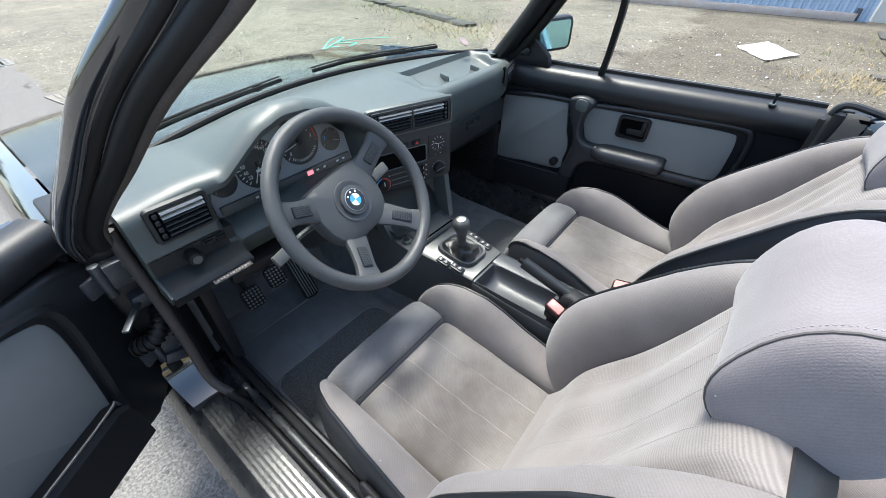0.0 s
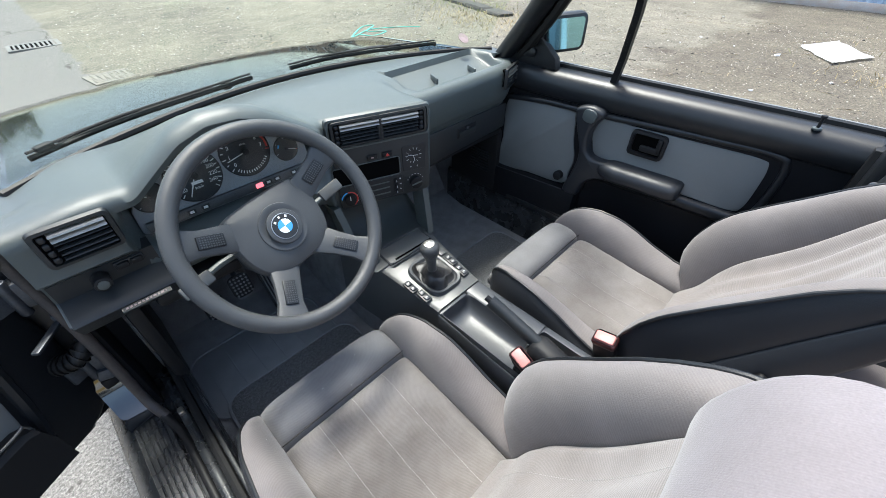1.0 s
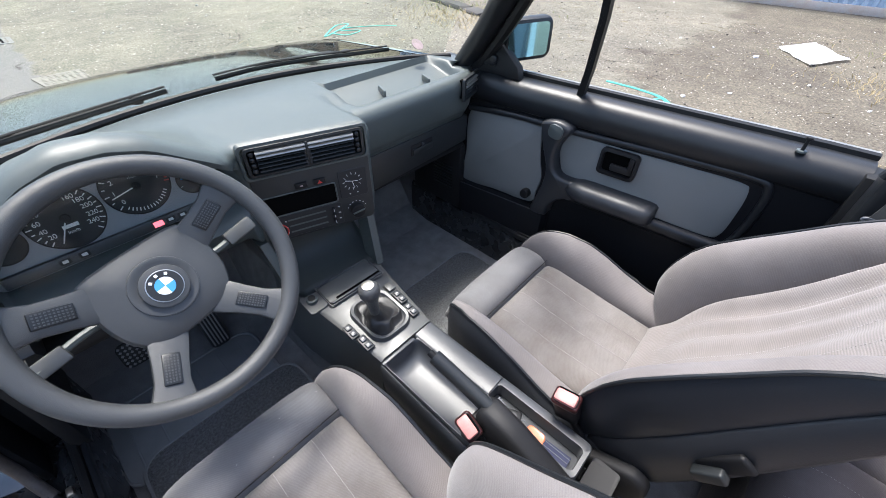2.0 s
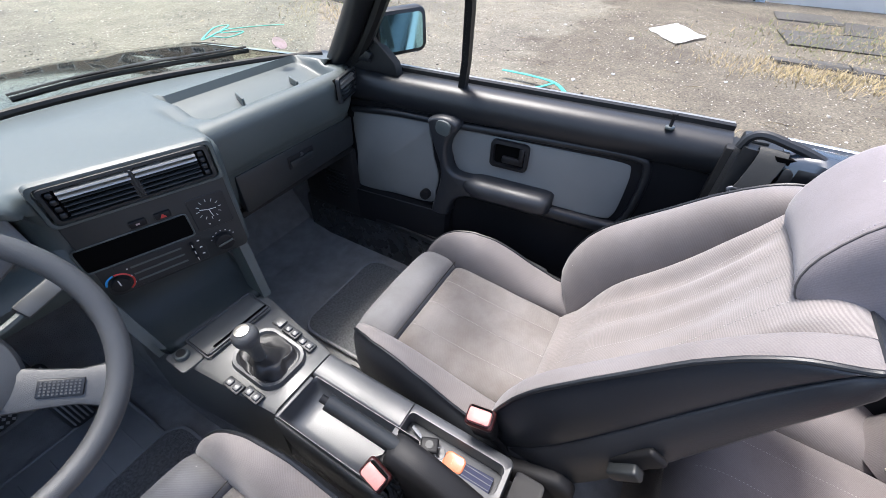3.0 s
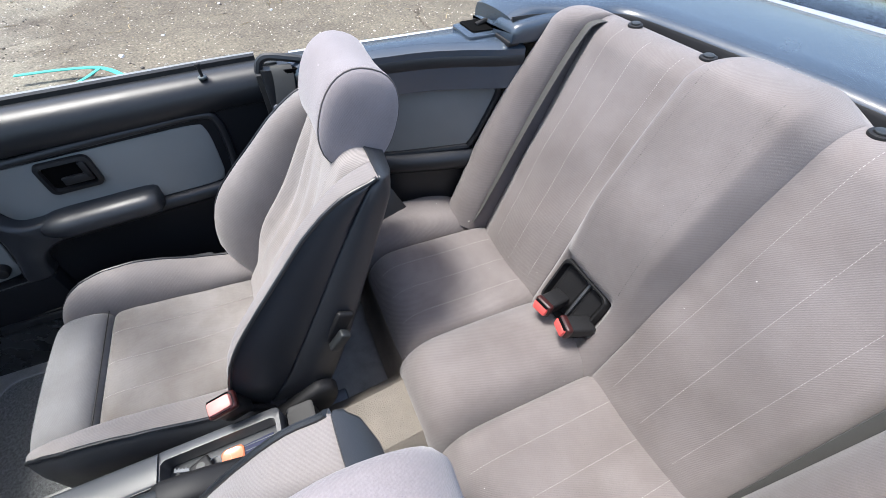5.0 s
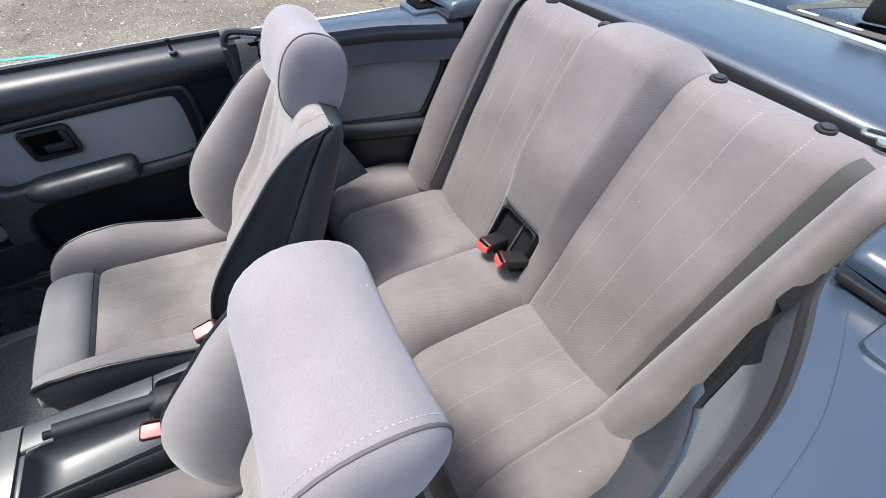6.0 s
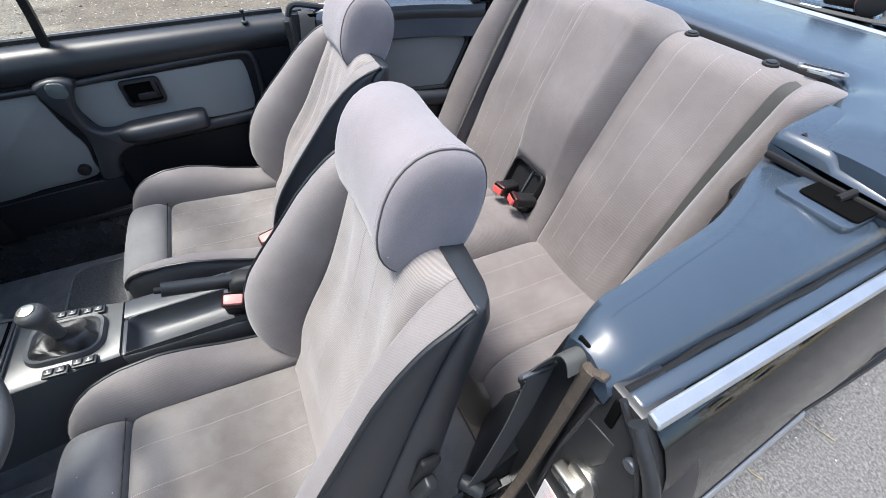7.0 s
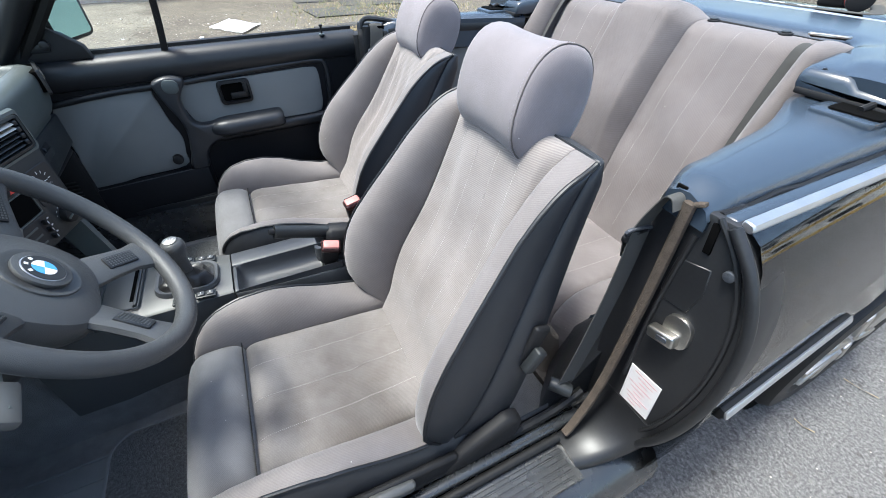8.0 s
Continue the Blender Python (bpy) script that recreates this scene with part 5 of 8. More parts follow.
        part("piping", tube(ridge, 0.0036, 8), VINYL, seat)
        part("side_skirt", loft(skirt), SHELL, seat, "black vinyl seat skirt", 60)
    part("cushion_base", rbox(cush(0, -0.14, 0.325), (0.37, 0.48, 0.07), 0.02), VINYL_DULL, seat)

    # backrest: outlines across its height v, n is the depth towards the front
    def half_width(v):
        return 0.243 - 0.012 * (1 - ease(-0.02, 0.10, v)) - 0.053 * ease(0.08, 0.56, v) - 0.004 * ease(0.53, 0.556, v)

    def ridge_n(v):
        return sum(along(((0.0, 0.060), (0.03, 0.112), (0.06, 0.137), (0.11, 0.153), (0.17, 0.160), (0.22, 0.156), (0.29, 0.139), (0.36, 0.119), (0.43, 0.100), (0.48, 0.080), (0.512, 0.062), (0.530, 0.047), (0.542, 0.032), (0.550, 0.022), (0.556, 0.016)), v + k) for k in (-0.006, 0.0, 0.006)) / 3

    def seam_n(v):
        return min(0.056 - 0.030 * (v - 0.08) / 0.46, ridge_n(v) - 0.004)

    def rear_n(v):
        return along(((-0.05, -0.060), (0.05, -0.052), (0.24, -0.044), (0.38, -0.034), (0.475, -0.026), (0.54, -0.018), (0.57, -0.010)), v)

    def centre_w(v):
        return 0.158 - 0.020 * ease(0.10, 0.52, v)

    def over_top(v):
        return math.sqrt(max(0, 1 - (max(0, v - 0.514) / 0.0435) ** 2))

    def centre_n(u, v):
        t = (v - 0.02) / 0.505
        bow = 0.016 * math.sin(math.pi * min(1, max(0, t * 1.1))) * (1 - u * u)
        lum = 0.020 * math.exp(-((t - 0.28) / 0.22) ** 2)
        puckers = 0.0062 * math.sin(15 * u + 3.5 * t) * ease(-0.6, 0.5, u) + 0.003 * math.sin(9 * u) if outer > 0 else 0.0022 * math.sin(11 * u - 3 * t) + 0.003 * math.sin(6.5 * u)
        fold = puckers * ease(0.10, 0.45, t) * (1 - ease(0.80, 1.0, t))
        groove = 0.016 * max(0, abs(u) - 0.86) / 0.14
        return 0.011 + (0.037 + lum - bow + fold - groove + 0.010 * (1 - ease(0.0, 0.07, v))) * over_top(v)
    levels = [-0.02, -0.005] + [0.012 + 0.022 * i for i in range(23)] + [0.508, 0.520, 0.530, 0.538, 0.544, 0.549, 0.553, 0.556, 0.5572]
    us = [-math.cos(math.pi * i / 44) * 0.35 + (2 * i / 44 - 1) * 0.65 for i in range(45)]
    rings = []
    for v in levels:
        w = centre_w(v)
        rings.append([tuple(back_at(u * w, v, centre_n(u, v))) for u in us] + [tuple(back_at(w + 0.002, v, max(-0.03, rear_n(v) + 0.012))), tuple(back_at(-w - 0.002, v, max(-0.03, rear_n(v) + 0.012)))])
    part("backrest_centre", loft(rings), CLOTH_WARM, seat, "sun-faded ribbed cloth with lengthwise seams", 70)
    for k in (-0.6, -0.2, 0.2, 0.6):
        pts = [back_at(k * centre_w(v), v, centre_n(k, v) + 0.0004) for v in [0.05 + 0.455 * i / 170 for i in range(171)]]
        part("stitching", seam_line(pts, 0.00035), THREAD, seat)
    for sx in (-1, 1):
        rings, ridge, flank = [], [], []
        for v in levels:
            gx, gn = centre_w(v) - 0.001, centre_n(1.0, v) - 0.004
            px, pn = half_width(v), ridge_n(v)
            w, h = px - gx, pn - gn
            sec = []
            for i in range(15):
                t = i / 14
                q = 1 - t
                x = gx * q ** 3 + 3 * (gx + 0.04 * w) * q * q * t + 3 * (gx + 0.50 * w) * q * t * t + px * t ** 3
                n = gn * q ** 3 + 3 * (gn + 0.75 * h + 0.010 * over_top(v)) * q * q * t + 3 * (pn + 0.016 * over_top(v)) * q * t * t + pn * t ** 3
                sec.append(tuple(back_at(sx * x, v, n)))
            sec += [tuple(back_at(sx * (px - 0.004), v, pn - 0.012)), tuple(back_at(sx * (gx + 0.3 * w), v, max(min(gn, pn) - 0.025, rear_n(v) + 0.010)))]
            rings.append(sec)
            ridge.append(back_at(sx * (px + 0.0008), v, pn + 0.0005))
            ns = seam_n(v)
            flank.append([tuple(back_at(sx * x, v, n)) for x, n in ((px - 0.010, pn - 0.010), (px - 0.001, pn - 0.001), (px + 0.003, pn * 0.8 + ns * 0.2 - 0.001), (px + 0.0045, pn * 0.5 + ns * 0.5), (px + 0.003, pn * 0.15 + ns * 0.85), (px - 0.001, ns - 0.001), (px - 0.012, ns - 0.002))])
        part("back_bolster", loft(rings), CLOTH_EDGE, seat, "padded grey backrest bolster", 70)
        part("piping", tube(ridge, 0.0036, 8, up=(sx, 0, 0)), VINYL, seat)
        part("side_panel", loft(flank), SHELL, seat, "black vinyl side panel of the backrest", 60)
    rings = []
    for v, kw in [(-0.03 + 0.0295 * i, 1.0) for i in range(20)] + [(0.5415, 1.0), (0.5510, 1.0), (0.5560, 0.996), (0.5592, 0.988), (0.5605, 0.970)]:
        w = half_width(v) * kw + 0.003
        nf, nb = seam_n(min(max(v, 0.02), 0.53)) - 0.002 - 0.010 * ease(0.535, 0.552, v), rear_n(v) + 0.006 * ease(0.52, 0.5605, v)
        rings.append([tuple(back_at(x, v, n)) for x, n in ((-w + 0.020, nf), (-w + 0.004, nf), (-w, nf - 0.003), (-w + 0.001, (nf + nb) / 2), (-w + 0.005, nb + 0.008), (-w + 0.012, nb - 0.001), (-w + 0.035, nb - 0.010), (-w + 0.09, nb - 0.018), (0, nb - 0.022), (w - 0.09, nb - 0.018), (w - 0.035, nb - 0.010), (w - 0.012, nb - 0.001), (w - 0.005, nb + 0.008), (w - 0.001, (nf + nb) / 2), (w, nf - 0.003), (w - 0.004, nf), (w - 0.020, nf), (0, -0.030 + 0.038 * ease(0.50, 0.545, v)))])
    part("back_panel", loft(rings), SHELL, seat, "black vinyl seat back panel", 60)
    for sx in (-1, 1):
        part("tilt_lever_plate", rbox(back_at(sx * 0.229, 0.250, -0.012), (0.014, 0.034, 0.085), 0.008, 3, m=pose(0, 0, 0, recline, 0, 0)), VINYL_DULL, seat)
        part("tilt_lever", rbox(back_at(sx * 0.243, 0.226, -0.018), (0.020, 0.022, 0.050), 0.005, 3, m=pose(0, 0, 0, recline + 10, 0, 0)), DASH_DARK, seat, "dark grey seat tilt lever")
        # recliner cover: a long rounded shell over the hinge
        cover = []
        for xx, k in ((0.244, 1.0), (0.258, 1.0), (0.265, 0.95), (0.269, 0.82), (0.270, 0.4)):
            ringc = []
            for a in range(28):
                q = 2 * math.pi * a / 28
                c, s = math.cos(q), math.sin(q)
                rad = 0.054 if c < 0 else 0.038
                off = -0.034 if c < 0 else 0.044
                y, z = off + rad * k * c, rad * k * s
                ringc.append(tuple(cush(sx * xx, -0.375 + y, 0.398 + z - 0.38 * (y))))
            cover.append(ringc)
        part("recliner_cover", loft(cover), VINYL_DULL, seat, "black plastic recliner cover", 60)
    part("height_lever_plate", rbox(cush(outer * 0.258, -0.225, 0.412), (0.016, 0.20, 0.05), 0.018, 4, m=pose(0, 0, 0, 6, 0, 0)), VINYL_DULL, seat)
    part("height_lever", rbox(cush(outer * 0.270, -0.195, 0.428), (0.018, 0.085, 0.026), 0.0088, 4, m=pose(0, 0, 0, 10, 0, 0)), CONSOLE, seat, "grey seat adjusting lever")
    for sx in (-1, 1):
        part("seat_rail", rbox(cush(sx * 0.20, -0.16, 0.25), (0.035, 0.62, 0.035), 0.006), DARKSTEEL, seat)
        part("rail_foot", rbox(cush(sx * 0.20, -0.40, 0.235), (0.05, 0.10, 0.05), 0.008), VINYL_DULL, seat)
        part("rail_foot", rbox(cush(sx * 0.20, 0.10, 0.235), (0.05, 0.08, 0.05), 0.008), VINYL_DULL, seat)
        part("base_bracket", rbox(cush(sx * 0.20, -0.14, 0.28), (0.02, 0.46, 0.05), 0.006), VINYL_DULL, seat)

    # headrest
    hc = back_at(0.012 if outer < 0 else 0.006, 0.592, 0.026)
    tilt = radians(recline * 0.7)
    hu, ho = Vector((0, -math.sin(tilt), math.cos(tilt))), Vector((0, math.cos(tilt), math.sin(tilt)))
    outline = [(0.067 * math.copysign(abs(math.cos(a)) ** 0.86, math.cos(a)) * (1.0 if math.cos(a) > 0 else 0.95), 0.088 * math.copysign(abs(math.sin(a)) ** 0.86, math.sin(a))) for a in [2 * math.pi * i / 32 for i in range(32)]]

    def ring(x, k):
        return [tuple(hc + Vector((x, 0, 0)) + ho * a * k + hu * b * k) for a, b in outline]
    rings = [ring(x * 0.82, k) for x, k in ((-0.122, 0.02), (-0.122, 0.45), (-0.119, 0.75), (-0.113, 0.92), (-0.105, 0.99), (-0.098, 1.0), (-0.06, 0.965), (0, 0.945), (0.06, 0.965), (0.098, 0.995), (0.105, 0.985), (0.113, 0.92), (0.119, 0.75), (0.122, 0.45), (0.122, 0.02))]
    part("headrest", loft(rings), CLOTH_HEAD, seat, "lilac grey barrel-shaped headrest", 70)
    part("headrest_seam", tube([Vector(p) for p in ring(-0.0862, 0.988)], 0.0014, 6, True, up=(1, 0, 0)), THREAD_DARK, seat)
    part("headrest_stitching", seam_line(smooth_path([Vector(p) for p in ring(-0.0795, 1.0005)], 7, True), 0.00032), THREAD_HEAD, seat)
    for sx in (-1, 1):
        part("headrest_post", tube([back_at(sx * 0.05, 0.48, 0.0), hc + Vector((sx * 0.05, 0, 0)) - hu * 0.05], 0.006, 8), STEEL, seat)
    return seat


front_seat("bucket_seat", -0.362, -0.080, 21.0, -1, "grey ribbed cloth driver's seat with worn cushion and black shell")
front_seat("bucket_seat", 0.342, -0.155, 29.0, 1, "grey ribbed cloth passenger seat with black vinyl shell")


def rear_bench():
    b = thing("rear_bench", "grey cloth rear bench with a raised middle section", "rear seat", (0, -1.0, 0.22))
    rec = radians(22)
    up, out = Vector((0, -math.sin(rec), math.cos(rec))), Vector((0, math.cos(rec), math.sin(rec)))

    def cushion(x0, x1, y0, y1, h, dish=0.0):
        def f(u, v):
            x = x0 + (x1 - x0) * (u + 1) / 2
            y = y0 + (y1 - y0) * v
            z = 0.36 - 0.02 * v + (-0.05 * max(0, 1 - v * 5) ** 2)
            return Vector((x, y, z)), Vector((0, 0.25 * max(0, 1 - v * 4), 1)).normalized(), h - dish * (1 - u * u) * math.sin(math.pi * v), 0.15
        return f

    def stitch(f, ks, rim_u, rim_v, lo, hi, n=130):
        for k in ks:
            pts = []
            for i in range(n + 1):
                v = lo + (hi - lo) * i / n
                p, nn, h, d = f(k, v)
                kk = max(0, 1 - abs(k) ** rim_u) ** (1 / 2.2) * max(0, 1 - abs(2 * v - 1) ** rim_v) ** (1 / 2.2)
                pts.append(p + nn * (h * kk + 0.0004))
            part("stitching", seam_line(pts, 0.00032), THREAD, b)
    for sx in (-1, 1):
        f = cushion(sx * 0.10, sx * 0.425, -0.775, -1.20, 0.10, 0.014)
        part("cushion_pad", pad(f, 24, 26, 12, 5), CLOTH_REAR, b, "grey cloth cushion with pale stitching")
        stitch(f, (-0.5, 0.0, 0.5), 12, 5, 0.10, 0.92)
        g = cushion(sx * 0.415, sx * 0.60, -0.775, -1.16, 0.125) if sx > 0 else cushion(-0.402, -0.540, -0.79, -1.19, 0.128)
        part("cushion_bolster", pad(g, 14, 22, 4, 4), CLOTH_REAR, b)

    def hump(u, v):
        p = Vector((0.115 * u, -0.765 - 0.42 * v, 0.36 - 0.05 * max(0, 1 - v * 5) ** 2))
        return p, Vector((0, 0.3 * max(0, 1 - v * 4), 1)).normalized(), 0.155 - 0.012 * u * u - 0.03 * v, 0.10
    part("middle_hump", pad(hump, 20, 26, 4, 5), CLOTH_REAR, b, "raised middle cushion")

    foot = Vector((0, -1.165, 0.40))

    def top_s(ax):
        return 0.632 + 0.026 * (1 - ease(0.05, 0.125, ax)) - 0.010 * ease(0.43, 0.54, ax)

    def edge_x(v, sx=1):
        return 0.548 - 0.062 * ease(0.30, 1.0, v) if sx > 0 else 0.500 - 0.036 * ease(0.15, 0.95, v)

    def back_n(x, s):
        """Depth of the backrest's face: a bulging middle, hollow pads and round outer bolsters."""
        ax = abs(x)
        v = s / 0.63
        middle = 0.054 + 0.052 * ease(0.20, 0.60, v) + 0.014 * math.sin(math.pi * min(1, v)) - 0.008 * (ax / 0.11) ** 2
        seat_pad = 0.028 + 0.016 * math.sin(math.pi * min(1, v * 0.9 + 0.05)) + 0.006 * math.cos((ax - 0.24) * 14) + 0.003 * math.sin(24 * s + 20 * ax) * math.exp(-((s - 0.35) / 0.2) ** 2)
        outer_roll = 0.016 + 0.094 * max(0, 1 - (((ax - 0.406) / (edge_x(v, x) - 0.406) - 0.5) / 0.56) ** 2) ** 0.6 * (1 - 0.25 * ease(0.6, 1.0, v))
        a, c = ease(0.078, 0.136, ax), ease(0.365, 0.412, ax)
        n = middle * (1 - a) + (seat_pad * (1 - c) + min(seat_pad, 0.014) * c) * a
        if ax > 0.400:
            n = max(n, outer_roll) if ax > 0.408 else n
        n -= 0.007 * math.exp(-((ax - 0.118) / 0.007) ** 2)
        if -0.075 < x < 0.112 and s < 0.21:
            n -= 0.024 * ease(-0.068, -0.050, x) * (1 - ease(0.090, 0.106, x)) * ease(0.045, 0.065, s) * (1 - ease(0.185, 0.205, s))
        k = math.sqrt(max(0, 1 - (max(0, s - top_s(ax) + 0.060) / 0.060) ** 2))
        return -0.045 + (n + 0.045) * k

    def face(x, s, off=0.0):
        return foot + Vector((x, 0, 0)) + up * s + out * (back_n(x, s) + off)

    def back_part(name, x0, x1, nx, label=""):
        rings = []
        for j in range(53):
            t = j / 40 if j <= 34 else 0.85 + 0.15 * math.sin((j - 34) / 18 * math.pi / 2)
            xe = math.copysign(edge_x(t, x1), x1) if abs(x1) > 0.5 else x1
            row = [x0 + (xe - x0) * i / nx for i in range(nx + 1)]
            ring = [face(x, top_s(abs(x)) * t) for x in row]
            ring += [foot + Vector((x, 0, 0)) + up * (top_s(abs(x)) * t) - out * 0.075 for x in (xe, x0)]
            rings.append(ring)
        part(name, loft(rings), CLOTH_REAR, b, label, 70)
    back_part("middle_backrest", -0.118, 0.118, 46, "bulging middle backrest")
    for sx in (-1, 1):
        back_part("backrest_pad", sx * 0.118, sx * 0.406, 40, "grey cloth backrest with pale stitching")
        back_part("back_bolster", sx * 0.406, sx * 0.55, 24, "round outer backrest bolster")
        for x in (0.165, 0.245, 0.325):
            pts = [face(sx * x, 0.05 + 0.565 * i / 210, 0.0004) for i in range(211)]
            part("stitching", seam_line(pts, 0.00030), THREAD, b)
        pts = [face(sx * 0.062, 0.215 + 0.40 * i / 150, 0.0004) for i in range(151)]
        part("stitching", seam_line(pts, 0.0003), THREAD_DARK, b)
        for x in (0.140, 0.322):
            q = face(sx * x, 0.6262)
            nn = (out * 0.45 + up * 0.9).normalized()
            plug = part("headrest_plug", disc(q, 0.0150, 0.010, nn, 28, 0.002), VINYL_DULL, b, "dark round headrest plug")
            part("plug_cap", disc(q + nn * 0.006, 0.0095, 0.004, nn, 24, 0.001), DASH_DARK, plug)
    # buckle pocket in the middle
    pc = foot + Vector((0.019, 0, 0)) + up * 0.125 + out * 0.062
    m = plane_frame(pc, (-1, 0, 0), up)
    rimp = loft([[(x, y, z) for x, y in rounded(w, w * 0.95, 0.018, 4)] for w, z in ((0.142, -0.02), (0.140, 0.001), (0.136, 0.004), (0.128, 0.003), (0.122, -0.022))], True, False)
    pk = part("buckle_pocket", moved(rimp, m), VINYL_DULL, b, "black plastic buckle pocket")
    part("pocket_floor", moved(prism(rounded(0.124, 0.117, 0.012, 4), "z", -0.032, -0.017), m), VINYL_DULL, pk)
    part("pocket_rib", moved(rbox((0.010, 0.004, -0.013), (0.007, 0.104, 0.010), 0.002), m), CONSOLE_DARK, pk)
    for x, w in ((-0.026, 0.056), (0.036, 0.038)):
        part("pocket_tray", moved(loft([[(px, py, z) for px, py in rounded(w + d, 0.092 + d, 0.008, 3, x, 0.004)] for d, z in ((0.0, -0.0165), (-0.004, -0.0145), (-0.010, -0.0150))]), m), VINYL_DULL, pk)


rear_bench()

# ---- dashboard ----


HOOD_TOP = [(-0.575, 0.902), (-0.50, 0.903), (-0.455, 0.935), (-0.41, 0.966), (-0.355, 0.984), (-0.30, 0.981), (-0.25, 0.966), (-0.19, 0.925), (-0.145, 0.895), (-0.11, 0.888)]


def hood_top(x):
    for (x0, z0), (x1, z1) in zip(HOOD_TOP, HOOD_TOP[1:]):
        if x0 <= x <= x1:
            return z0 + (z1 - z0) * (x - x0) / (x1 - x0)
    return 0.902 if x < -0.5 else 0.888


def dash_section(x):
    left = 1 - ease(-0.545, -0.505, x)
    hood = ease(-0.545, -0.505, x) * (1 - ease(-0.150, -0.125, x))
    cen = ease(-0.150, -0.115, x) * (1 - ease(0.125, 0.16, x))
    pas = ease(0.125, 0.19, x)
    total = left + hood + cen + pas
    left, hood, cen, pas = left / total, hood / total, cen / total, pas / total
    edge = ease(0.56, 0.68, abs(x))
    yw = 0.592 - 0.47 * x * x
    stack = 0.205 - 0.346 * x
    yf = left * 0.212 + hood * 0.205 + cen * stack + pas * (0.235 + 0.06 * edge)
    top = hood_top(x) - 0.012 * pas - 0.012 * edge
    back_top = 0.882 - 0.012 * edge
    rise = max(0, top - 0.89)
    mid = back_top + 0.006 + 0.45 * rise
    rec = ease(0.190, 0.208, x) * (1 - ease(0.575, 0.595, x))
    pts = [(yw, 0.868), (yw - 0.012, back_top), (0.46 - 0.06 * edge - 0.030 * rec, back_top + 0.006 + 0.06 * rise), (0.41 - 0.09 * edge + 0.012 * rec, back_top + 0.006 + 0.25 * rise - 0.017 * rec), (0.36 - 0.06 * edge + 0.020 * rec, mid + 0.15 * rise - 0.026 * rec), (yf + 0.085, top - 0.002 - 0.16 * rise - 0.028 * rec), (yf + 0.062 - 0.004 * rec, top - 0.001 - 0.05 * rise - 0.024 * rec), (yf + 0.045, top - 0.001 - 0.003 * rec), (yf + 0.025, top), (yf + 0.008, top - 0.006), (yf, top - 0.016)]
    face_hood = [(yf + 0.004, top - 0.028), (0.26, top - 0.030), (0.335, max(0.80, top - 0.045)), (0.31, 0.775), (0.235, 0.760), (0.222, 0.745), (0.235, 0.70), (0.30, 0.66)]
    face_flat = [(yf, top - 0.03), (yf + 0.002, 0.845), (yf + 0.004, 0.81), (yf + 0.004, 0.775), (yf + 0.004, 0.74), (yf + 0.004, 0.70), (yf + 0.01, 0.655), (yf + 0.05, 0.64)]
    face_pas = [(yf - 0.002, 0.845), (yf + 0.002, 0.81), (yf + 0.012, 0.775), (yf + 0.022, 0.757), (yf + 0.030, 0.75), (yf + 0.038, 0.70), (yf + 0.055, 0.645), (yf + 0.10, 0.615)]
    face_left = [(yf, top - 0.03), (yf + 0.0, 0.845), (yf + 0.0, 0.815), (yf - 0.003, 0.80), (yf + 0.016, 0.785), (yf + 0.018, 0.748), (yf - 0.030, 0.726), (yf + 0.0, 0.69)]
    for h, f, p, l in zip(face_hood, face_flat, face_pas, face_left):
        pts.append((hood * h[0] + cen * f[0] + pas * p[0] + left * l[0], hood * h[1] + cen * f[1] + pas * p[1] + left * l[1]))
    end = pts[-1]
    pts += [(0.50, end[1]), (0.55, 0.80)]
    return pts


dash = thing("dashboard", "dark grey grained plastic dashboard with round dials and vents", "dashboard", (0, 0.3, 0.6))
xs = sorted(set([round(-0.675 + 0.015 * i, 4) for i in range(91)] + [0.190, 0.194, 0.199, 0.204, 0.208, 0.575, 0.580, 0.590, 0.595, -0.545, -0.535, -0.525, -0.515, -0.505, -0.150, -0.142, -0.135, -0.12, -0.115, 0.125, 0.14, 0.15, 0.16, 0.19]))
part("dash_body", loft([[(x, y, z) for y, z in dash_section(x)] for x in xs]), DASH, dash, "grained dark grey dash moulding", 50)

# passenger shelf with two ribs
for x, y in ((0.325, 0.355), (0.475, 0.338)):
    part("shelf_rib", rbox((x, y - 0.012, 0.862), (0.006, 0.050, 0.018), 0.0025, m=pose(0, 0, 0, 0, 0, -20)), DASH, dash)




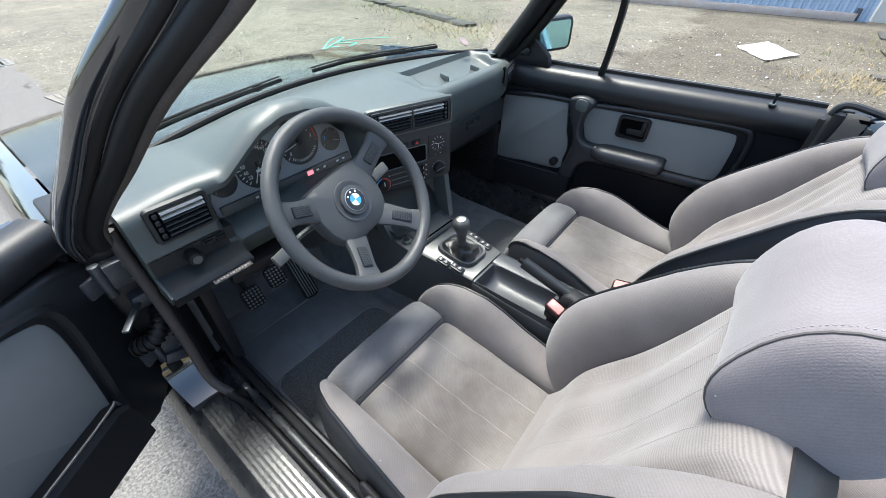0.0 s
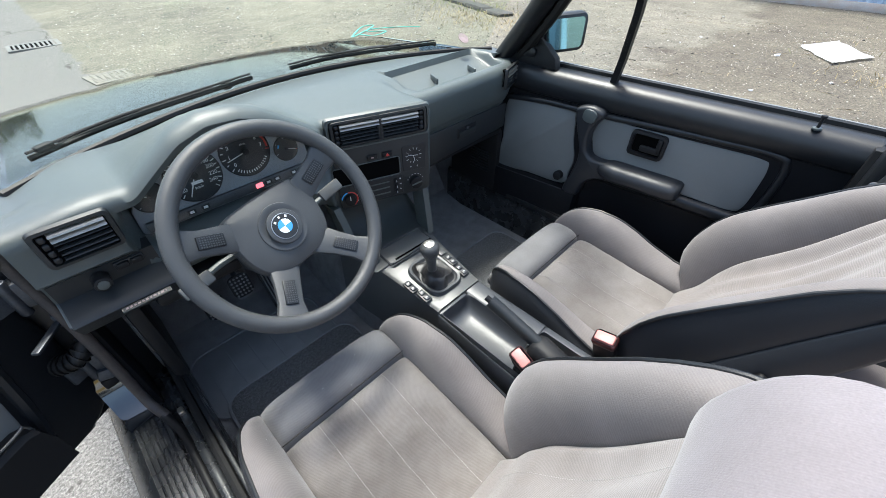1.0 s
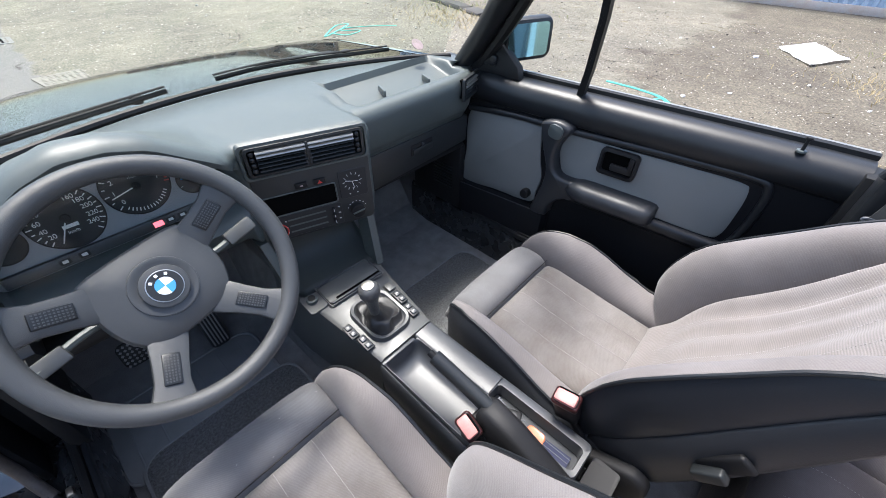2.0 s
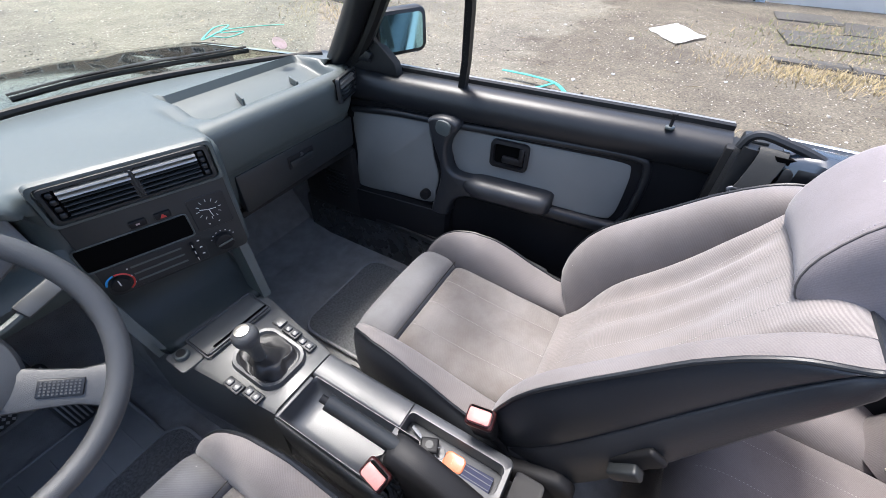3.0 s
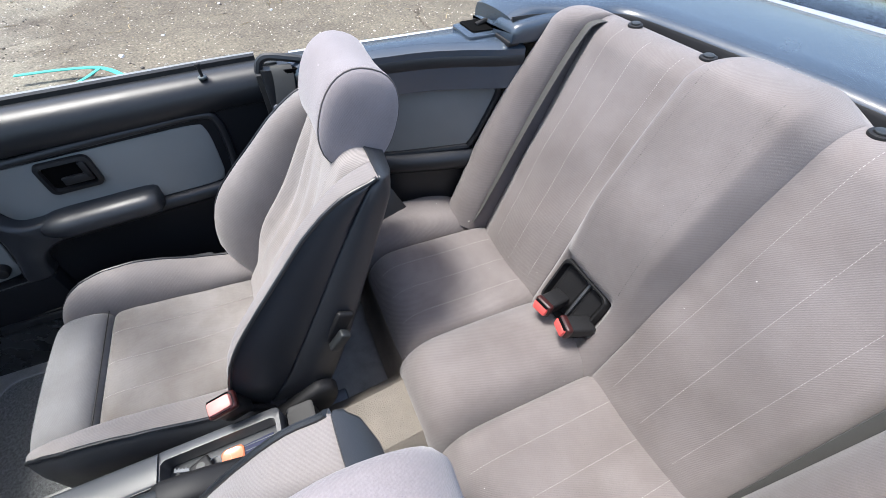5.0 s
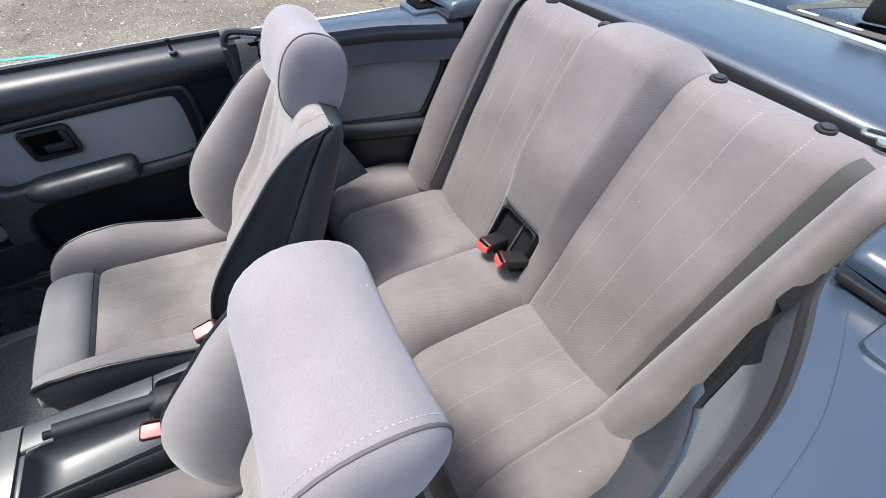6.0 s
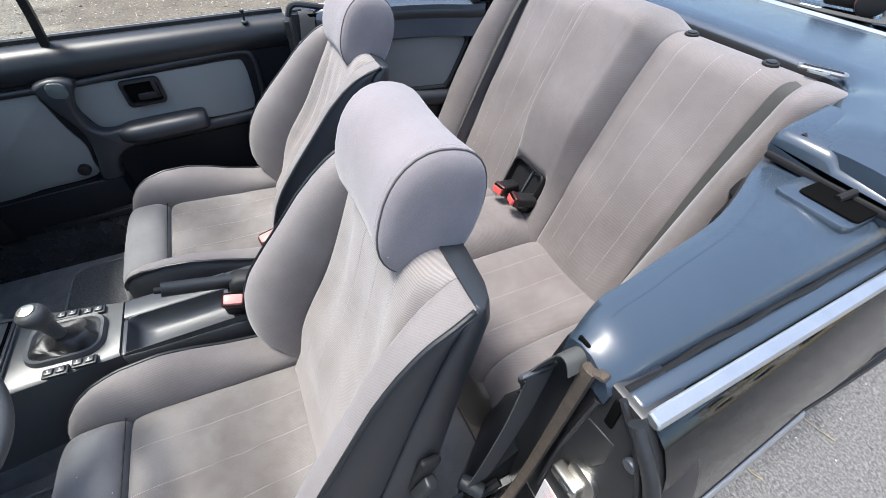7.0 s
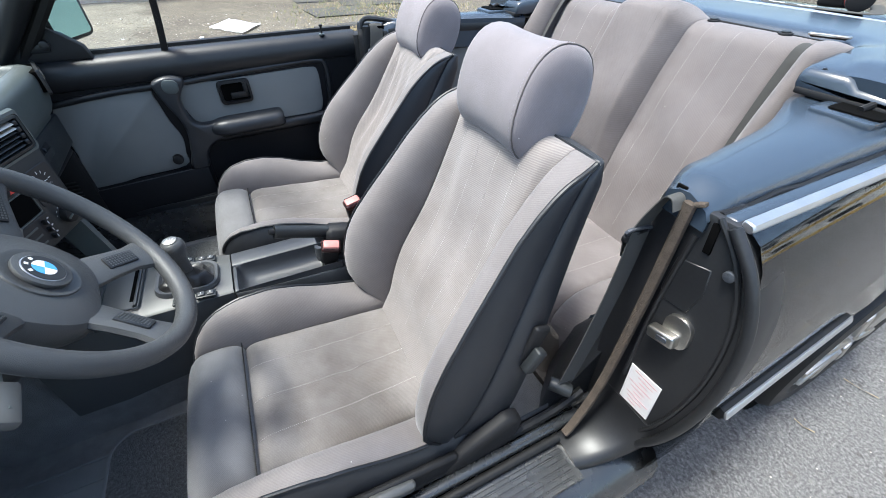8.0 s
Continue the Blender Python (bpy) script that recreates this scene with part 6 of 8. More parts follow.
def vent(m, w, h, slats, name, wheels):
    """An air outlet on the plane m: a raised frame round a hollow shaded by a black slab, tilted slats, the top two
    paler as if lit, and thumb wheels.
    """
    ol = [rounded(w + 0.018, h + 0.016, 0.009, 3), rounded(w + 0.014, h + 0.012, 0.008, 3), rounded(w + 0.002, h + 0.002, 0.005, 3), rounded(w, h, 0.004, 3)]
    ring = loft([[(x, y, z) for x, y in o] for o, z in zip(ol, (0.0, 0.0075, 0.0085, 0.001))], True, False)
    v = part(name, moved(ring, m), DASH_DARK, dash, "air vent with satin slats")
    part("vent_shade", moved(prism(rounded(w, h, 0.004, 2), "z", -0.02, 0.0012), m), SHADE_BLACK, v)
    side = 0.013 if wheels else 0.0
    cx = -wheels[0] * side / 2 if wheels else 0.0
    wide = w - side - 0.003
    for k in range(slats):
        low = -h / 2 + h * k / slats
        # the top two slats get a pale material for the highlight they catch
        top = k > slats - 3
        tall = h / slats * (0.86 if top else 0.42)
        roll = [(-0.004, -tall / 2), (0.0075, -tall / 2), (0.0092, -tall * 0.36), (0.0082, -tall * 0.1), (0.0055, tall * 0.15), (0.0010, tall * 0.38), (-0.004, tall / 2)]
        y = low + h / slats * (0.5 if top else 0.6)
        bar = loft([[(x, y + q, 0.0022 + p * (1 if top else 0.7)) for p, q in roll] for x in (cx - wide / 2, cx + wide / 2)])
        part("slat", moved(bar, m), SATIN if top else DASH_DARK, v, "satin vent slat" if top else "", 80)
    for sx in wheels:
        for k in range(4):
            part("thumb_wheel", moved(rbox((sx * (w / 2 - side / 2), -h * 0.36 + h * 0.24 * k, 0.0045), (0.0095, h * 0.20, 0.010), 0.0032, 3), m), VINYL, v)
    return v


STACK = plane_frame((0, 0.2035, 0.77), (0.945, -0.327, 0), (0, 0, 1))
LEFTF = plane_frame((-0.592, 0.2105, 0.856), (1, 0, 0), (0, 0, 1))
vent(LEFTF, 0.088, 0.056, 6, "left_vent", (-1,))
part("centre_vent_frame", moved(loft([[(x, y, z) for x, y in rounded(a, b, 0.009, 3, 0.003, 0.087)] for a, b, z in ((0.262, 0.082, 0.0), (0.256, 0.076, 0.007), (0.246, 0.066, 0.008), (0.243, 0.063, 0.002))], True, False), STACK), DASH, dash)
for cx in (-0.0535, 0.0595):
    vent(STACK @ Matrix.Translation((cx, 0.088, 0.0030)), 0.110, 0.050, 6, "centre_vent", (-1,) if cx < 0 else (1,))
part("vent_divider", moved(rbox((0.003, 0.088, 0.010), (0.0045, 0.05, 0.008), 0.0015), STACK), DASH_DARK, dash)
RV = plane_frame((0.575, 0.243, 0.842), (0.93, 0.30, 0), (0, 0, 1))
vent(RV, 0.10, 0.052, 5, "right_vent", (1,))

# centre stack
part("stack_panel", moved(prism(rounded(0.250, 0.175, 0.014, 4, 0.004, -0.028), "z", -0.02, 0.0045, 0.003), STACK), DASH_DARK, dash, "dark centre fascia")
# a black plate paints the shade of the empty slot
part("radio_slot", moved(prism(rounded(0.170, 0.046, 0.004, 2, -0.042, -0.022), "z", 0.0, 0.0058, 0.0008, 1), STACK), SHADE_BLACK, dash, "empty radio slot, its shade painted black")
part("radio_rim", moved(tube([Vector((x, y, 0.0055)) for x, y in rounded(0.174, 0.050, 0.005, 2, -0.042, -0.022)], 0.0016, 5, True), STACK), DASH, dash)
hz = part("hazard_switch", moved(rbox((0.013, 0.016, 0.006), (0.026, 0.013, 0.008), 0.002), STACK), VINYL_DULL, dash, "black switch with a red triangle")
part("red_triangle", moved(prism([(0.0075, 0.012), (0.0185, 0.012), (0.013, 0.0205)], "z", 0.0098, 0.0104), STACK), REDMARK, hz)
ds = part("demist_switch", moved(rbox((-0.026, 0.016, 0.006), (0.026, 0.013, 0.008), 0.002), STACK), VINYL_DULL, dash)
part("symbol", moved(rbox((-0.026, 0.016, 0.0102), (0.006, 0.0032, 0.0006), 0), STACK), FADED, ds)
ck = part("clock", moved(prism(rounded(0.066, 0.072, 0.006, 3, 0.086, -0.010), "z", 0.0, 0.0062, 0.001, 1), STACK), DIAL, dash, "square analogue clock")
for k in range(12):
    a = k * math.pi / 6
    part("hour_mark", moved(rbox((0, 0.0195, 0), (0.0008 if k % 3 else 0.0011, 0.0055, 0.0008), 0), STACK @ Matrix.Translation((0.084, -0.004, 0.0066)) @ Matrix.Rotation(a, 4, "Z")), MARK, ck)
for a, l in ((-170, 0.018), (-95, 0.013), (75, 0.016)):
    part("pointer", moved(rbox((0, l / 2, 0), (0.0013, l, 0.0006), 0), STACK @ Matrix.Translation((0.084, -0.004, 0.0072)) @ Matrix.Rotation(radians(a), 4, "Z")), MARK, ck)
for k in (-1, 1):
    part("set_mark", moved(prism([(0.084 + k * 0.009 - 0.002, -0.0345), (0.084 + k * 0.009 + 0.002, -0.0345), (0.084 + k * 0.009, -0.037)], "z", 0.006, 0.0068), STACK), MARK, ck)
fk = part("fan_knob", moved(disc((0.086, -0.082, 0.010), 0.0175, 0.016, (0, 0, 1), 28, 0.003), STACK), VINYL_DULL, dash, "black round fan switch")
part("knob_bar", moved(rbox((0.086, -0.082, 0.0185), (0.030, 0.004, 0.003), 0.001, m=pose(0, 0, 0, 0, 0, 12)), STACK), DASH, fk)
for k in range(7):
    a = radians(20 + 23 * k)
    part("dial_mark", moved(rbox((0.086 + 0.0225 * math.cos(a), -0.082 + 0.0225 * math.sin(a), 0.005), (0.0026, 0.0012, 0.0008), 0), STACK), MARK, fk)
hp = part("heater_panel", moved(prism(rounded(0.145, 0.058, 0.004, 2, -0.022, -0.080), "z", 0, 0.0056, 0.0008, 1), STACK), DIAL, dash, "heater slider panel")
for k in range(3):
    y = -0.064 - 0.016 * k
    part("slot", moved(rbox((-0.03, y, 0.006), (0.085, 0.0035, 0.0012), 0), STACK), DASH, hp)
    part("slider", moved(rbox((0.030, y, 0.009), (0.008, 0.010, 0.010), 0.002), STACK), VINYL_DULL, hp)
    part("slider_mark", moved(rbox((0.030, y, 0.0143), (0.0014, 0.006, 0.0006), 0), STACK), MARK, hp)
    part("symbol", moved(rbox((0.043, y + 0.002, 0.006), (0.0045, 0.0022, 0.0008), 0), STACK), MARK, hp)
    part("dot", moved(disc((-0.078, y, 0.0062), 0.0014, 0.001, (0, 0, 1), 8), STACK), MARK, hp)
tk = part("temperature_dial", moved(disc((-0.098, -0.088, 0.008), 0.015, 0.014, (0, 0, 1), 24, 0.002), STACK), VINYL_DULL, dash, "temperature dial with red and blue arcs")
for lo, hi, mt in ((100, 170, BLUEMARK), (-60, 95, REDMARK)):
    pts = [Vector((-0.098 + 0.0205 * math.cos(radians(a)), -0.088 + 0.0205 * math.sin(radians(a)), 0.006)) for a in range(lo, hi + 1, 5)]
    part("colour_arc", moved(tube(pts, 0.0018, 4), STACK), mt, tk)
part("dial_pointer", moved(rbox((-0.098, -0.080, 0.0158), (0.002, 0.012, 0.0008), 0), STACK), MARK, tk)

# left switch panel
LP = plane_frame((-0.578, 0.226, 0.765), (1, 0, 0), (0, 0.05, 1))
kn = part("light_switch", moved(disc((-0.026, 0.002, 0.016), 0.0135, 0.03, (0, 0, 1), 24, 0.004), LP), VINYL_DULL, dash, "black pull knob for the lights")
part("knob_face", moved(disc((-0.026, 0.002, 0.0315), 0.0085, 0.002, (0, 0, 1), 20, 0.0005), LP), DASH, kn)
part("switch_bezel", moved(rbox((0.022, 0.010, 0.004), (0.046, 0.016, 0.006), 0.002), LP), DIAL, dash)
for k in (0, 1):
    part("rocker_switch", moved(rbox((0.011 + 0.022 * k, 0.010, 0.008), (0.019, 0.012, 0.008), 0.003), LP), VINYL_DULL, dash)
part("fascia_slot", moved(rbox((0.0, 0.028, 0.002), (0.05, 0.004, 0.006), 0.001), LP), SHADE_BLACK, dash)
lb = part("lower_label", rbox((-0.565, 0.165, 0.7255), (0.078, 0.010, 0.002), 0.0005, 1, m=pose(0, 0, 0, 18, 0, 0)), CONSOLE, dash, "silver label strip with unreadable print")
part("label_field", rbox((-0.565, 0.1645, 0.7267), (0.0755, 0.0076, 0.001), 0, m=pose(0, 0, 0, 18, 0, 0)), DIAL, lb)
for k in range(11):
    part("label_print", rbox((-0.596 + 0.0062 * k, 0.1643, 0.7273), (0.0036 + 0.0012 * math.sin(3 * k), 0.0034, 0.0006), 0, m=pose(0, 0, 0, 18, 0, 0)), FADED, lb)

trim = []
for i in range(9):
    x = -0.671 + 0.0195 * i
    trim.append([(x, y, z) for y, z in ((0.2245, 0.7865), (0.2265, 0.749), (0.196, 0.7345), (0.181, 0.7285), (0.1775, 0.7240), (0.183, 0.716), (0.207, 0.684), (0.26, 0.684), (0.26, 0.7865))])
part("lower_trim", loft(trim), DASH_DARK, dash, "dark lower dash trim", 50)

# instrument cluster
ARCH = [(-0.185, -0.084), (0.185, -0.084), (0.182, 0.0), (0.150, 0.030), (0.110, 0.056), (0.070, 0.076), (-0.055, 0.076), (-0.095, 0.056), (-0.130, 0.032), (-0.165, 0.010), (-0.183, -0.02)]
CL = plane_frame((-0.330, 0.303, 0.838), (1, 0, 0), (0, 0.20, 0.98))
cluster = part("instrument_cluster", moved(prism(ARCH, "z", -0.02, 0.002, 0.002), CL), CLUSTER, dash, "instrument cluster with two large round dials")


def dial(cx, cy, r, a0, a1, ticks, nums, needle, red=None):
    d = part("dial", moved(disc((cx, cy, 0.003), r, 0.003, (0, 0, 1), 40), CL), DIAL, cluster, "black round dial with white print")
    part("dial_rim", moved(tube([Vector((cx + r * math.cos(t), cy + r * math.sin(t), 0.0045)) for t in [2 * math.pi * i / 40 for i in range(40)]], 0.0012, 5, True), CL), VINYL_DULL, d)
    for k in range(ticks):
        a = radians(a0 + (a1 - a0) * k / (ticks - 1))
        m = CL @ Matrix.Translation((cx, cy, 0.005)) @ Matrix.Rotation(a, 4, "Z")
        part("tick", moved(rbox((r * 0.90, 0, 0), (r * (0.15 if k % 2 == 0 else 0.09), r * 0.032, 0.0006), 0), m), REDMARK if red is not None and k >= red else MARK, d)
    for txt, a in nums:
        a = radians(a)
        lettering("numeral", txt, r * 0.21, MARK, CL @ Matrix.Translation((cx + r * 0.68 * math.cos(a), cy + r * 0.68 * math.sin(a), 0.0052)), d)
    m = CL @ Matrix.Translation((cx, cy, 0.007)) @ Matrix.Rotation(radians(needle), 4, "Z")
    part("needle", moved(rbox((r * 0.38, 0, 0), (r * 0.9, r * 0.035, 0.001), 0), m), MARK, d)
    part("needle_hub", moved(disc((cx, cy, 0.007), r * 0.14, 0.004, (0, 0, 1), 16, 0.001), CL), VINYL_DULL, d)
    return d


d1 = dial(-0.060, 0.008, 0.052, 225, -45, 25, [("20", 218), ("40", 196), ("60", 172), ("80", 148), ("100", 126), ("120", 104), ("140", 80), ("160", 58), ("180", 36), ("200", 14), ("220", -10), ("240", -32)], 240)
lettering("unit", "km/h", 0.008, MARK, CL @ Matrix.Translation((-0.060, -0.016, 0.0052)), d1)
part("odometer", moved(rbox((-0.060, -0.006, 0.005), (0.022, 0.006, 0.0008), 0), CL), MARK, d1)
d2 = dial(0.050, 0.020, 0.052, 218, -10, 15, [("0", 214), ("1", 184), ("2", 152), ("3", 124), ("4", 96), ("5", 66), ("6", 36), ("7", 6)], 193, 12)
lettering("unit", "1/min", 0.006, MARK, CL @ Matrix.Translation((0.050, 0.036, 0.0052)), d2)
pts = [Vector((0.050 + 0.047 * math.cos(radians(a)), 0.020 + 0.047 * math.sin(radians(a)), 0.0052)) for a in range(-4, 38, 4)]
part("red_zone", moved(tube(pts, 0.0022, 4), CL), REDMARK, d2)
for k in range(14):
    a = radians(-130 + 7.5 * k)
    part("economy_tick", moved(rbox((0.043, 0, 0), (0.006, 0.0015, 0.0006), 0), CL @ Matrix.Translation((0.050, 0.020, 0.005)) @ Matrix.Rotation(a, 4, "Z")), MARK, d2)
dial(-0.146, -0.002, 0.029, 215, 90, 5, [], 150)
d4 = dial(0.136, -0.002, 0.027, 200, -20, 5, [], -20, 4)
part("cold_mark", moved(rbox((0.120, 0.006, 0.005), (0.008, 0.003, 0.0006), 0, m=pose(0, 0, 0, 0, 0, 60)), CL), BLUEMARK, d4)
bar = part("warning_lamp_bar", moved(rbox((0.0, -0.056, 0.006), (0.35, 0.020, 0.012), 0.003), CL), CONSOLE_DARK, cluster, "row of warning lamps")
for k, x in enumerate((-0.095, -0.068, 0.048, 0.069, 0.090, 0.131, 0.150)):
    part("warning_lamp", moved(rbox((x, -0.056, 0.0125), (0.016, 0.010, 0.001), 0.0003, 1), CL), LAMP_RED if k == 2 else DIAL, bar)
    if k != 2:
        part("symbol", moved(rbox((x, -0.056, 0.0134), (0.008, 0.005, 0.0006), 0), CL), MARK, bar)
ck2 = part("cluster_lens", moved(prism([(x * 0.97, y * 0.95) for x, y in ARCH], "z", 0.014, 0.0155), CL), SIDEGLASS, cluster)
ck2.visible_shadow = False

# glove box
gl = part("glove_box_lid", prism([(0.20, 0.742), (0.60, 0.742), (0.595, 0.655), (0.20, 0.64)], "y", 0.262, 0.285, 0.006), DASH_DARK, dash, "glove box lid")
part("glove_latch_recess", rbox((0.390, 0.263, 0.706), (0.088, 0.006, 0.034), 0.0025), VINYL_DULL, gl)
part("glove_latch", rbox((0.390, 0.2585, 0.701), (0.080, 0.007, 0.020), 0.003), DASH_DARK, gl)
part("glove_lock", disc((0.390, 0.2585, 0.7165), 0.005, 0.006, (0, 1, 0), 12), DARKSTEEL, gl)
part("under_tray", rbox((0.38, 0.36, 0.63), (0.46, 0.16, 0.02), 0.008), VINYL_DULL, dash)
kp = part("kick_panel", rbox((0.605, 0.40, 0.50), (0.03, 0.24, 0.26), 0.01), VINYL_DULL, car, "black kick panel with a speaker grille")
for k in range(8):
    part("grille_bar", rbox((0.588, 0.36, 0.45 + 0.012 * k), (0.004, 0.09, 0.004), 0.001), DASH_DARK, kp)
part("kick_panel", rbox((-0.605, 0.40, 0.50), (0.03, 0.24, 0.26), 0.01), VINYL_DULL, car)
part("column_shroud_left", rbox((-0.46, 0.30, 0.66), (0.20, 0.16, 0.03), 0.01), VINYL_DULL, dash)

# ---- steering wheel ----


def steering():
    c = Vector((-0.332, 0.040, 0.833))
    nrm = Vector((0.085, -0.80, 0.595)).normalized()
    right = Vector((1, 0, 0)) - nrm * nrm.x
    right.normalize()
    upv = nrm.cross(right)
    m = Matrix((right, upv, nrm)).transposed().to_4x4()
    m.translation = c
    turn = Matrix.Rotation(radians(11), 4, "Z")
    w = thing("steering_wheel", "black four-spoke steering wheel with a round enamel emblem", "steering wheel", c)
    R, r = 0.172, 0.0145
    n = 72
    rings = []
    for i in range(n):
        a = 2 * math.pi * i / n
        rings.append([(m @ Vector(((R + r * math.cos(q)) * math.cos(a), (R + r * math.cos(q)) * math.sin(a), r * 1.02 * math.sin(q)))) for q in [2 * math.pi * k / 14 for k in range(14)]])
    part("rim", loft(rings, True, False, True), WHEEL, w, "grained black rim")
    hub = [(-0.078, 0.050), (-0.056, 0.066), (0.056, 0.066), (0.078, 0.050), (0.086, 0.006), (0.078, -0.040), (0.046, -0.070), (-0.046, -0.070), (-0.078, -0.040), (-0.086, 0.006)]
    hub = [(p.x, p.y) for p in smooth_path([(x, y, 0) for x, y in hub], 3, True)]
    rings = []
    for k, z in ((0.92, -0.075), (1.0, -0.06), (1.01, -0.042), (0.99, -0.034), (0.955, -0.029), (0.80, -0.024), (0.5, -0.020), (0.05, -0.018)):
        rings.append([m @ turn @ Vector((x * k, y * k, z)) for x, y in hub])
    part("hub_pad", loft(rings), WHEEL, w, "padded hub")
    for a in (24, 156, 234, 306):
        ar = radians(a)
        d = Vector((math.cos(ar), math.sin(ar), 0))
        s = Vector((-math.sin(ar), math.cos(ar), 0))
        rings = []
        for t, wd, z in ((0.048, 0.030, -0.046), (0.075, 0.027, -0.034), (0.105, 0.0235, -0.022), (0.135, 0.022, -0.012), (0.158, 0.027, -0.004), (0.170, 0.034, 0.0)):
            rings.append([m @ turn @ (d * t + s * x + Vector((0, 0, z + dz))) for x, dz in ((-wd, -0.006), (-wd * 0.94, 0.002), (-wd * 0.7, 0.005), (wd * 0.7, 0.005), (wd * 0.94, 0.002), (wd, -0.006), (wd * 0.8, -0.012), (-wd * 0.8, -0.012))])
        sp = part("spoke", loft(rings), WHEEL, w)
        pm = m @ turn @ plane_frame(d * 0.118 + Vector((0, 0, -0.0125)), d + Vector((0, 0, 0.36)), s)
        pp = part("horn_pad", moved(rbox((0, 0, 0), (0.045, 0.022, 0.006), 0.002), pm), VINYL, sp, "dimpled horn button")
        bm = bmesh.new()
        for i in range(10):
            for j in range(5):
                t = bmesh.ops.create_cube(bm, size=0.0020)["verts"]
                bmesh.ops.translate(bm, vec=(-0.0180 + 0.0040 * i, -0.0074 + 0.0037 * j, 0.0027), verts=t)
        part("grip_pattern", moved(bm, pm), WHEEL, pp)
    part("emblem_recess", moved(loft([[(r * math.cos(q), r * math.sin(q), z) for q in [2 * math.pi * i / 48 for i in range(48)]] for r, z in ((0.044, -0.0215), (0.043, -0.0178), (0.040, -0.0172), (0.036, -0.0190), (0.028, -0.0190))], True, False), m @ turn), WHEEL, w)
    bz = part("emblem", moved(disc((0, 0, -0.0155), 0.031, 0.006, (0, 0, 1), 40, 0.0015), m @ turn), WHEEL, w, "round blue and white enamel emblem in a black ring")
    part("emblem_ring", moved(disc((0, 0, -0.0135), 0.0235, 0.004, (0, 0, 1), 40, 0.001), m @ turn), CHROME, bz)
    part("emblem_band", moved(disc((0, 0, -0.0123), 0.0222, 0.003, (0, 0, 1), 40), m @ turn), DIAL, bz)
    for k in range(4):
        fan = [(0.0, 0.0)] + [(0.0128 * math.cos(radians(90 * k + 9 * i)), 0.0128 * math.sin(radians(90 * k + 9 * i))) for i in range(11)]
        part("emblem_quarter", moved(prism(fan, "z", -0.011, -0.0102), m @ turn), EMBLEM_BLUE if k % 2 else ENAMEL_WHITE, bz)
    for a in (50, 90, 130):
        part("emblem_mark", moved(rbox((0.0177, 0, 0), (0.0042, 0.0040, 0.0008), 0.0002, 1), m @ turn @ Matrix.Translation((0, 0, -0.0104)) @ Matrix.Rotation(radians(a), 4, "Z")), ENAMEL_WHITE, bz)
    col = part("column_cover", moved(rbox((0, 0, -0.155), (0.10, 0.11, 0.16), 0.02, 3), m), DASH_DARK, w, "plastic column cover")
    lv = part("indicator_stalk", tube(smooth_path([m @ Vector((-0.04, -0.005, -0.09)), m @ Vector((-0.11, -0.012, -0.085)), m @ Vector((-0.165, -0.03, -0.075))], 5), 0.006, 8), DASH, w, "grey indicator stalk")
    part("stalk_end", moved(rbox((-0.155, -0.026, -0.077), (0.055, 0.024, 0.014), 0.004, m=pose(0, 0, 0, 0, 0, 12)), m), CONSOLE, lv)
    rv = part("wiper_stalk", tube(smooth_path([m @ Vector((0.04, 0.01, -0.09)), m @ Vector((0.10, 0.015, -0.085)), m @ Vector((0.15, 0.03, -0.078))], 5), 0.006, 8), DASH, w, "grey wiper stalk")
    part("stalk_end", moved(rbox((0.145, 0.028, -0.079), (0.055, 0.024, 0.014), 0.004, m=pose(0, 0, 0, 0, 0, 14)), m), CONSOLE, rv)


steering()

# ---- centre console ----
console = thing("centre_console", "worn dark plastic centre console with trays and window switches", "console", (0, -0.15, 0.40))


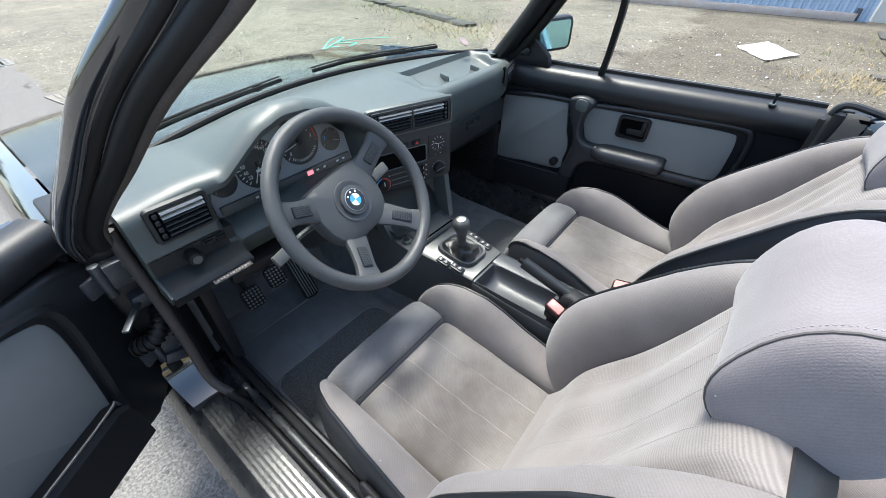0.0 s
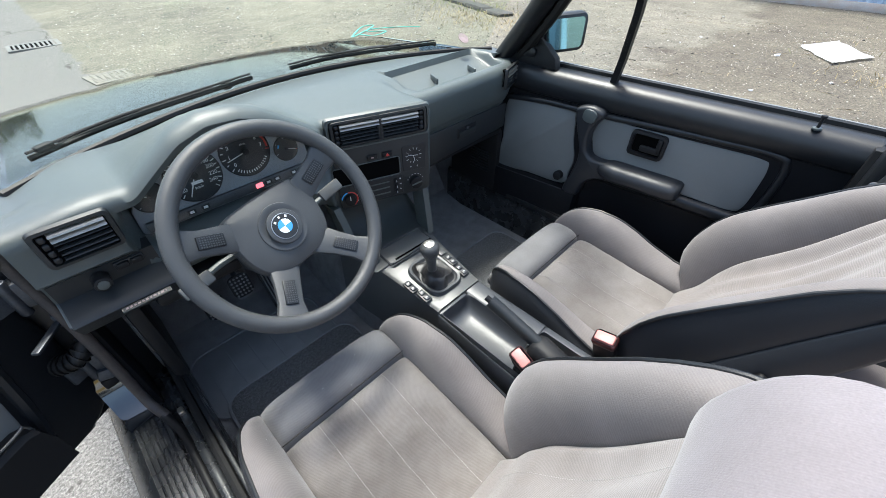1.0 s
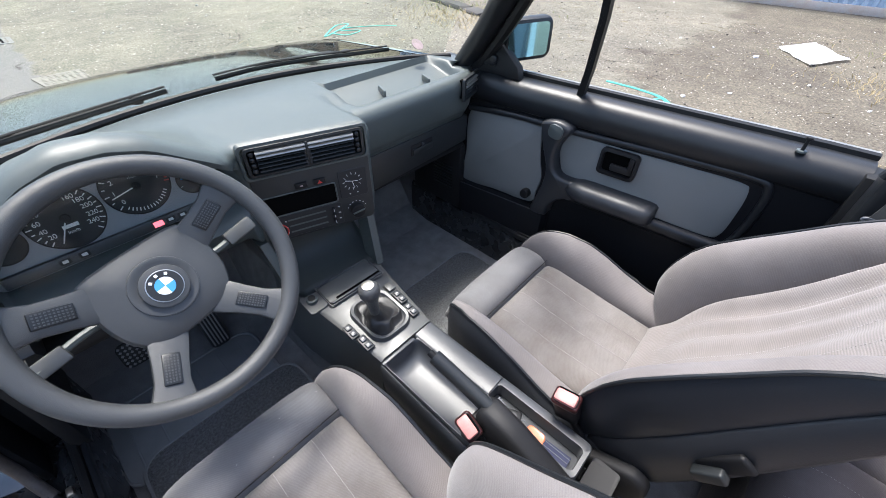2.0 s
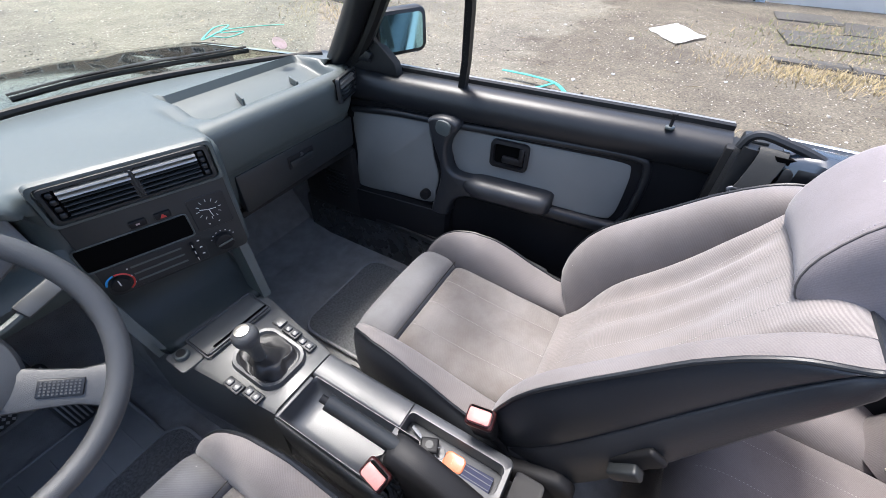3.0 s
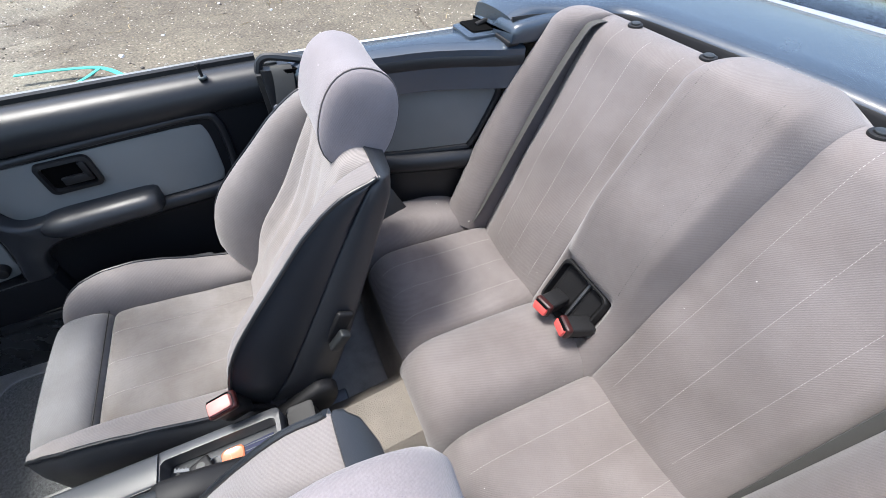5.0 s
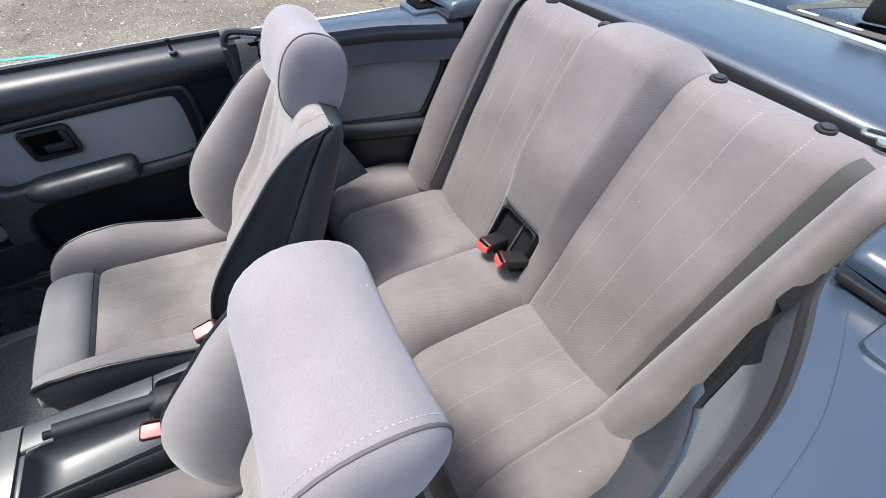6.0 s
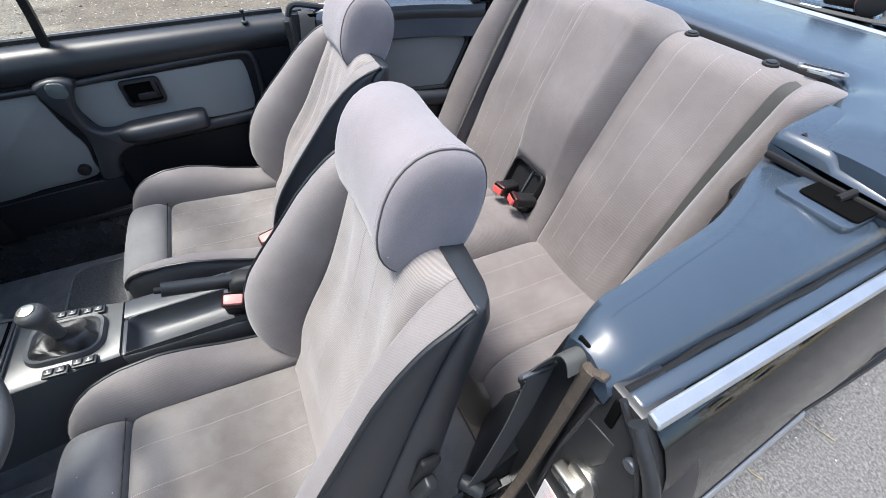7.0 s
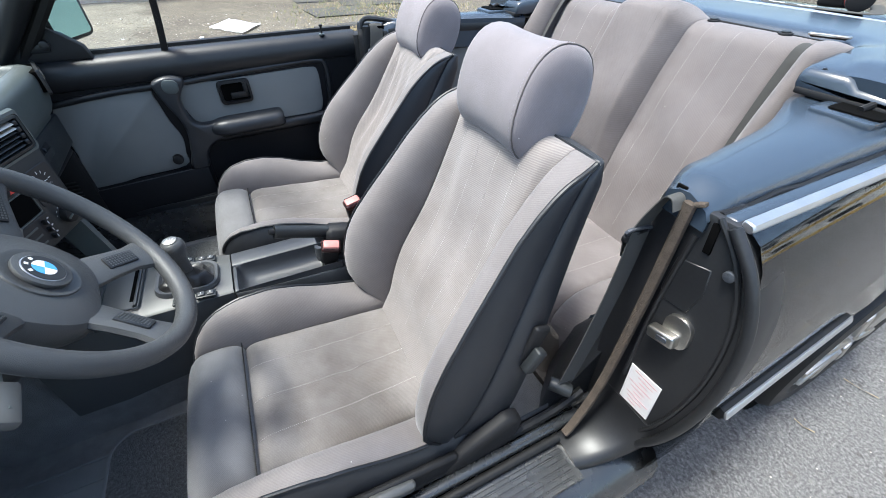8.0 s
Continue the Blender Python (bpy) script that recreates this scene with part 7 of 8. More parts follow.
def console_body():
    rings = []
    for y, xl, xr, z, zl in ((0.30, -0.118, 0.118, 0.535, 0.30), (0.20, -0.118, 0.110, 0.525, 0.30), (0.16, -0.112, 0.104, 0.519, 0.30), (0.05, -0.10, 0.086, 0.508, 0.30), (-0.085, -0.086, 0.068, 0.495, 0.30)):
        rings.append([(xl - 0.012, y, zl), (xl - 0.004, y, z - 0.06), (xl, y, z - 0.006), (xl + 0.008, y, z), (xr - 0.008, y, z), (xr, y, z - 0.006), (xr + 0.004, y, z - 0.06), (xr + 0.012, y, zl)])
    part("front_section", loft(rings), CONSOLE, console, "worn grey front section")
    # rear section: a flat top with two open trays sunk into it
    part("rear_base", rbox((-0.012, -0.33, 0.36), (0.156, 0.46, 0.10), 0.008), CONSOLE_DARK, console)
    part("rear_left_wall", loft([[(-0.0885, y, 0.345), (-0.0925, y, 0.40), (-0.0940, y, z - 0.004), (-0.0915, y, z), (-0.0880, y, z - 0.001), (-0.0860, y, z - 0.008), (-0.0830, y, 0.345)] for y, z in ((-0.090, 0.488), (-0.12, 0.484), (-0.20, 0.478), (-0.30, 0.474), (-0.425, 0.470))]), CONSOLE_DARK, console, "", 60)
    part("rear_right_panel", loft([[(0.010, y, 0.42), (0.010, y, 0.486), (0.012, y, 0.4915), (0.016, y, 0.4935), (0.060, y, 0.4935), (0.066, y, 0.491), (0.070, y, 0.482), (0.074, y, 0.36), (0.03, y, 0.36)] for y in (-0.088, -0.15, -0.25, -0.300)]), CONSOLE_DARK, console, "flat worn console panel", 60)
    part("rear_front_bar", rbox((-0.042, -0.0925, 0.44), (0.096, 0.010, 0.108), 0.004), CONSOLE_DARK, console)
    rings = []
    for y, zf in ((-0.0970, 0.4900), (-0.0985, 0.4800), (-0.1010, 0.4660), (-0.1070, 0.4540), (-0.118, 0.4465), (-0.135, 0.4435), (-0.20, 0.4415), (-0.27, 0.4415), (-0.345, 0.4415)):
        rings.append([(x, y, min(0.4925, zf + h)) for x, h in ((-0.0862, 0.050), (-0.0850, 0.022), (-0.0815, 0.009), (-0.0745, 0.0025), (-0.062, 0.0), (-0.035, 0.0), (-0.014, 0.0015), (-0.003, 0.006), (0.005, 0.016), (0.0095, 0.034), (0.0105, 0.051))])
    tray = loft([r + [(0.0118, r[0][1], r[-1][2]), (0.0118, r[0][1], 0.415), (-0.0870, r[0][1], 0.415), (-0.0870, r[0][1], r[0][2])] for r in rings])
    part("brake_tray", tray, CONSOLE_DARK, console, "deep smooth tray below the handbrake", 70)
    ct = part("coin_tray", rbox((0.025, -0.400, 0.436), (0.060, 0.205, 0.03), 0.004), CONSOLE_DARK, console, "open coin tray")
    wall = loft([[(x, y, z) for x, y in rounded(w, l, r, 4, cx, -0.400)] for w, l, r, z, cx in ((0.086, 0.222, 0.014, 0.37, 0.031), (0.080, 0.216, 0.012, 0.486, 0.029), (0.076, 0.212, 0.011, 0.489, 0.028), (0.052, 0.196, 0.010, 0.488, 0.025), (0.049, 0.193, 0.009, 0.4535, 0.025))], True, False)
    part("coin_tray_wall", wall, CONSOLE_DARK, ct, "", 50)
    part("brake_cover", loft([[(-0.070, y, 0.41), (-0.066, y, z - 0.030), (-0.060, y, z - 0.006), (-0.052, y, z), (-0.026, y, z), (-0.017, y, z - 0.005), (-0.011, y, z - 0.026), (-0.009, y, 0.41)] for y, z in ((-0.322, 0.548), (-0.327, 0.566), (-0.342, 0.573), (-0.40, 0.558), (-0.46, 0.532), (-0.52, 0.502), (-0.548, 0.482))]), VINYL_DULL, console, "black handbrake cover", 60)
    part("rear_cap", loft([[(x, y, z) for x, y in rounded(w, 0.052, 0.008, 3, -0.002, -0.542)] for w, z in ((0.140, 0.36), (0.136, 0.466), (0.130, 0.472), (0.118, 0.470))]), VINYL_DULL, console, "ashtray cap at the rear", 50)
    # storage recess under the fascia
    rings = []
    for yy, zz in ((0.165, 0.5235), (0.195, 0.5255), (0.225, 0.531), (0.250, 0.541), (0.270, 0.556), (0.284, 0.576), (0.292, 0.600), (0.296, 0.630), (0.298, 0.670)):
        rings.append([(-0.122, yy + 0.008, zz + 0.030), (-0.119, yy + 0.004, zz + 0.010), (-0.112, yy + 0.002, zz + 0.002), (-0.09, yy, zz), (0.08, yy - 0.022, zz), (0.102, yy - 0.024, zz + 0.002), (0.109, yy - 0.024, zz + 0.010), (0.112, yy - 0.024, zz + 0.030)])
    bm = loft(rings, closed=False)
    bmesh.ops.solidify(bm, geom=bm.faces[:], thickness=0.006)
    part("storage_recess", bm, DASH, console, "open storage recess", 70)
    for sx, p0, p1 in ((1, (0.110, 0.172, 0.665), (0.100, 0.14, 0.515)), (-1, (-0.132, 0.245, 0.665), (-0.118, 0.19, 0.52))):
        rings = []
        for k in range(6):
            t = k / 5
            p = Vector(p0).lerp(Vector(p1), t)
            rings.append([tuple(p + Vector(q)) for q in ((-0.010, -0.006, 0), (0.010, -0.006, 0), (0.012, 0.02, 0), (0.010, 0.045, 0), (-0.008, 0.045, 0), (-0.010, 0.02, 0))])
        part("side_cheek", loft(rings), DASH, console, "console side cheek")


console_body()
PL = plane_frame((-0.008, 0.06, 0.5105), (1, -0.02, 0), (0, 1, 0.095))
ash = part("ashtray", moved(rbox((0.006, 0.078, 0.002), (0.150, 0.060, 0.007), 0.003), PL), CONSOLE, console, "worn ashtray lid")
part("ashtray_slot", moved(rbox((0.016, 0.050, 0.0025), (0.132, 0.013, 0.0074), 0.001, 1), PL), SHADE_BLACK, ash)
part("ashtray_bar", moved(rbox((0.008, 0.0445, 0.005), (0.146, 0.006, 0.010), 0.002), PL), CONSOLE_DARK, ash)
part("ashtray_rim", moved(tube([Vector((x, y, 0.0045)) for x, y in rounded(0.156, 0.074, 0.006, 3, 0.006, 0.076)], 0.0022, 6, True), PL), CONSOLE_DARK, ash)
li = part("lighter_plate", moved(prism(rounded(0.046, 0.060, 0.008, 3, -0.096, 0.080), "z", -0.002, 0.003, 0.001, 1), PL), CONSOLE, console)
part("cigarette_lighter", moved(disc((-0.096, 0.086, 0.007), 0.0135, 0.012, (0, 0, 1), 24, 0.003), PL), DASH, li, "round lighter knob")
part("lighter_face", moved(disc((-0.096, 0.086, 0.0135), 0.009, 0.002, (0, 0, 1), 20), PL), VINYL_DULL, li)
for cx, cy in ((-0.081, -0.047), (-0.074, -0.092), (0.066, -0.046), (0.061, -0.093)):
    bz = part("window_switch", moved(rbox((cx, cy, 0.003), (0.022, 0.042, 0.007), 0.003), PL), DASH_DARK, console, "black window switch")
    for j in (-1, 1):
        kk = part("switch_key", moved(rbox((cx, cy + j * 0.0095, 0.0075), (0.014, 0.015, 0.007), 0.003), PL), CONSOLE_DARK, bz)
        part("key_symbol", moved(rbox((cx, cy + j * 0.0095, 0.0112), (0.0036, 0.0022, 0.0006), 0), PL), MARK, bz)
part("blank_plate", moved(rbox((0.070, -0.004, 0.002), (0.022, 0.026, 0.005), 0.002), PL), CONSOLE, console)

# gear lever
gear = thing("gear_lever", "black gear lever with a round knob and wrinkled leather boot", "gear lever", (-0.02, 0, 0.50))
gm = plane_frame((-0.012, 0.006, 0.506), (1, -0.02, 0), (0, 1, 0.095))
part("boot_frame", moved(loft([[(x, y, 0.0) for x, y in rounded(0.110, 0.134, 0.034, 6)], [(x, y, 0.010) for x, y in rounded(0.104, 0.128, 0.032, 6)], [(x, y, 0.009) for x, y in rounded(0.092, 0.116, 0.028, 6)], [(x, y, 0.0015) for x, y in rounded(0.082, 0.106, 0.024, 6)]], True, False), gm), CONSOLE_DARK, gear, "dark boot frame")
rings = []
rnd = random.Random(4)
for k in range(16):
    t = k / 15
    fold = math.sin(math.pi * min(1, t * 1.15)) * (1 - 0.6 * t)
    cx, cy = -0.020 * t, -0.010 * t
    ring_b = []
    for i in range(36):
        a = 2 * math.pi * i / 36
        rx = 0.043 * (1 - t) ** 1.1 + 0.012
        ry = 0.055 * (1 - t) ** 1.1 + 0.012
        w = 1 + 0.20 * fold * math.sin(3 * a + 4 * t + 0.8) + 0.12 * fold * math.sin(5 * a - 7 * t)
        ring_b.append(gm @ Vector((cx + rx * w * math.cos(a), cy + ry * w * math.sin(a), 0.002 + 0.044 * t ** 1.5 + 0.010 * fold * math.sin(2 * a + 10 * t))))
    rings.append(ring_b)
part("boot", loft(rings), LEATHER, gear, "wrinkled black leather boot", 60)
tip = Vector((-0.039, -0.006, 0.640))
base = gm @ Vector((-0.020, -0.010, 0.042))
ax = (tip - base).normalized()
rings = []
q = ax.to_track_quat("Z", "Y").to_matrix()
for s, rad in ((-0.006, 0.010), (0.0, 0.012), (0.02, 0.0125), (0.040, 0.014), (0.055, 0.0185), (0.066, 0.0225), (0.076, 0.024), (0.084, 0.0225), (0.090, 0.018), (0.0935, 0.010), (0.094, 0.001)):
    rings.append([base + ax * (s - 0.094 + (tip - base).length) + q @ Vector((rad * math.cos(a), rad * math.sin(a), 0)) for a in [2 * math.pi * i / 24 for i in range(24)]])
kb = part("knob", loft(rings), WHEEL, gear, "smooth black gear knob", 70)
part("shift_plate", disc(tip - ax * 0.001, 0.0135, 0.003, ax, 24, 0.0005), STEEL, kb, "metal shift pattern plate")
for dx in (-0.005, 0.0, 0.005):
    part("shift_mark", moved(rbox((dx, 0, 0), (0.0012, 0.012, 0.0008), 0), Matrix.Translation(tip + ax * 0.0008) @ q.to_4x4()), MARK, kb)
part("shift_mark", moved(rbox((0, 0, 0), (0.011, 0.0012, 0.0008), 0), Matrix.Translation(tip + ax * 0.0008) @ q.to_4x4()), MARK, kb)

# handbrake
hb = thing("handbrake", "black handbrake lever with a pleated boot", "handbrake", (-0.035, -0.38, 0.45))
line = smooth_path([(-0.030, -0.43, 0.520), (-0.034, -0.37, 0.543), (-0.042, -0.28, 0.577), (-0.050, -0.21, 0.604)], 6)
part("lever", sweep(line, circle(0.013, 12, 0.0155, 2.6)), DASH_DARK, hb, "black moulded grip")
part("button", sweep([line[-1], line[-1] + (line[-1] - line[-2]).normalized() * 0.012], circle(0.007, 10)), VINYL_DULL, hb)
for k in range(6):
    part("boot_pleat", rbox((-0.046, -0.335, 0.458 + 0.016 * k), (0.066 - 0.005 * k, 0.062 - 0.005 * k, 0.014), 0.006, 3), RUBBER, hb)

# car key with an orange tag in the coin tray
key = thing("car_key", "car key with a black head and an orange plastic tag", "key", (0.03, -0.39, 0.455))
hd = part("key_head", rbox((0.022, -0.360, 0.4655), (0.028, 0.034, 0.011), 0.004, 3, m=pose(0, 0, 0, 0, 0, 24)), VINYL_DULL, key, "black plastic key head")
part("head_badge", disc((0.022, -0.360, 0.4712), 0.0075, 0.001, (0, 0, 1), 20), DASH_DARK, hd)
part("key_blade", rbox((0.030, -0.330, 0.4645), (0.0062, 0.034, 0.0022), 0.0008, 1, m=pose(0, 0, 0, 0, 0, -18)), DARKSTEEL, key)
for k in range(4):
    part("blade_notch", rbox((0.0315 + 0.002 * k, -0.334 + 0.006 * k, 0.4645), (0.003, 0.0025, 0.0026), 0), DARKSTEEL, key)
part("key_ring", tube([Vector((0.020 + 0.0095 * math.cos(a), -0.384 + 0.0095 * math.sin(a), 0.467 + 0.003 * math.cos(a))) for a in [2 * math.pi * i / 20 for i in range(20)]], 0.0009, 6, True), DARKSTEEL, key)
part("key_tag", loft([[(x, y, z) for x, y in rounded(w, l, 0.010, 5, 0.020, -0.413)] for w, l, z in ((0.027, 0.037, 0.460), (0.030, 0.040, 0.462), (0.030, 0.040, 0.4655), (0.026, 0.036, 0.467), (0.020, 0.030, 0.4662))]), ORANGE, key, "orange translucent tag")
part("tag_strap", rbox((0.019, -0.459, 0.461), (0.027, 0.056, 0.004), 0.001, 1, m=pose(0, 0, 0, 0, 0, 3)), STRAPBLUE, key, "navy strap")
for k in range(3):
    part("strap_stitch", rbox((0.010 + 0.009 * k, -0.459, 0.4633), (0.0008, 0.054, 0.0006), 0), DASH, key)

# ---- passenger door ----


def passenger_door():
    d = thing("passenger_door", "closed passenger door with black vinyl trim and grey cloth panels", "car door", (0.68, -0.1, 0.33))

    def at(y, z, off=0.0):
        """A point on the inner face; off: metres proud of it."""
        return Vector((belt_x(y) + 0.008 - 0.02 * max(0, 0.78 - z) - off, y, z))
    ys = [0.40, 0.30, 0.15, 0.0, -0.15, -0.30, -0.45, -0.58, -0.665]
    part("door_skin", loft([[(0.80, y, 0.62), (0.80, y, 0.40), (0.775, y, 0.335), (at(y, 0.36).x + 0.05, y, 0.335), (at(y, 0.84).x + 0.06, y, 0.845), (0.745, y, 0.845)] for y in ys]), PAINT, d, "glossy black outer skin")
    part("door_card", loft([[at(y, 0.345), at(y, 0.60), at(y, 0.80), at(y, 0.80, -0.05), at(y, 0.345, -0.05)] for y in ys]), DOORBLACK, d, "black vinyl door card")
    part("belt_roll", loft([[at(y, z, o) for z, o in ((0.782, 0.0), (0.788, 0.010), (0.815, 0.017), (0.842, 0.012), (0.858, -0.004), (0.864, -0.026), (0.862, -0.058), (0.782, -0.058))] for y in ys]), VINYL, d, "padded black belt roll", 60)
    part("belt_seal", loft([[at(y, 0.855, -0.052), at(y, 0.872, -0.054), at(y, 0.874, -0.066), at(y, 0.855, -0.07)] for y in ys]), RUBBER, d)
    part("belt_trim", loft([[at(y, 0.855, -0.072), at(y, 0.869, -0.073), at(y, 0.868, -0.094), at(y, 0.855, -0.094)] for y in ys[:]]), SATIN, d, "bright belt trim")

    def panel(outline, name, mat, proud=0.006, label=""):
        o = [(p.x, p.y) for p in outline]
        bm = loft([[at(y, z, -0.01) for y, z in o], [at(y, z, proud - 0.002) for y, z in o], [at(y + (0.0), z, proud) for y, z in [(cy + (y - cy) * 0.985, cz + (z - cz) * 0.975) for y, z in o for cy, cz in [(sum(p[0] for p in o) / len(o), sum(p[1] for p in o) / len(o))]]]])
        return part(name, bm, mat, d, label)
    rear = smooth_path([(-0.042, 0.754, 0), (-0.20, 0.760, 0), (-0.36, 0.763, 0), (-0.478, 0.763, 0), (-0.503, 0.746, 0), (-0.505, 0.67, 0), (-0.498, 0.617, 0), (-0.472, 0.601, 0), (-0.35, 0.601, 0), (-0.15, 0.606, 0), (-0.075, 0.63, 0), (-0.048, 0.68, 0)], 4, True)
    panel(rear, "rear_cloth_panel", DOORCLOTH, 0.003, "grey cloth panel")
    frame_line = smooth_path([(0.28, 0.752, 0), (0.12, 0.766, 0), (-0.05, 0.768, 0), (-0.20, 0.775, 0), (-0.36, 0.781, 0), (-0.50, 0.783, 0), (-0.535, 0.760, 0), (-0.537, 0.68, 0), (-0.525, 0.610, 0), (-0.495, 0.586, 0), (-0.38, 0.585, 0), (-0.33, 0.585, 0)], 5)
    part("panel_frame", sweep([at(p.x, p.y, 0.002) for p in frame_line], circle(0.010, 10), up=(1, 0, 0)), VINYL, d)
    front = smooth_path([(0.275, 0.748, 0), (0.15, 0.756, 0), (0.036, 0.758, 0), (0.024, 0.738, 0), (0.012, 0.66, 0), (-0.004, 0.60, 0), (0.004, 0.545, 0), (0.020, 0.499, 0), (0.16, 0.493, 0), (0.288, 0.488, 0), (0.284, 0.60, 0)], 4, True)
    panel(front, "front_cloth_panel", DOORCLOTH, 0.003, "grey cloth panel")
    # pull handle running into the armrest
    shape = smooth_path([(y, z, 0) for y, z in ((0.012, 0.786), (0.013, 0.762), (-0.003, 0.712), (-0.022, 0.662), (-0.026, 0.615), (-0.014, 0.555), (0.000, 0.494), (-0.052, 0.490), (-0.060, 0.525), (-0.078, 0.556), (-0.11, 0.574), (-0.16, 0.580), (-0.30, 0.586), (-0.336, 0.600), (-0.343, 0.622), (-0.325, 0.640), (-0.155, 0.640), (-0.105, 0.636), (-0.070, 0.640), (-0.050, 0.662), (-0.044, 0.712), (-0.055, 0.745), (-0.073, 0.772), (-0.066, 0.790), (-0.028, 0.798))], 3, True)

    def shrunk(d):
        n, out = len(shape), []
        for i in range(n):
            t = (shape[(i + 1) % n] - shape[i - 1]).normalized()
            out.append(shape[i] + Vector((t.y, -t.x, 0)) * d * side_sign)
        return out
    side_sign = 1 if sum(shape[i - 1].x * p.y - p.x * shape[i - 1].y for i, p in enumerate(shape)) < 0 else -1
    pull = part("pull_handle", loft([[at(p.x, p.y, o) for p in shrunk(dd)] for dd, o in ((0.0, -0.004), (0.0, 0.026), (0.0015, 0.032), (0.005, 0.037), (0.009, 0.0385))]), SHELL, d, "black pull handle and armrest", 60)
    part("handle_pad", moved(prism(rounded(0.044, 0.040, 0.016, 5), "z", -0.008, 0.0035, 0.002), plane_frame(at(-0.034, 0.770, 0.040), (0, -1, -0.15), (0, -0.15, 1))), DASH, pull)
    part("armrest_top", loft([[at(y, z0 + (z - z0) * k, o * w) for z, o in ((0.590, 0.0), (0.587, 0.036), (0.592, 0.054), (0.604, 0.062), (0.624, 0.062), (0.636, 0.054), (0.642, 0.038), (0.644, 0.0))] for z0 in (0.612,) for y, k, w in ((-0.095, 0.55, 0.55), (-0.11, 0.75, 0.72), (-0.135, 0.95, 0.92), (-0.16, 1.0, 1.0), (-0.25, 1.0, 1.0), (-0.32, 1.0, 1.0), (-0.338, 0.92, 0.94), (-0.346, 0.7, 0.8))]), SHELL, pull, "", 80)
    part("pocket_knob", disc(at(0.034, 0.530, 0.012), 0.016, 0.024, (1, 0, 0), 20, 0.004), VINYL_DULL, d, "round black pocket knob")
    pk = [[at(y, 0.36, 0.0), at(y, 0.37, o), at(y, z - 0.008, o), at(y, z - 0.002, o - 0.003), at(y, z, o - 0.008), at(y, z, 0.0)] for y, z, o in ((0.31, 0.486, 0.030), (0.10, 0.489, 0.032), (-0.01, 0.491, 0.034), (-0.046, 0.490, 0.034), (-0.054, 0.489, 0.020))]
    part("map_pocket", loft(pk), DOORBLACK, d, "black map pocket")
    part("pocket_rim", tube([at(y, z, 0.028) for y, z in ((0.30, 0.4865), (0.10, 0.4895), (-0.01, 0.4915))], 0.0016, 6), SHELL, d)
    part("armrest_band", loft([[at(y, z, o) for z, o in ((0.600, 0.0), (0.597, 0.014), (0.588, 0.020), (0.572, 0.020), (0.563, 0.015), (0.560, 0.0))] for y in (-0.085, -0.12, -0.30, -0.50, -0.64)]), VINYL, d, "", 60)
    # inner door handle
    c = at(-0.210, 0.719, 0.008)
    fm = plane_frame(c, (0.09, -1, 0), (0, 0.0, 1))
    bez = part("handle_bezel", moved(loft([[(x, y, -0.004) for x, y in rounded(0.104, 0.078, 0.014, 4)], [(x, y, 0.006) for x, y in rounded(0.102, 0.076, 0.013, 4)], [(x, y, 0.008) for x, y in rounded(0.086, 0.060, 0.010, 4)], [(x, y, -0.003) for x, y in rounded(0.080, 0.054, 0.008, 4)]], True, False), fm), VINYL_DULL, d, "black handle bezel")
    # shade behind the lever, painted as a black slab
    part("handle_recess", moved(prism(rounded(0.088, 0.062, 0.010, 4), "z", -0.012, -0.002), fm), SHADE_BLACK, bez)
    part("handle_lever", moved(rbox((0.012, -0.010, 0.006), (0.058, 0.020, 0.010), 0.004), fm), VINYL_DULL, bez)
    part("lever_end", moved(rbox((0.034, 0.006, 0.006), (0.014, 0.046, 0.010), 0.004), fm), VINYL_DULL, bez)
    # lock pin
    p = Vector((belt_x(-0.544) + 0.012, -0.544, 0.862))
    pin = part("lock_pin", join(tube([p, p + Vector((0, 0, 0.026))], 0.0035, 8), disc(p + Vector((0, 0, 0.028)), 0.0065, 0.007, (0, 0, 1), 12, 0.002)), VINYL_DULL, d, "black door lock pin")
    part("pin_collar", disc(p, 0.010, 0.006, (0, 0, 1), 16, 0.002), DASH, pin)
    # quarter light
    part("window_post", sweep([(0.690, -0.050, 0.845), (0.674, -0.066, 0.93), (0.640, -0.085, 1.05), (0.575, -0.105, 1.26)], [(-0.010, -0.009), (0.010, -0.009), (0.010, 0.009), (-0.010, 0.009)], up=(0, 1, 0)), RUBBER, d, "black window post")
    bm = loft([[(0.684, -0.058, 0.86), (0.577, -0.115, 1.24)], [(0.675, 0.28, 0.86), (0.525, -0.03, 1.24)]], closed=False)
    bmesh.ops.solidify(bm, geom=bm.faces[:], thickness=0.004)
    g = part("quarter_light", bm, SIDEGLASS, d, "fixed quarter light glass")
    g.visible_shadow = False
    # door mirror
    sail = prism([(0.33, 0.86), (0.125, 0.86), (0.135, 0.895), (0.26, 1.0)], "x", 0.652, 0.682, 0.006)
    mr = part("mirror_sail", sail, VINYL_DULL, d, "black mirror mounting plate")
    part("mirror_knob", disc((0.646, 0.215, 0.905), 0.011, 0.014, (1, 0, 0), 16, 0.003), VINYL, mr)
    mc = Vector((0.7195, 0.153, 0.953))
    mm = plane_frame(mc, (0.118, -0.060, 0.004), (0.003, -0.004, 1))
    rings = []
    for z, w, h in ((-0.002, 0.142, 0.104), (-0.010, 0.150, 0.112), (-0.03, 0.150, 0.112), (-0.06, 0.13, 0.098), (-0.085, 0.09, 0.07), (-0.095, 0.03, 0.03)):
        rings.append([mm @ Vector((x, y, z)) for x, y in rounded(w, h, min(w, h) * 0.2, 4, 0.004)])
    ho = part("mirror_housing", loft(rings), VINYL, d, "black door mirror housing", 60)
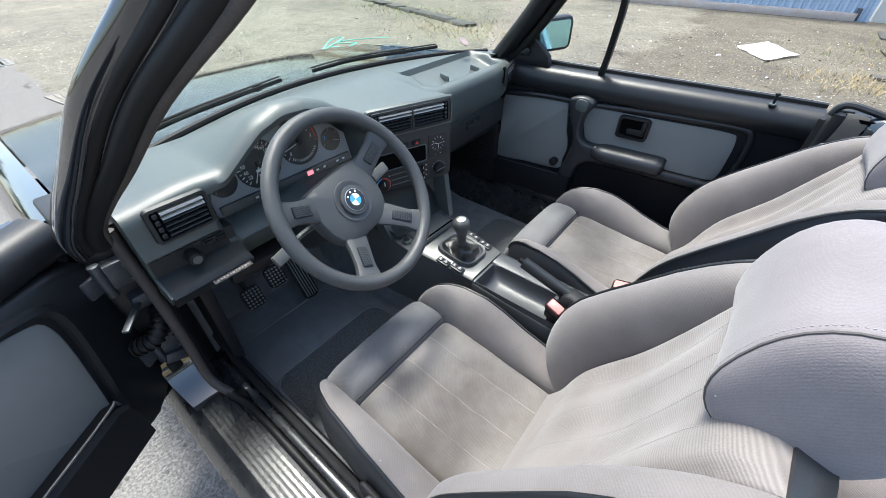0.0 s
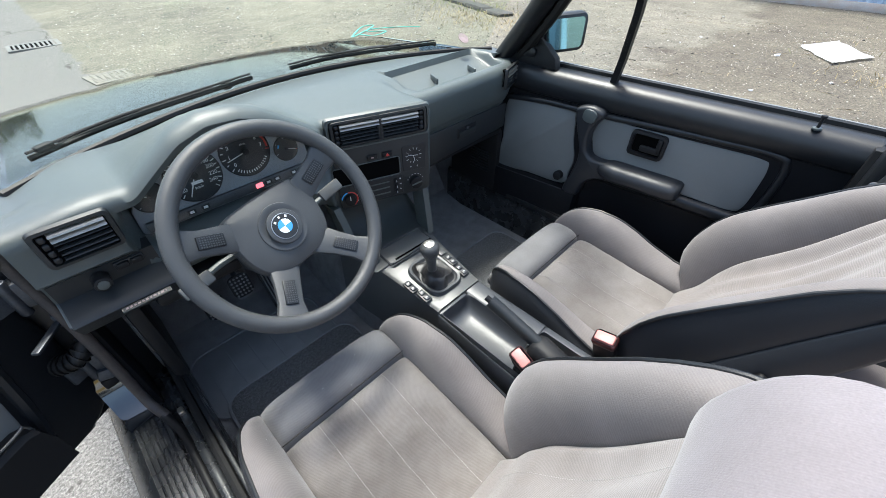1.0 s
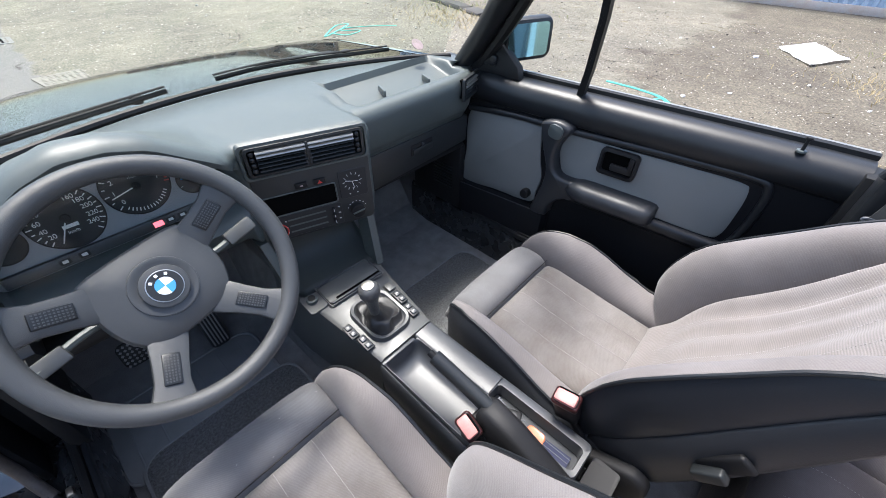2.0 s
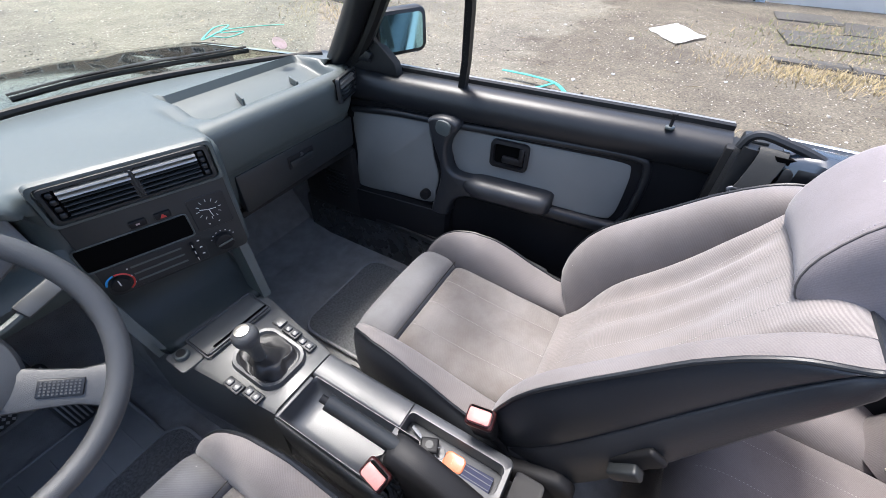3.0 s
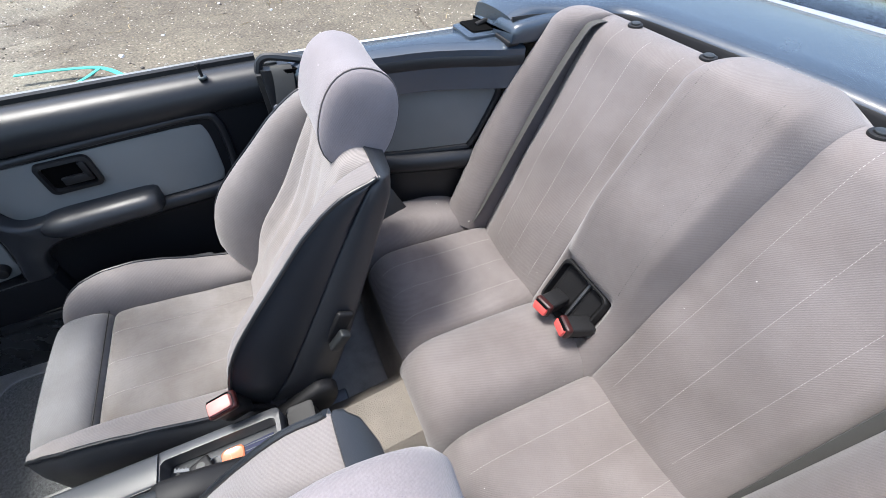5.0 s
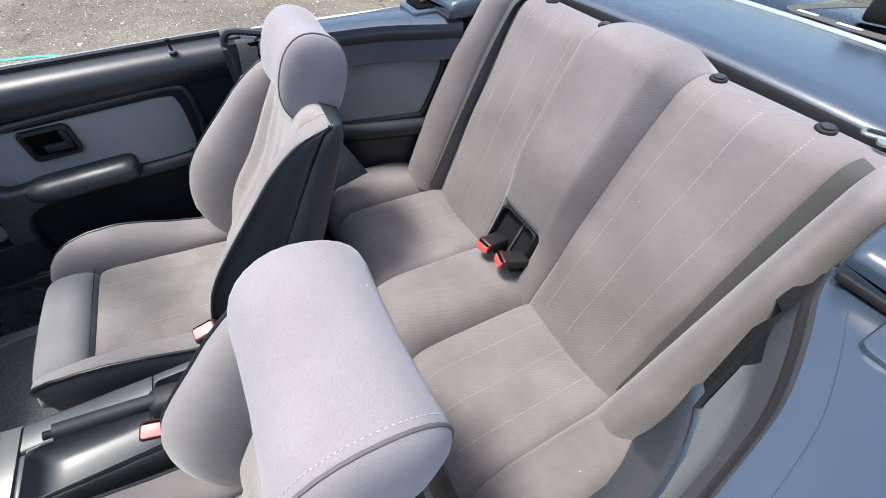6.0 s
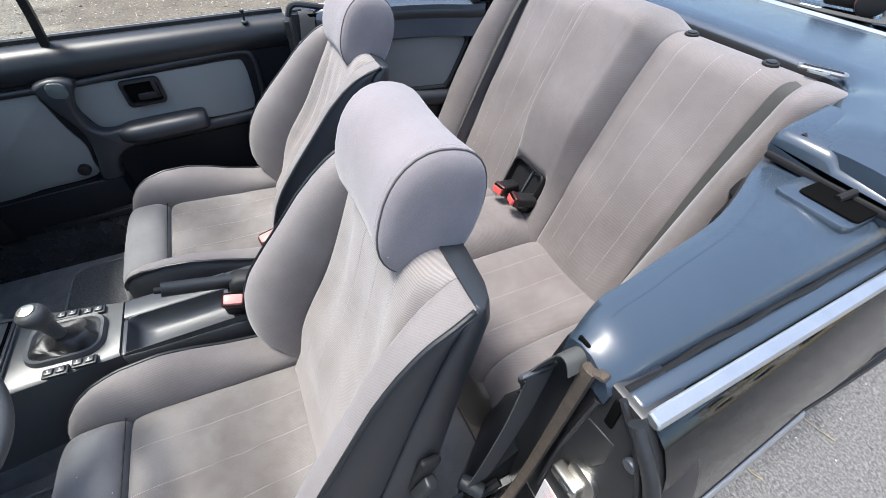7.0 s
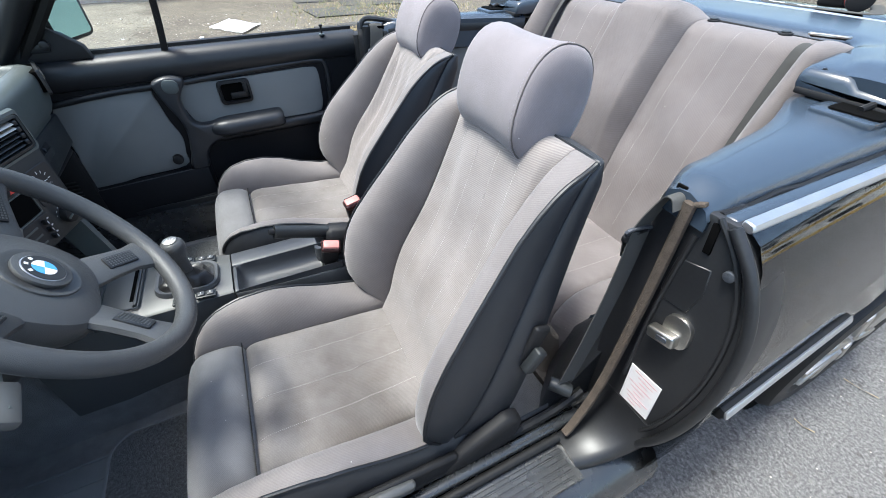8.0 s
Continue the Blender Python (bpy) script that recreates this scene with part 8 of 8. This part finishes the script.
    part("mirror_glass", moved(prism(rounded(0.128, 0.088, 0.012, 4), "z", -0.004, 0.0), mm), MIRROR, ho, "bluish mirror glass")
    part("mirror_arm", rbox((0.69, 0.235, 0.90), (0.09, 0.06, 0.035), 0.012), VINYL, ho)


passenger_door()


def driver_door():
    """The open driver's door: it stands out from its hinge at the windscreen pillar."""
    th = radians(58)
    hinge = Vector((-0.725, 0.40, 0))
    along, inward = Vector((-math.sin(th), -math.cos(th), 0)), Vector((math.cos(th), -math.sin(th), 0))
    d = thing("driver_door", "open driver's door with black vinyl trim and grey cloth panel", "car door", hinge + Vector((0, 0, 0.33)))

    def at(s, z, off=0.0):
        return hinge + along * s + inward * off + Vector((0, 0, z))
    ss = [0.02, 0.06, 0.15, 0.3, 0.5, 0.75, 1.05]
    part("door_skin", loft([[at(s, 0.33, 0.0), at(s, 0.84, 0.0), at(s, 0.84, -0.09), at(s, 0.6, -0.13), at(s, 0.33, -0.09)] for s in ss]), PAINT, d, "glossy black outer skin")
    edge = [(0.045, 0.40), (0.035, 0.55), (0.04, 0.70), (0.055, 0.78), (0.3, 0.80), (1.05, 0.80), (1.05, 0.345), (0.2, 0.345), (0.10, 0.35)]
    out = smooth_path([(s, z, 0) for s, z in edge], 3, True)
    part("door_card", loft([[at(p.x, p.y, -0.005) for p in out], [at(p.x, p.y, 0.022) for p in out], [at(0.55 + (p.x - 0.55) * 0.975, 0.57 + (p.y - 0.57) * 0.94, 0.034) for p in out]]), VINYL, d, "black vinyl door card", 60)
    part("belt_roll", loft([[at(s, z, o) for z, o in ((0.795, 0.02), (0.808, 0.034), (0.83, 0.038), (0.852, 0.032), (0.866, 0.010), (0.864, -0.03), (0.79, -0.03))] for s in (0.04, 0.07, 0.15, 0.4, 0.8, 1.05)]), VINYL, d, "padded black belt roll", 60)
    inset = smooth_path([(0.15, 0.715, 0), (0.19, 0.75, 0), (0.3, 0.762, 0), (0.6, 0.765, 0), (0.6, 0.5, 0), (0.22, 0.44, 0), (0.185, 0.45, 0), (0.16, 0.58, 0)], 5, True)
    part("cloth_panel", loft([[at(p.x, p.y, 0.02) for p in inset], [at(p.x, p.y, 0.036) for p in inset], [at(0.38 + (p.x - 0.38) * 0.98, 0.6 + (p.y - 0.6) * 0.97, 0.039) for p in inset]]), DOORCLOTH, d, "grey cloth panel")
    part("panel_frame", tube([at(0.38 + (p.x - 0.38) * 1.10, 0.6 + (p.y - 0.6) * 1.07, 0.033) for p in inset], 0.012, 8, True, up=inward), VINYL, d)
    pk = []
    for s, z in ((0.165, 0.47), (0.172, 0.505), (0.19, 0.515), (0.30, 0.512), (0.5, 0.505), (0.8, 0.50)):
        pk.append([at(s, 0.37, 0.03), at(s, 0.38, 0.072), at(s, z - 0.01, 0.078), at(s, z, 0.07), at(s, z - 0.004, 0.03)])
    part("map_pocket", loft(pk), VINYL_DULL, d, "black map pocket")
    part("pocket_rim", tube(smooth_path([at(0.17, 0.485, 0.06), at(0.178, 0.525, 0.066), at(0.20, 0.526, 0.072), at(0.35, 0.520, 0.074), at(0.8, 0.51, 0.074)], 5), 0.0026, 8), CONSOLE, d)
    part("front_edge_seal", tube(smooth_path([at(0.02, 0.36, 0.0), at(0.015, 0.6, 0.0), at(0.02, 0.84, 0.0)], 5), 0.012, 8, up=(1, 0, 0)), RUBBER, d)


driver_door()


def hinge_post():
    """Front door post on the driver's side with hinges, check strap and wiring boot."""
    part("front_post", prism([(-0.62, 0.34), (-0.62, 0.86), (-0.745, 0.86), (-0.755, 0.6), (-0.75, 0.30)], "y", 0.37, 0.48, 0.008), JAMB, car, "black painted hinge post")
    part("front_post", prism([(0.62, 0.34), (0.62, 0.86), (0.745, 0.86), (0.755, 0.6), (0.75, 0.30)], "y", 0.40, 0.48, 0.008), JAMB, car)
    rings = []
    for y, z, x0, x1 in ((0.252, 0.3545, 0.690, 0.748), (0.29, 0.366, 0.688, 0.752), (0.325, 0.40, 0.686, 0.757), (0.348, 0.46, 0.684, 0.757)):
        rings.append([(-x0, y, z), (-x1, y, z - 0.012), (-x1, y + 0.03, z - 0.05), (-x0, y + 0.03, z - 0.05)])
    part("post_foot", loft(rings), PAINT, car, "glossy black post foot")
    for z in (0.72, 0.50):
        h = part("door_hinge", rbox((-0.705, 0.355, z), (0.055, 0.03, 0.06), 0.006), DARKSTEEL, car, "dirty metal door hinge")
        part("hinge_pin", disc((-0.735, 0.345, z), 0.010, 0.08, (0, 0, 1), 14, 0.002), DARKSTEEL, h)
        part("hinge_leaf", rbox((-0.755, 0.34, z), (0.032, 0.014, 0.042), 0.004, m=pose(0, 0, 0, 0, 0, 30)), DARKSTEEL, h)
        for k in (-1, 1):
            part("hinge_bolt", disc((-0.69, 0.338, z + 0.016 * k), 0.007, 0.01, (0, 1, 0), 6, 0.001), DARKSTEEL, h)
    chk = part("check_strap", rbox((-0.735, 0.315, 0.635), (0.014, 0.08, 0.007), 0.002, m=pose(0, 0, 0, 0, 0, -35)), DARKSTEEL, car, "dirty metal check strap")
    part("check_housing", rbox((-0.69, 0.36, 0.635), (0.06, 0.03, 0.035), 0.006), DARKSTEEL, chk)
    pts = smooth_path([(-0.685, 0.365, 0.585), (-0.70, 0.325, 0.578), (-0.73, 0.31, 0.560), (-0.765, 0.33, 0.55)], 8)
    for k in range(0, len(pts) - 1, 2):
        part("boot_pleat", sweep([pts[k], pts[k + 1]], circle(0.021, 12)), RUBBER, car)
    part("wiring_boot", tube(pts, 0.017, 12), RUBBER, car, "pleated rubber wiring boot")
    part("post_socket", disc((-0.70, 0.362, 0.545), 0.018, 0.02, (0, 1, 0), 18, 0.004), VINYL_DULL, car)
    part("inner_post", prism([(0.275, 0.35), (0.272, 0.86), (0.40, 0.86), (0.40, 0.35)], "x", -0.684, -0.668, 0.004), DOORBLACK, car)
    part("post_bracket", rbox((-0.71, 0.34, 0.46), (0.05, 0.02, 0.03), 0.004, m=pose(0, 0, 0, 0, 20, 0)), DARKSTEEL, car)
    part("post_latch", rbox((-0.725, 0.345, 0.43), (0.03, 0.02, 0.03), 0.004), VINYL_DULL, car)
    part("door_seal", tube(smooth_path([(-0.690, 0.262, 0.855), (-0.689, 0.260, 0.80), (-0.686, 0.264, 0.70), (-0.686, 0.266, 0.54), (-0.689, 0.272, 0.43), (-0.686, 0.255, 0.385), (-0.672, 0.215, 0.366)], 7), 0.0105, 10, up=(0, 1, 0)), SEALBROWN, car, "worn brown door seal")
    part("sill_seal", tube(smooth_path([(-0.676, 0.222, 0.369), (-0.668, 0.19, 0.361), (-0.660, 0.12, 0.358), (-0.660, -0.2, 0.358), (-0.660, -0.62, 0.358)], 7), 0.0095, 10, up=(0, 0, 1)), RUBBER, car, "black rubber sill seal")


hinge_post()
for sx in (-1, 1):
    part("footwell_side", rbox((sx * 0.625, 0.58, 0.48), (0.02, 0.44, 0.58), 0.004), CARPET, car)
# black sheets close off the footwells; their colour paints the shade beneath the dash
part("bulkhead", rbox((0, 0.80, 0.49), (1.26, 0.03, 0.58), 0.004), SHADE_BLACK, car)
part("under_dash_shade", rbox((0.0, 0.66, 0.77), (1.24, 0.26, 0.02), 0.004), SHADE_BLACK, car)

# ---- pedals and mats ----


def pedal(name, c, w, h, tilt, label, ribs):
    p = thing(name, label, "pedal", c, "pedals")
    m = Matrix.Translation(c) @ Matrix.Rotation(radians(tilt), 4, "X")
    part("pad", moved(prism(rounded(w, h, min(w, h) * 0.28, 4), "z", -0.008, 0.004, 0.003), m), RUBBER, p, "black rubber pad")
    if ribs == "cross":
        bm = bmesh.new()
        for i in range(5):
            for j in range(6):
                x, y = -w * 0.36 + w * 0.18 * i, -h * 0.38 + h * 0.152 * j
                t = bmesh.ops.create_cube(bm, size=1)["verts"]
                bmesh.ops.transform(bm, matrix=Matrix.Translation((x, y, 0.005)) @ Matrix.Rotation(radians(45), 4, "Z") @ Matrix.Diagonal((w * 0.09, w * 0.09, 0.004, 1)), verts=t)
        part("tread", moved(bm, m), MATRUB, p)
    else:
        for i in range(5):
            part("rib", moved(rbox((-w * 0.34 + w * 0.17 * i, 0, 0.006), (w * 0.07, h * 0.9, 0.005), 0.001, 1), m), MATRUB, p)
    part("arm", tube([m @ Vector((0, h * 0.3, -0.01)), m @ Vector((0, h * 0.3 + 0.03, -0.04)), Vector((c[0], 0.70, c[2] + 0.22))], 0.008, 8), DARKSTEEL, p)


pedal("clutch_pedal", (-0.463, 0.475, 0.36), 0.06, 0.07, 62, "black rubber clutch pedal with a diamond tread", "cross")
pedal("brake_pedal", (-0.375, 0.480, 0.385), 0.06, 0.07, 62, "black rubber brake pedal with a diamond tread", "cross")
pedal("accelerator_pedal", (-0.285, 0.50, 0.31), 0.055, 0.18, 58, "long ribbed black accelerator pedal", "ribs")


def floor_mat(cx, y0, y1, x0, x1, label):
    mt = thing("floor_mat", label, "floor mat", (cx, (y0 + y1) / 2, 0.216), "floor mats")
    out = rounded(x1 - x0, y1 - y0, 0.05, 5, (x0 + x1) / 2, (y0 + y1) / 2)
    part("mat_top", prism(out, "z", 0.2165, 0.231, 0.004), PILE, mt, "black tufted pile")
    part("mat_binding", tube([Vector((x, y, 0.228)) for x, y in out], 0.0055, 6, True), MATRUB, mt)
    return mt


floor_mat(-0.37, -0.22, 0.265, -0.572, -0.17, "black tufted floor mat beneath the driver's seat")
rub = thing("heel_mat", "grey ribbed rubber heel mat on the driver's floor", "floor mat", (-0.39, 0.36, 0.216), "floor mats")
out = rounded(0.40, 0.26, 0.05, 5, -0.405, 0.335)
part("mat_base", prism(out, "z", 0.2165, 0.2235, 0.002), MATRUB, rub)
part("mat_rim", tube([Vector((x, y, 0.225)) for x, y in out], 0.004, 6, True), MATRUB, rub)
for k in range(6):
    part("mat_rib", rbox((-0.565 + 0.062 * k, 0.34, 0.2245), (0.004, 0.19, 0.003), 0.001, 1), MATRUB, rub)
floor_mat(0.37, -0.2, 0.215, 0.20, 0.555, "black tufted floor mat beneath the passenger seat")

# ---- seat belts ----


def webbing(pts, width, flat=(1, 0, 0), n=6):
    p = smooth_path(pts, n)
    return sweep(p, [(-width / 2, -0.0008), (width / 2, -0.0008), (width / 2, 0.0008), (-width / 2, 0.0008)], up=flat)


def buckle(name, at, m, label, mat, group):
    b = thing(name, label, "seat belt buckle", at, group)
    part("buckle_body", moved(rbox((0, 0, -0.03), (0.034, 0.024, 0.072), 0.006, 3), m), VINYL_DULL, b, "black plastic body")
    part("button_rim", moved(rbox((0, 0, -0.004), (0.0365, 0.0265, 0.016), 0.005, 3), m), REDSHELL, b, "dark red rim")
    part("release_button", moved(rbox((0, 0.001, 0.004), (0.030, 0.019, 0.014), 0.004), m), mat, b, "red release button")
    part("button_slot", moved(rbox((0, -0.009, 0.003), (0.026, 0.003, 0.012), 0.0005, 1), m), SHADE_BLACK, b)
    return b


m1 = Matrix.Translation((-0.085, -0.327, 0.547)) @ pose(0, 0, 0, -22, -12, 80)
b1 = buckle("driver_buckle", (-0.085, -0.33, 0.45), m1 @ Matrix.Diagonal((1.3, 1.25, 1.1, 1)), "black belt buckle with a sun-bleached red button", FADEBUCKLE, "belt buckles")
part("stalk", tube(smooth_path([m1 @ Vector((0, 0, -0.06)), Vector((-0.105, -0.40, 0.44)), Vector((-0.11, -0.44, 0.36))], 5), 0.008, 8), VINYL_DULL, b1)
part("pleated_sleeve", tube([m1 @ Vector((0, 0, -0.075)), m1 @ Vector((0, 0, -0.115))], 0.016, 10), RUBBER, b1)
m2 = Matrix.Translation((0.078, -0.429, 0.552)) @ pose(0, 0, 0, -12, 10, 95)
b2 = buckle("passenger_buckle", (0.08, -0.43, 0.45), m2 @ Matrix.Diagonal((1.4, 1.35, 1.1, 1)), "black belt buckle with a sun-bleached red button", FADEBUCKLE, "belt buckles")
part("stalk", tube(smooth_path([m2 @ Vector((0, 0, -0.06)), Vector((0.10, -0.48, 0.43)), Vector((0.11, -0.53, 0.33))], 5), 0.008, 8), VINYL_DULL, b2)
for x, y, z, rz in ((0.029, -1.084, 0.536, 10), (-0.034, -1.092, 0.540, -14)):
    m3 = Matrix.Translation((x, y, z)) @ pose(0, 0, 0, -78, 0, rz)
    b3 = buckle("rear_buckle", (x, y, z - 0.03), m3 @ Matrix.Diagonal((1.2, 1.2, 1.05, 1)), "black rear belt buckle with a red button", REDBUCKLE, "belt buckles")


def front_belt(sx, label):
    """Belt that comes out of a slot in the side cap, hangs with its tongue and runs down to a floor anchor."""
    b = thing("front_seat_belt", label, "seat belt", (sx * 0.615, -0.68, 0.40), "seat belts")
    y, up_z, w = (-0.712, 0.0, 0.0) if sx > 0 else (-0.722, -0.010, 0.012)
    part("upper_webbing", ribbon([(sx * (x + w), y + dy, z) for x, dy, z in ((0.622, 0, 0.885 + up_z), (0.614, 0, 0.899 + up_z), (0.604, 0, 0.899 + up_z), (0.596, 0, 0.884 + up_z), (0.588, 0.006, 0.846), (0.584, 0.012, 0.820))], (0, 1, 0), 0.044 if sx > 0 else 0.036), BELT, b, "dark grey webbing")
    ring = [Vector((sx * (0.584 + w + 0.003 * math.sin(a)), y + 0.012 + 0.026 * math.cos(a), 0.818 + 0.007 * math.sin(a) + 0.004 * math.cos(a))) for a in [2 * math.pi * i / 20 for i in range(20)]]
    part("guide_ring", tube(ring, 0.0034, 8, True, up=(1, 0, 0)), DARKSTEEL, b, "metal belt guide")
    part("tongue_cover", rbox((sx * (0.582 + w), y + 0.014, 0.811), (0.010, 0.050, 0.015), 0.005, m=pose(0, 0, 0, -10, 0, 0)), VINYL_DULL, b)
    part("tongue", rbox((sx * (0.580 + w), y + 0.019, 0.789), (0.0035, 0.024, 0.036), 0.002, m=pose(0, 0, 0, -14, 0, 0)), STEEL, b, "metal belt tongue")
    part("lower_webbing", ribbon([(sx * (0.586 + w), y + 0.010, 0.815), (sx * (0.592 + w), y + 0.024, 0.70), (sx * (0.597 + w), y + 0.048, 0.57), (sx * (0.601 + w), -0.650, 0.475)], (0, 1, 0.25), 0.042), BELT, b)
    part("floor_anchor", disc((sx * 0.611, -0.641, 0.460), 0.014, 0.046, (0.75, 0.65, 0.1), 18, 0.004), DASH_DARK, b, "rolled anchor sleeve")


front_belt(-1, "dark grey driver's seat belt hanging at the door jamb")
front_belt(1, "dark grey passenger seat belt at the door jamb")
# loop bracket over the passenger belt
part("belt_bracket", tube(smooth_path([(0.628, -0.664, 0.885), (0.628, -0.672, 0.906), (0.625, -0.690, 0.916), (0.614, -0.73, 0.912), (0.604, -0.77, 0.904), (0.592, -0.80, 0.893)], 5), 0.0085, 8), VINYL, car, "black belt guide bracket")
part("pillar_trim", loft([[(x, y, z) for x, y in rounded(0.085, 0.135, 0.012, 3, 0.652, -0.735)] for z in (0.36, 0.60, 0.885, 0.893)]), VINYL, car, "black vinyl pillar trim")
part("door_gap_seal", rbox((0.725, -0.695, 0.60), (0.07, 0.08, 0.51), 0.004), RUBBER, car)
part("trim_cap", rbox((0.662, -0.688, 0.893), (0.046, 0.040, 0.012), 0.004), DASH_DARK, car)
part("belt_mouth", moved(prism(rounded(0.022, 0.06, 0.010, 4, 0.607, -0.742), "z", 0.884, 0.8945), Matrix.Identity(4)), SHADE_BLACK, car)

rec = radians(22)
bu, bo = Vector((0, -math.sin(rec), math.cos(rec))), Vector((0, math.cos(rec), math.sin(rec)))


def rear_belt(sx, label):
    b = thing("rear_seat_belt", label, "seat belt", (sx * 0.42, -1.15, 0.44), "seat belts")
    f0 = Vector((0, -1.165, 0.40))
    pts = [f0 + Vector((sx * x, 0, 0)) + bu * s + bo * o for x, s, o in ((0.424, 0.03, 0.060), (0.414, 0.10, 0.062), (0.405, 0.25, 0.064), (0.400, 0.42, 0.060), (0.397, 0.56, 0.046), (0.397, 0.605, 0.022))]
    pts.append(Vector((sx * 0.40, -1.46, 0.955)))
    if sx > 0:
        part("webbing", ribbon(pts, Vector((1, 0, 0)) + bo * (-0.4 * sx), 0.042, taper=0.9), BELT, b, "dark grey webbing")
    else:
        pts = [f0 + Vector((-x, 0, 0)) + bu * s + bo * o for x, s, o in ((0.412, 0.06, 0.030), (0.409, 0.14, 0.034), (0.404, 0.25, 0.040), (0.398, 0.40, 0.043), (0.394, 0.55, 0.040), (0.394, 0.605, 0.020))] + [Vector((-0.40, -1.46, 0.955))]
        part("webbing", ribbon(pts, Vector((1, 0, 0)) + bo * 0.9, 0.030, taper=0.9), BELT, b, "dark grey webbing")
    return b


rb = rear_belt(1, "dark grey rear seat belt with its tongue at the cushion")
part("tongue", rbox((0.435, -1.118, 0.462), (0.030, 0.045, 0.004), 0.001, 1, m=pose(0, 0, 0, -35, 0, 12)), STEEL, rb, "metal belt tongue")
part("tongue_cover", rbox((0.437, -1.140, 0.486), (0.050, 0.018, 0.012), 0.004, m=pose(0, 0, 0, -35, 0, 12)), VINYL_DULL, rb)
rb = rear_belt(-1, "dark grey rear seat belt with its tongue at the seat's top")
tm = Matrix.Translation((-0.386, -1.462, 0.982)) @ pose(0, 0, 0, 6, 0, 24)
part("tongue_loop", moved(tube([Vector((x, y, 0)) for x, y in rounded(0.074, 0.022, 0.006, 3)], 0.0032, 8, True), tm), STEEL, rb, "metal belt loop")
part("tongue", moved(loft([[(x, y, z) for x, y in rounded(w, l, 0.006, 3, 0.006, 0.026)] for w, l, z in ((0.034, 0.034, -0.0015), (0.034, 0.034, 0.0015), (0.014, 0.012, 0.0015), (0.014, 0.012, -0.0015))], True, False, True), tm), STEEL, rb, "metal belt tongue")
part("loop_cover", moved(rbox((0, -0.012, -0.002), (0.07, 0.012, 0.010), 0.004), tm), VINYL_DULL, rb)


# ---- camera left lying on the boot lid ----
cm = thing("camera", "black photo camera with a neck strap lying on the boot lid", "camera", (-0.10, -2.02, 0.972))
part("camera_body", rbox((-0.13, -2.06, 1.012), (0.13, 0.075, 0.078), 0.012, 3, m=pose(0, 0, 0, 0, 0, 20)), VINYL_DULL, cm)
part("lens_barrel", disc((-0.19, -2.00, 1.008), 0.034, 0.08, (-0.5, 0.86, 0), 28, 0.004), VINYL_DULL, cm)
part("lens_ring", disc((-0.205, -1.974, 1.008), 0.035, 0.01, (-0.5, 0.86, 0), 28, 0.002), DASH, cm)
part("red_ring", disc((-0.197, -1.988, 1.008), 0.0348, 0.003, (-0.5, 0.86, 0), 28), REDMARK, cm)
part("neck_strap", webbing([(-0.07, -2.04, 1.0), (0.0, -1.99, 0.985), (0.03, -1.93, 0.978), (-0.05, -1.915, 0.979), (-0.16, -1.92, 0.978), (-0.26, -1.96, 0.978), (-0.22, -2.05, 0.99)], 0.036, (0, 0, 1), 10), BELT, cm, "black neck strap with white print")
for x, y, w in ((-0.005, -1.922, 0.045), (-0.10, -1.917, 0.05)):
    part("strap_print", rbox((x, y, 0.9805), (w, 0.012, 0.001), 0, m=pose(0, 0, 0, 0, 0, 4)), MARK, cm)
part("body_print", rbox((-0.128, -2.0215, 1.03), (0.05, 0.001, 0.012), 0, m=pose(0, 0, 0, 0, 0, 20)), MARK, cm)
